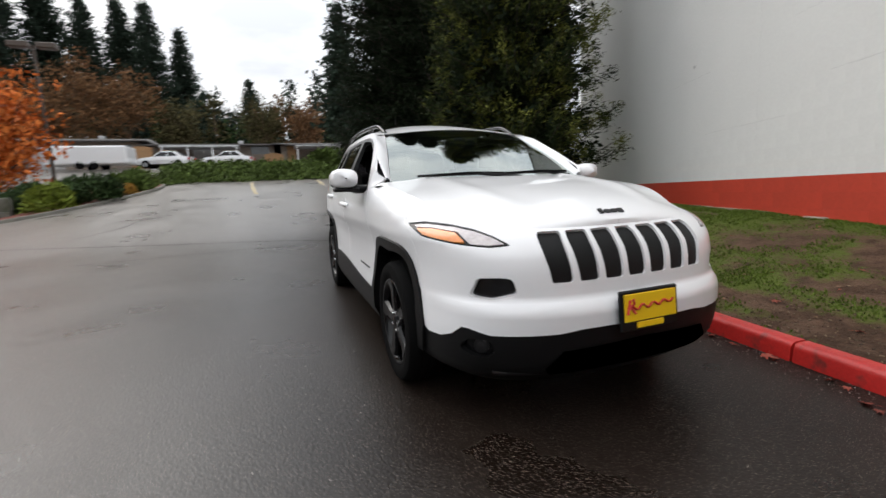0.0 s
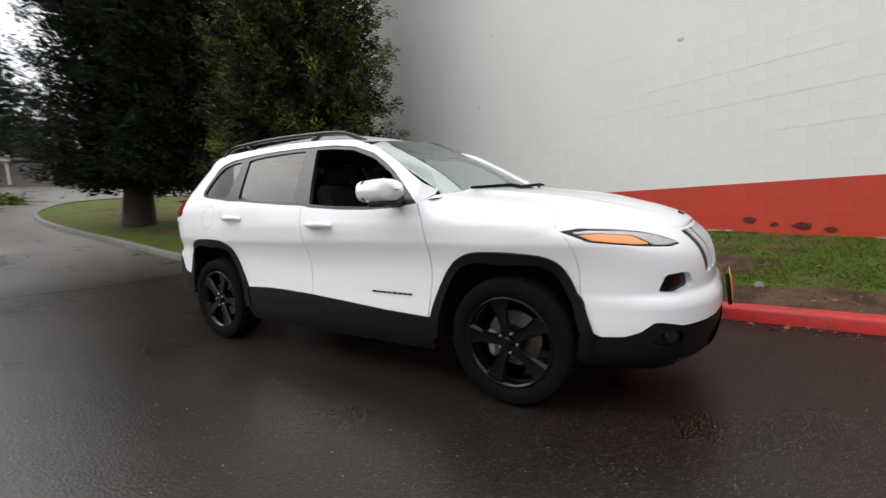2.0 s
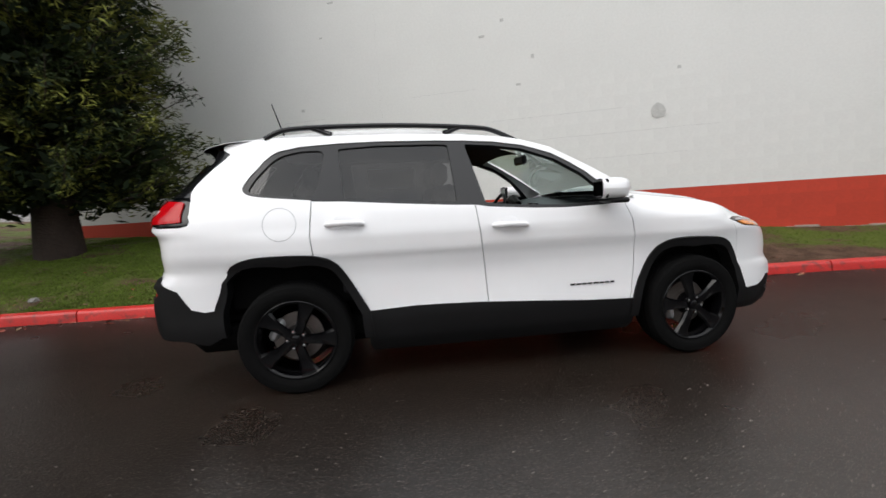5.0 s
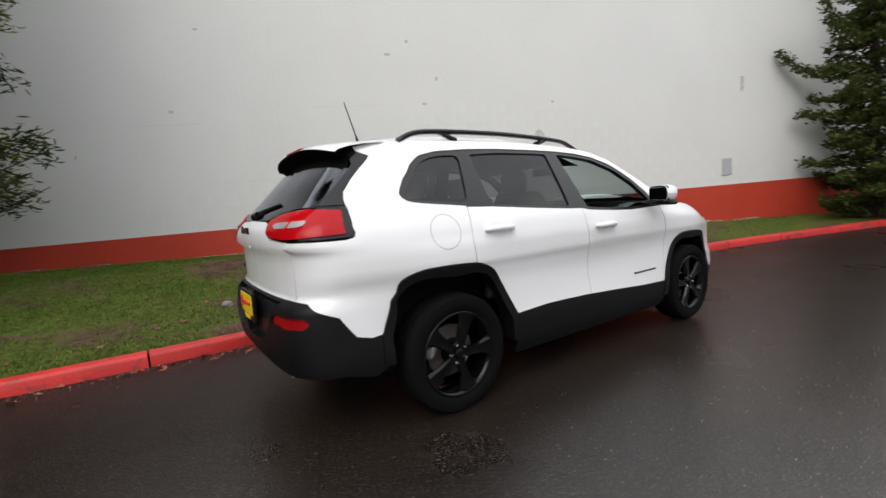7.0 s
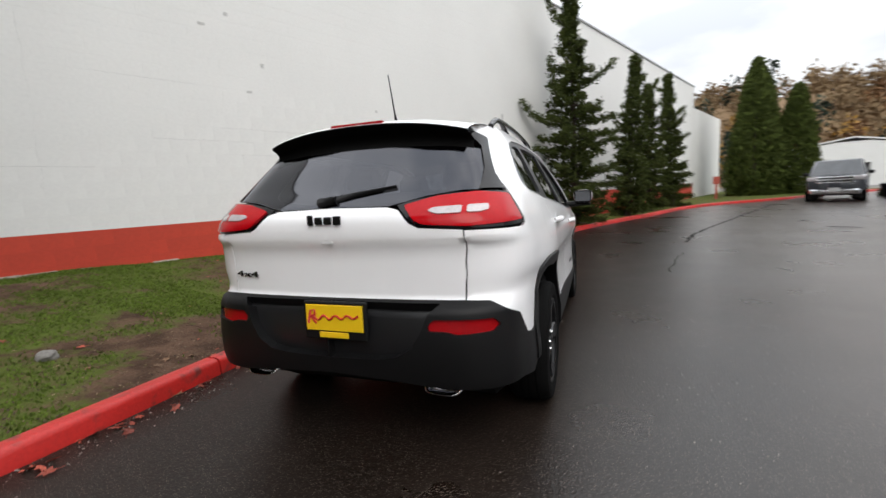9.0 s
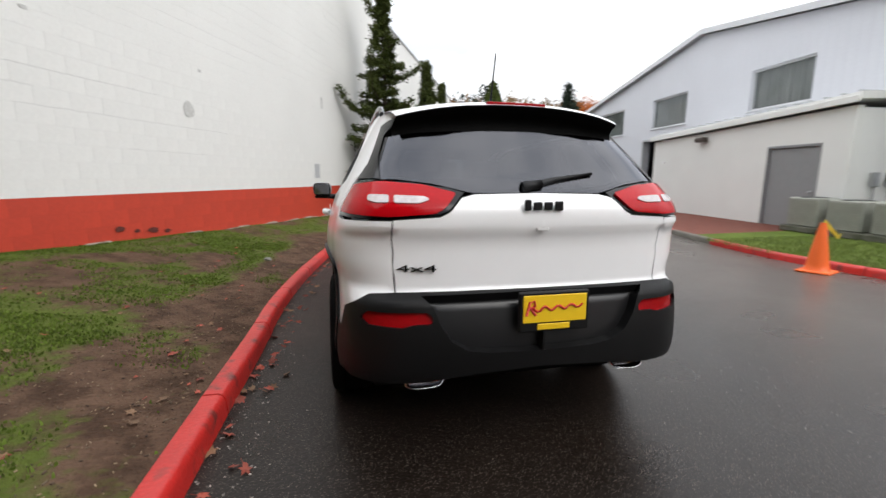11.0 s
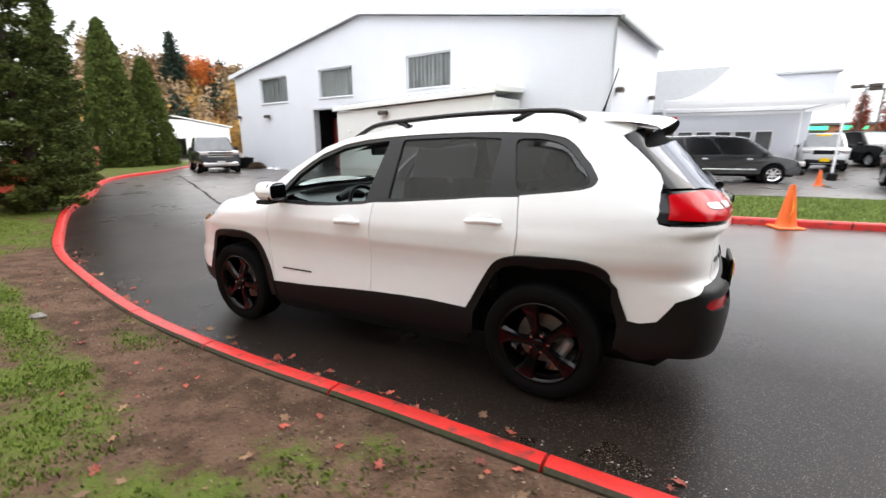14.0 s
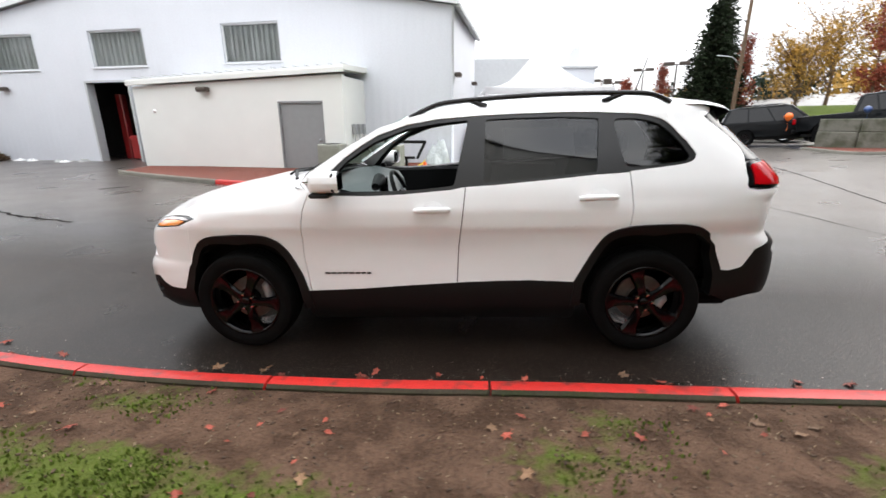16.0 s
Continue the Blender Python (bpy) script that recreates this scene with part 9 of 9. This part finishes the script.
# ---- leaves, grass and stones near the car ----
def leaf_mesh(name, material, seed):
    """A curled fallen leaf with a lobed outline."""
    r = np.random.default_rng(seed)
    n = 11
    rim = []
    for k in range(n):
        a = 2 * PI * k / n
        rad = (1.0 if k % 2 == 0 else 0.55) * r.uniform(0.8, 1.15)
        rim.append((rad * math.cos(a), rad * math.sin(a) * 0.85, 0.28 * r.uniform(-0.1, 1.0)))
    g = Geo().add([(0, 0, 0.02), *rim], [(0, 1 + k, 1 + (k + 1) % n) for k in range(n)])
    g.tube([(0.9, 0, 0.05), (1.7, 0.1, 0.12)], 0.03, 3)
    return mesh_of(g, name, material)


LEAVES = [leaf_mesh("fallen_leaf", m_, 500 + i) for i, m_ in enumerate((M_LEAFRED, M_LEAFTAN, M_LEAFRED, M_LEAFTAN))]
r_ = np.random.default_rng(77)
count = 0
while count < 170:
    y = r_.uniform(-4.5, 7.5)
    k = min(verge_line, key=lambda p: abs(p.y - y))
    d = abs(r_.normal(0, 1.1)) if count % 3 else r_.uniform(-0.12, 0.4)
    x = k.x + 0.16 + d if d > 0 else k.x + d * 1.2 - 0.03
    if x > wall_x(y) - 0.15:
        continue
    z = verge_z(x, y) if d > 0 else ground_z(x, y)
    s = r_.uniform(0.014, 0.036)
    ob = new("fallen_leaf", LEAVES[int(r_.integers(4))])
    ob.matrix_basis = pose(x, y, z + 0.008, r_.uniform(-18, 18), r_.uniform(-18, 18), r_.uniform(0, 360)) @ Matrix.Scale(s, 4)
    tagged(ob, "fallen red leaf on the ground" if ob.data.materials[0] is M_LEAFRED else "fallen tan leaf on the ground", "leaf", "fallen leaves")
    count += 1

# grass blades, where the verge and the lawn are green
def blades(name, spots, h, label, seed, material, w=0.006):
    r = np.random.default_rng(seed)
    P = np.asarray(spots, float)
    n = len(P)
    a = r.uniform(0, 2 * PI, n)
    H = h * r.uniform(0.45, 1.25, n)
    lean = r.uniform(0.1, 0.9, n) * H
    b = r.uniform(0, 2 * PI, n)
    side = np.stack([np.cos(a), np.sin(a), np.zeros(n)], 1) * (w * r.uniform(0.6, 1.4, (n, 1)))
    tip = P + np.stack([np.cos(b) * lean, np.sin(b) * lean, H], 1)
    mid = P + np.stack([np.cos(b) * lean * 0.3, np.sin(b) * lean * 0.3, H * 0.6], 1)
    v = np.stack([P - side, P + side, mid + side * 0.8, mid - side * 0.8, tip], 1).reshape(-1, 3)
    g = Geo()
    g.v = [tuple(p) for p in v]
    g.f = [f for i in range(n) for f in ((5 * i, 5 * i + 1, 5 * i + 2, 5 * i + 3), (5 * i + 3, 5 * i + 2, 5 * i + 4))]
    g.m = [0] * len(g.f)
    return single(name, g, material, label, "grass", kind="stuff")


# heights and turf by a lookup over the verge's own sheet
verge_pts = np.array([v.co[:] for v in verge.data.vertices]).reshape(len(verge_line), 37, 3)
turf = np.array(mask).reshape(len(verge_line), 37)
spots = []
r_ = np.random.default_rng(91)
for i in range(len(verge_line) - 1):
    y = verge_line[i].y
    if not -11 < y < 9:
        continue
    for k in range(36):
        q = verge_pts[i : i + 2, k : k + 2]
        if q[0, 0, 0] > wall_x(q[0, 0, 1]):
            continue
        area = np.linalg.norm(np.cross(q[1, 0] - q[0, 0], q[0, 1] - q[0, 0]))
        dense_ = 3200 if -4 < y < 6.5 else 500
        n = int(area * dense_ * max(0.0, (turf[i, k] - 0.32) / 0.5) ** 1.3 + r_.uniform(0, 1))
        for _ in range(n):
            u, v = r_.uniform(0, 1, 2)
            spots.append((q[0, 0] * (1 - u) + q[1, 0] * u) * (1 - v) + (q[0, 1] * (1 - u) + q[1, 1] * u) * v)
blades("verge_grass", spots, 0.019, "patchy short green grass on the verge", 92, M_BLADE)
spots = [(x, y, ground_z(x, y) + 0.09) for x, y in zip(r_.uniform(-9.6, -6.2, 26000), r_.uniform(-3.6, 5.8, 26000))]
blades("lawn_grass", [p for p in spots if p[0] < -6.22 + 0.09 * min(0, p[1])], 0.07, "mown bright green grass on the island", 93, mat("lawn_blades", (0.135, 0.185, 0.032), 0.75, vary=0.3, scale=2, fine=20, bump=0, island=0.4), 0.006)

# bits of bark and clods on the bare soil
g = Geo()
for i in range(3600):
    y = r_.uniform(-5, 6.5)
    k = min(verge_line[::2], key=lambda p: abs(p.y - y))
    x = k.x + 0.17 + abs(r_.normal(0, 0.9))
    if x > wall_x(y) - 0.1:
        continue
    s = r_.uniform(0.003, 0.010)
    g.box((x, y, verge_z(x, y) + s * 0.25), (s * r_.uniform(0.8, 2.4), s * r_.uniform(0.6, 1.2), s * 0.7), 0, Matrix.Rotation(r_.uniform(0, 6.28), 3, "Z"))
single("soil_clods", g, mat("soil_clod", (0.085, 0.052, 0.034), 0.9, vary=0.3, bump=0.3, island=0.5), "small clods and bark bits on bare soil", "soil", kind="stuff")
# grit and crushed stone on the drive beside the car
g = Geo()
for i in range(6000):
    x, y = r_.normal(-2.7, 1.3), r_.uniform(-5.5, 5.5)
    if x > 1.3 or x < -5.7:
        continue
    s = 0.0012 + 0.0032 * r_.uniform(0, 1) ** 2.2
    g.box((x, y, ground_z(x, y) + s * 0.3), (s * r_.uniform(0.8, 1.6), s, s * 0.8), 0, Matrix.Rotation(r_.uniform(0, 6.28), 3, "Z"))
for i in range(1400):
    y = r_.uniform(-7, 7)
    k = min(verge_line[::2], key=lambda p: abs(p.y - y))
    x = k.x - abs(r_.normal(0, 0.12)) - 0.02
    s = r_.uniform(0.002, 0.006)
    g.box((x, y, ground_z(x, y) + s * 0.3), (s * r_.uniform(0.8, 1.8), s, s * 0.7), 0, Matrix.Rotation(r_.uniform(0, 6.28), 3, "Z"))
single("grit", g, mat("pale_grit", (0.24, 0.215, 0.195), 0.7, vary=0.3, bump=0, island=0.6), "pale grit scattered on the wet asphalt", "grit", kind="stuff")


def rock(x, y, s, seed, label):
    bm = bmesh.new()
    bmesh.ops.create_icosphere(bm, subdivisions=3, radius=1)
    for v in bm.verts:
        v.co *= 1 + 0.28 * noise.noise(v.co * 1.4 + Vector((seed, 0, 0))) + 0.1 * noise.noise(v.co * 4 + Vector((0, seed, 0)))
        v.co.x *= s[0]
        v.co.y *= s[1]
        v.co.z *= s[2]
    me = bpy.data.meshes.new("rock")
    bm.to_mesh(me)
    bm.free()
    me.materials.append(M_ROCK)
    ob = new("rock", me)
    ob.matrix_basis = pose(x, y, verge_z(x, y) + s[2] * 0.3)
    return tagged(ob, label, "rock", "rocks on the verge")


rock(2.5, 2.06, (0.075, 0.060, 0.045), 3, "rounded grey rock on the verge")
rock(2.15, 4.9, (0.06, 0.05, 0.035), 5, "small grey rock on the verge")
rock(1.9, -2.6, (0.05, 0.04, 0.03), 8, "small grey rock on the verge")

# marks and fittings on the long wall
def on_wall(y, z):
    """A place on the road face of the wall at ground-plan y."""
    return WALL_M @ Matrix.Translation((0.003, y * math.hypot(1, WALL_SLOPE), z))


patch = [(0.5 * (1 + 0.1 * math.sin(3 * a + 1) + 0.05 * math.sin(7 * a)) * math.cos(a), 0.45 * (1 + 0.08 * math.sin(2 * a)) * math.sin(a)) for a in [2 * PI * k / 24 for k in range(24)]]
single("plaster_patch", Geo().prism([(x * 0.24, y * 0.24) for x, y in patch], 0.012), M_PATCH, "round grey plaster patch on the white wall", "patch", m=on_wall(-3.94, 2.345) @ pose(0, 0, 0, 0, -90, 0))
single("cover_plate", Geo().box((-0.008, 0, 0), (0.03, 0.24, 0.36), 0.006).box((-0.026, 0.0, 0.0), (0.012, 0.03, 0.03), 0.004), M_TRIMGREY, "grey metal cover plate on the white wall", "cover plate", m=on_wall(-8.0, 1.457))
for i, (y, z, w, h) in enumerate(((2.08, 3.07, 0.07, 0.05), (-1.64, 4.16, 0.06, 0.05), (-2.1, 3.49, 0.05, 0.07), (-1.3, 3.94, 0.1, 0.04), (-1.86, 3.05, 0.08, 0.04), (1.58, 4.38, 0.06, 0.03), (1.33, 4.98, 0.12, 0.03), (-4.23, 3.0, 0.05, 0.05), (-8.38, 3.23, 0.08, 0.3))):
    single("paint_chip", Geo().box((0.0, 0, 0), (0.012, w, h), 0.004), M_PATCH, "small grey chip in the wall paint", "chip", "chips in the wall paint", m=on_wall(y, z))
hole_r = np.random.default_rng(61)
for y, z, w, h in ((-2.62, 0.60, 0.15, 0.07), (-2.86, 0.55, 0.10, 0.05), (-3.10, 0.53, 0.20, 0.08), (-3.34, 0.49, 0.12, 0.06)):
    ring_ = [(w * 0.5 * math.cos(a) * hole_r.uniform(0.7, 1.15), h * 0.5 * math.sin(a) * hole_r.uniform(0.7, 1.2)) for a in np.linspace(0, 2 * PI, 13)[:-1]]
    single("broken_block", Geo().prism([(q, p_) for p_, q in ring_][::-1], 0.012), mat("broken_red_block", (0.10, 0.022, 0.016), 0.95, vary=0.5, scale=20, fine=90, bump=0.8), "crumbled dark patch in the red wall base", "damage", "crumbled patches in the wall base", m=on_wall(y, z) @ pose(0, 0, 0, 0, -90, 0))
footing = thing("wall_footing", Matrix(), "pale concrete footing showing along the foot of the wall", "footing", kind="structure")
for i in range(46):
    y = -8.6 + 0.3 * i
    x = wall_x(y) - 0.02
    top = verge_z(x - 0.06, y) + hole_r.uniform(-0.03, 0.028)
    part("footing_stone", Geo().box((0, 0, top - 0.10), (0.07 + hole_r.uniform(0, 0.03), 0.32, 0.2), 0.012), M_FOOTING, footing, m=pose(x, y, 0, 0, 0, WALL_TURN + hole_r.normal(0, 2.5)))

crack_r = np.random.default_rng(44)
single("wall_crack", Geo().tube([(0.004, 0.02 * crack_r.normal(), z) for z in np.linspace(-2.6, 2.6, 40)], 0.004, 4), M_PATCH, "fine upright crack in the white wall", "crack", m=on_wall(0.54, 4.2))
for i, (y, z, n) in enumerate(((-3.2, 2.06, 3.4), (-2.4, 2.46, 2.2), (-3.6, 1.66, 1.6), (-1.2, 2.26, 1.4), (0.9, 1.86, 1.8), (-0.6, 3.06, 1.2), (2.2, 2.86, 1.2))):
    single("bed_joint_crack", Geo().tube([(0.003, q, 0.004 * crack_r.normal()) for q in np.linspace(-n / 2, n / 2, 30)], 0.0035, 4), M_PATCH, "open bed joint showing as a thin line in the wall", "crack", "open bed joints", m=on_wall(y, z))
# leaves gathered in the gutter
for i in range(120):
    y = r_.uniform(0.5, 5.0) if i % 2 else r_.uniform(-6, 1)
    k = min(verge_line, key=lambda p: abs(p.y - y))
    x = k.x - 0.02 - abs(r_.normal(0, 0.10))
    ob = new("fallen_leaf", LEAVES[(0, 2, 0, 2, 1)[int(r_.integers(5))]])
    ob.matrix_basis = pose(x, y, ground_z(x, y) + 0.006, r_.uniform(-25, 25), r_.uniform(-25, 25), r_.uniform(0, 360)) @ Matrix.Scale(r_.uniform(0.018, 0.046), 4)
    tagged(ob, "wet fallen leaf in the gutter", "leaf", "fallen leaves")
g = Geo()
for i in range(1500):
    y = r_.uniform(-4, 5)
    k = min(verge_line[::2], key=lambda p: abs(p.y - y))
    x = k.x + 0.15 + abs(r_.normal(0, 0.8))
    if x > wall_x(y) - 0.1:
        continue
    s = r_.uniform(0.003, 0.009)
    g.box((x, y, verge_z(x, y) + s * 0.3), (s * r_.uniform(0.8, 2.6), s * r_.uniform(0.4, 1.0), s * 0.6), 0, Euler((r_.normal(0, 0.3), r_.normal(0, 0.3), r_.uniform(0, 6.28))).to_matrix())
single("straw_bits", g, mat("pale_straw", (0.17, 0.125, 0.08), 0.8, vary=0.3, bump=0, island=0.6), "pale straw, twigs and pebbles on the soil", "litter", kind="stuff")


# ---- courses of painted block on the long wall ----
BL, BH, JOINT, HEAD = 0.40, 0.20, 0.0025, 0.0004
top_red = RED_TOP


def block_mesh(name, material, h):
    return mesh_of(Geo().box((0.0, 0, 0), (0.02, BL - HEAD, h - JOINT), 0.0006), name, material)


white_block, red_block = block_mesh("wall_block", M_WALLWHITE, BH), block_mesh("wall_block", M_WALLRED, BH)
pieces, rest_white, rest_red = [], Geo(), Geo()
rw = np.random.default_rng(33)
course = 0
z = top_red - 6 * BH
while z < WALL_TOP - 0.05:
    red = z + BH / 2 < top_red
    y = WALL_Y0 + (BL / 2 if course % 2 else 0)
    while y + BL <= WALL_Y1 + 1e-6:
        pieces.append((y + BL / 2, z + BH / 2, red, rw.normal(0, 0.00018)))
        y += BL
    z += BH
    course += 1
near = sorted(pieces, key=lambda p: abs(p[0] + 3.4) / 5.5 + abs(p[1] - 1.3) / 1.6)[:300]
chosen = set(near)
for y, z, red, out in pieces:
    x = 0.0136 + out
    if (y, z, red, out) in chosen:
        ob = part("wall_block", red_block if red else white_block, None, wall)
        ob.matrix_basis = Matrix.Translation((x, y, z))
    else:
        (rest_red if red else rest_white).box((x, y, z), (0.02, BL - HEAD, BH - JOINT))
tagged(part("block_courses", rest_white, M_WALLWHITE, wall), "white-painted block courses", kind="stuff")
tagged(part("base_block_courses", rest_red, M_WALLRED, wall), "red-painted block courses", kind="stuff")
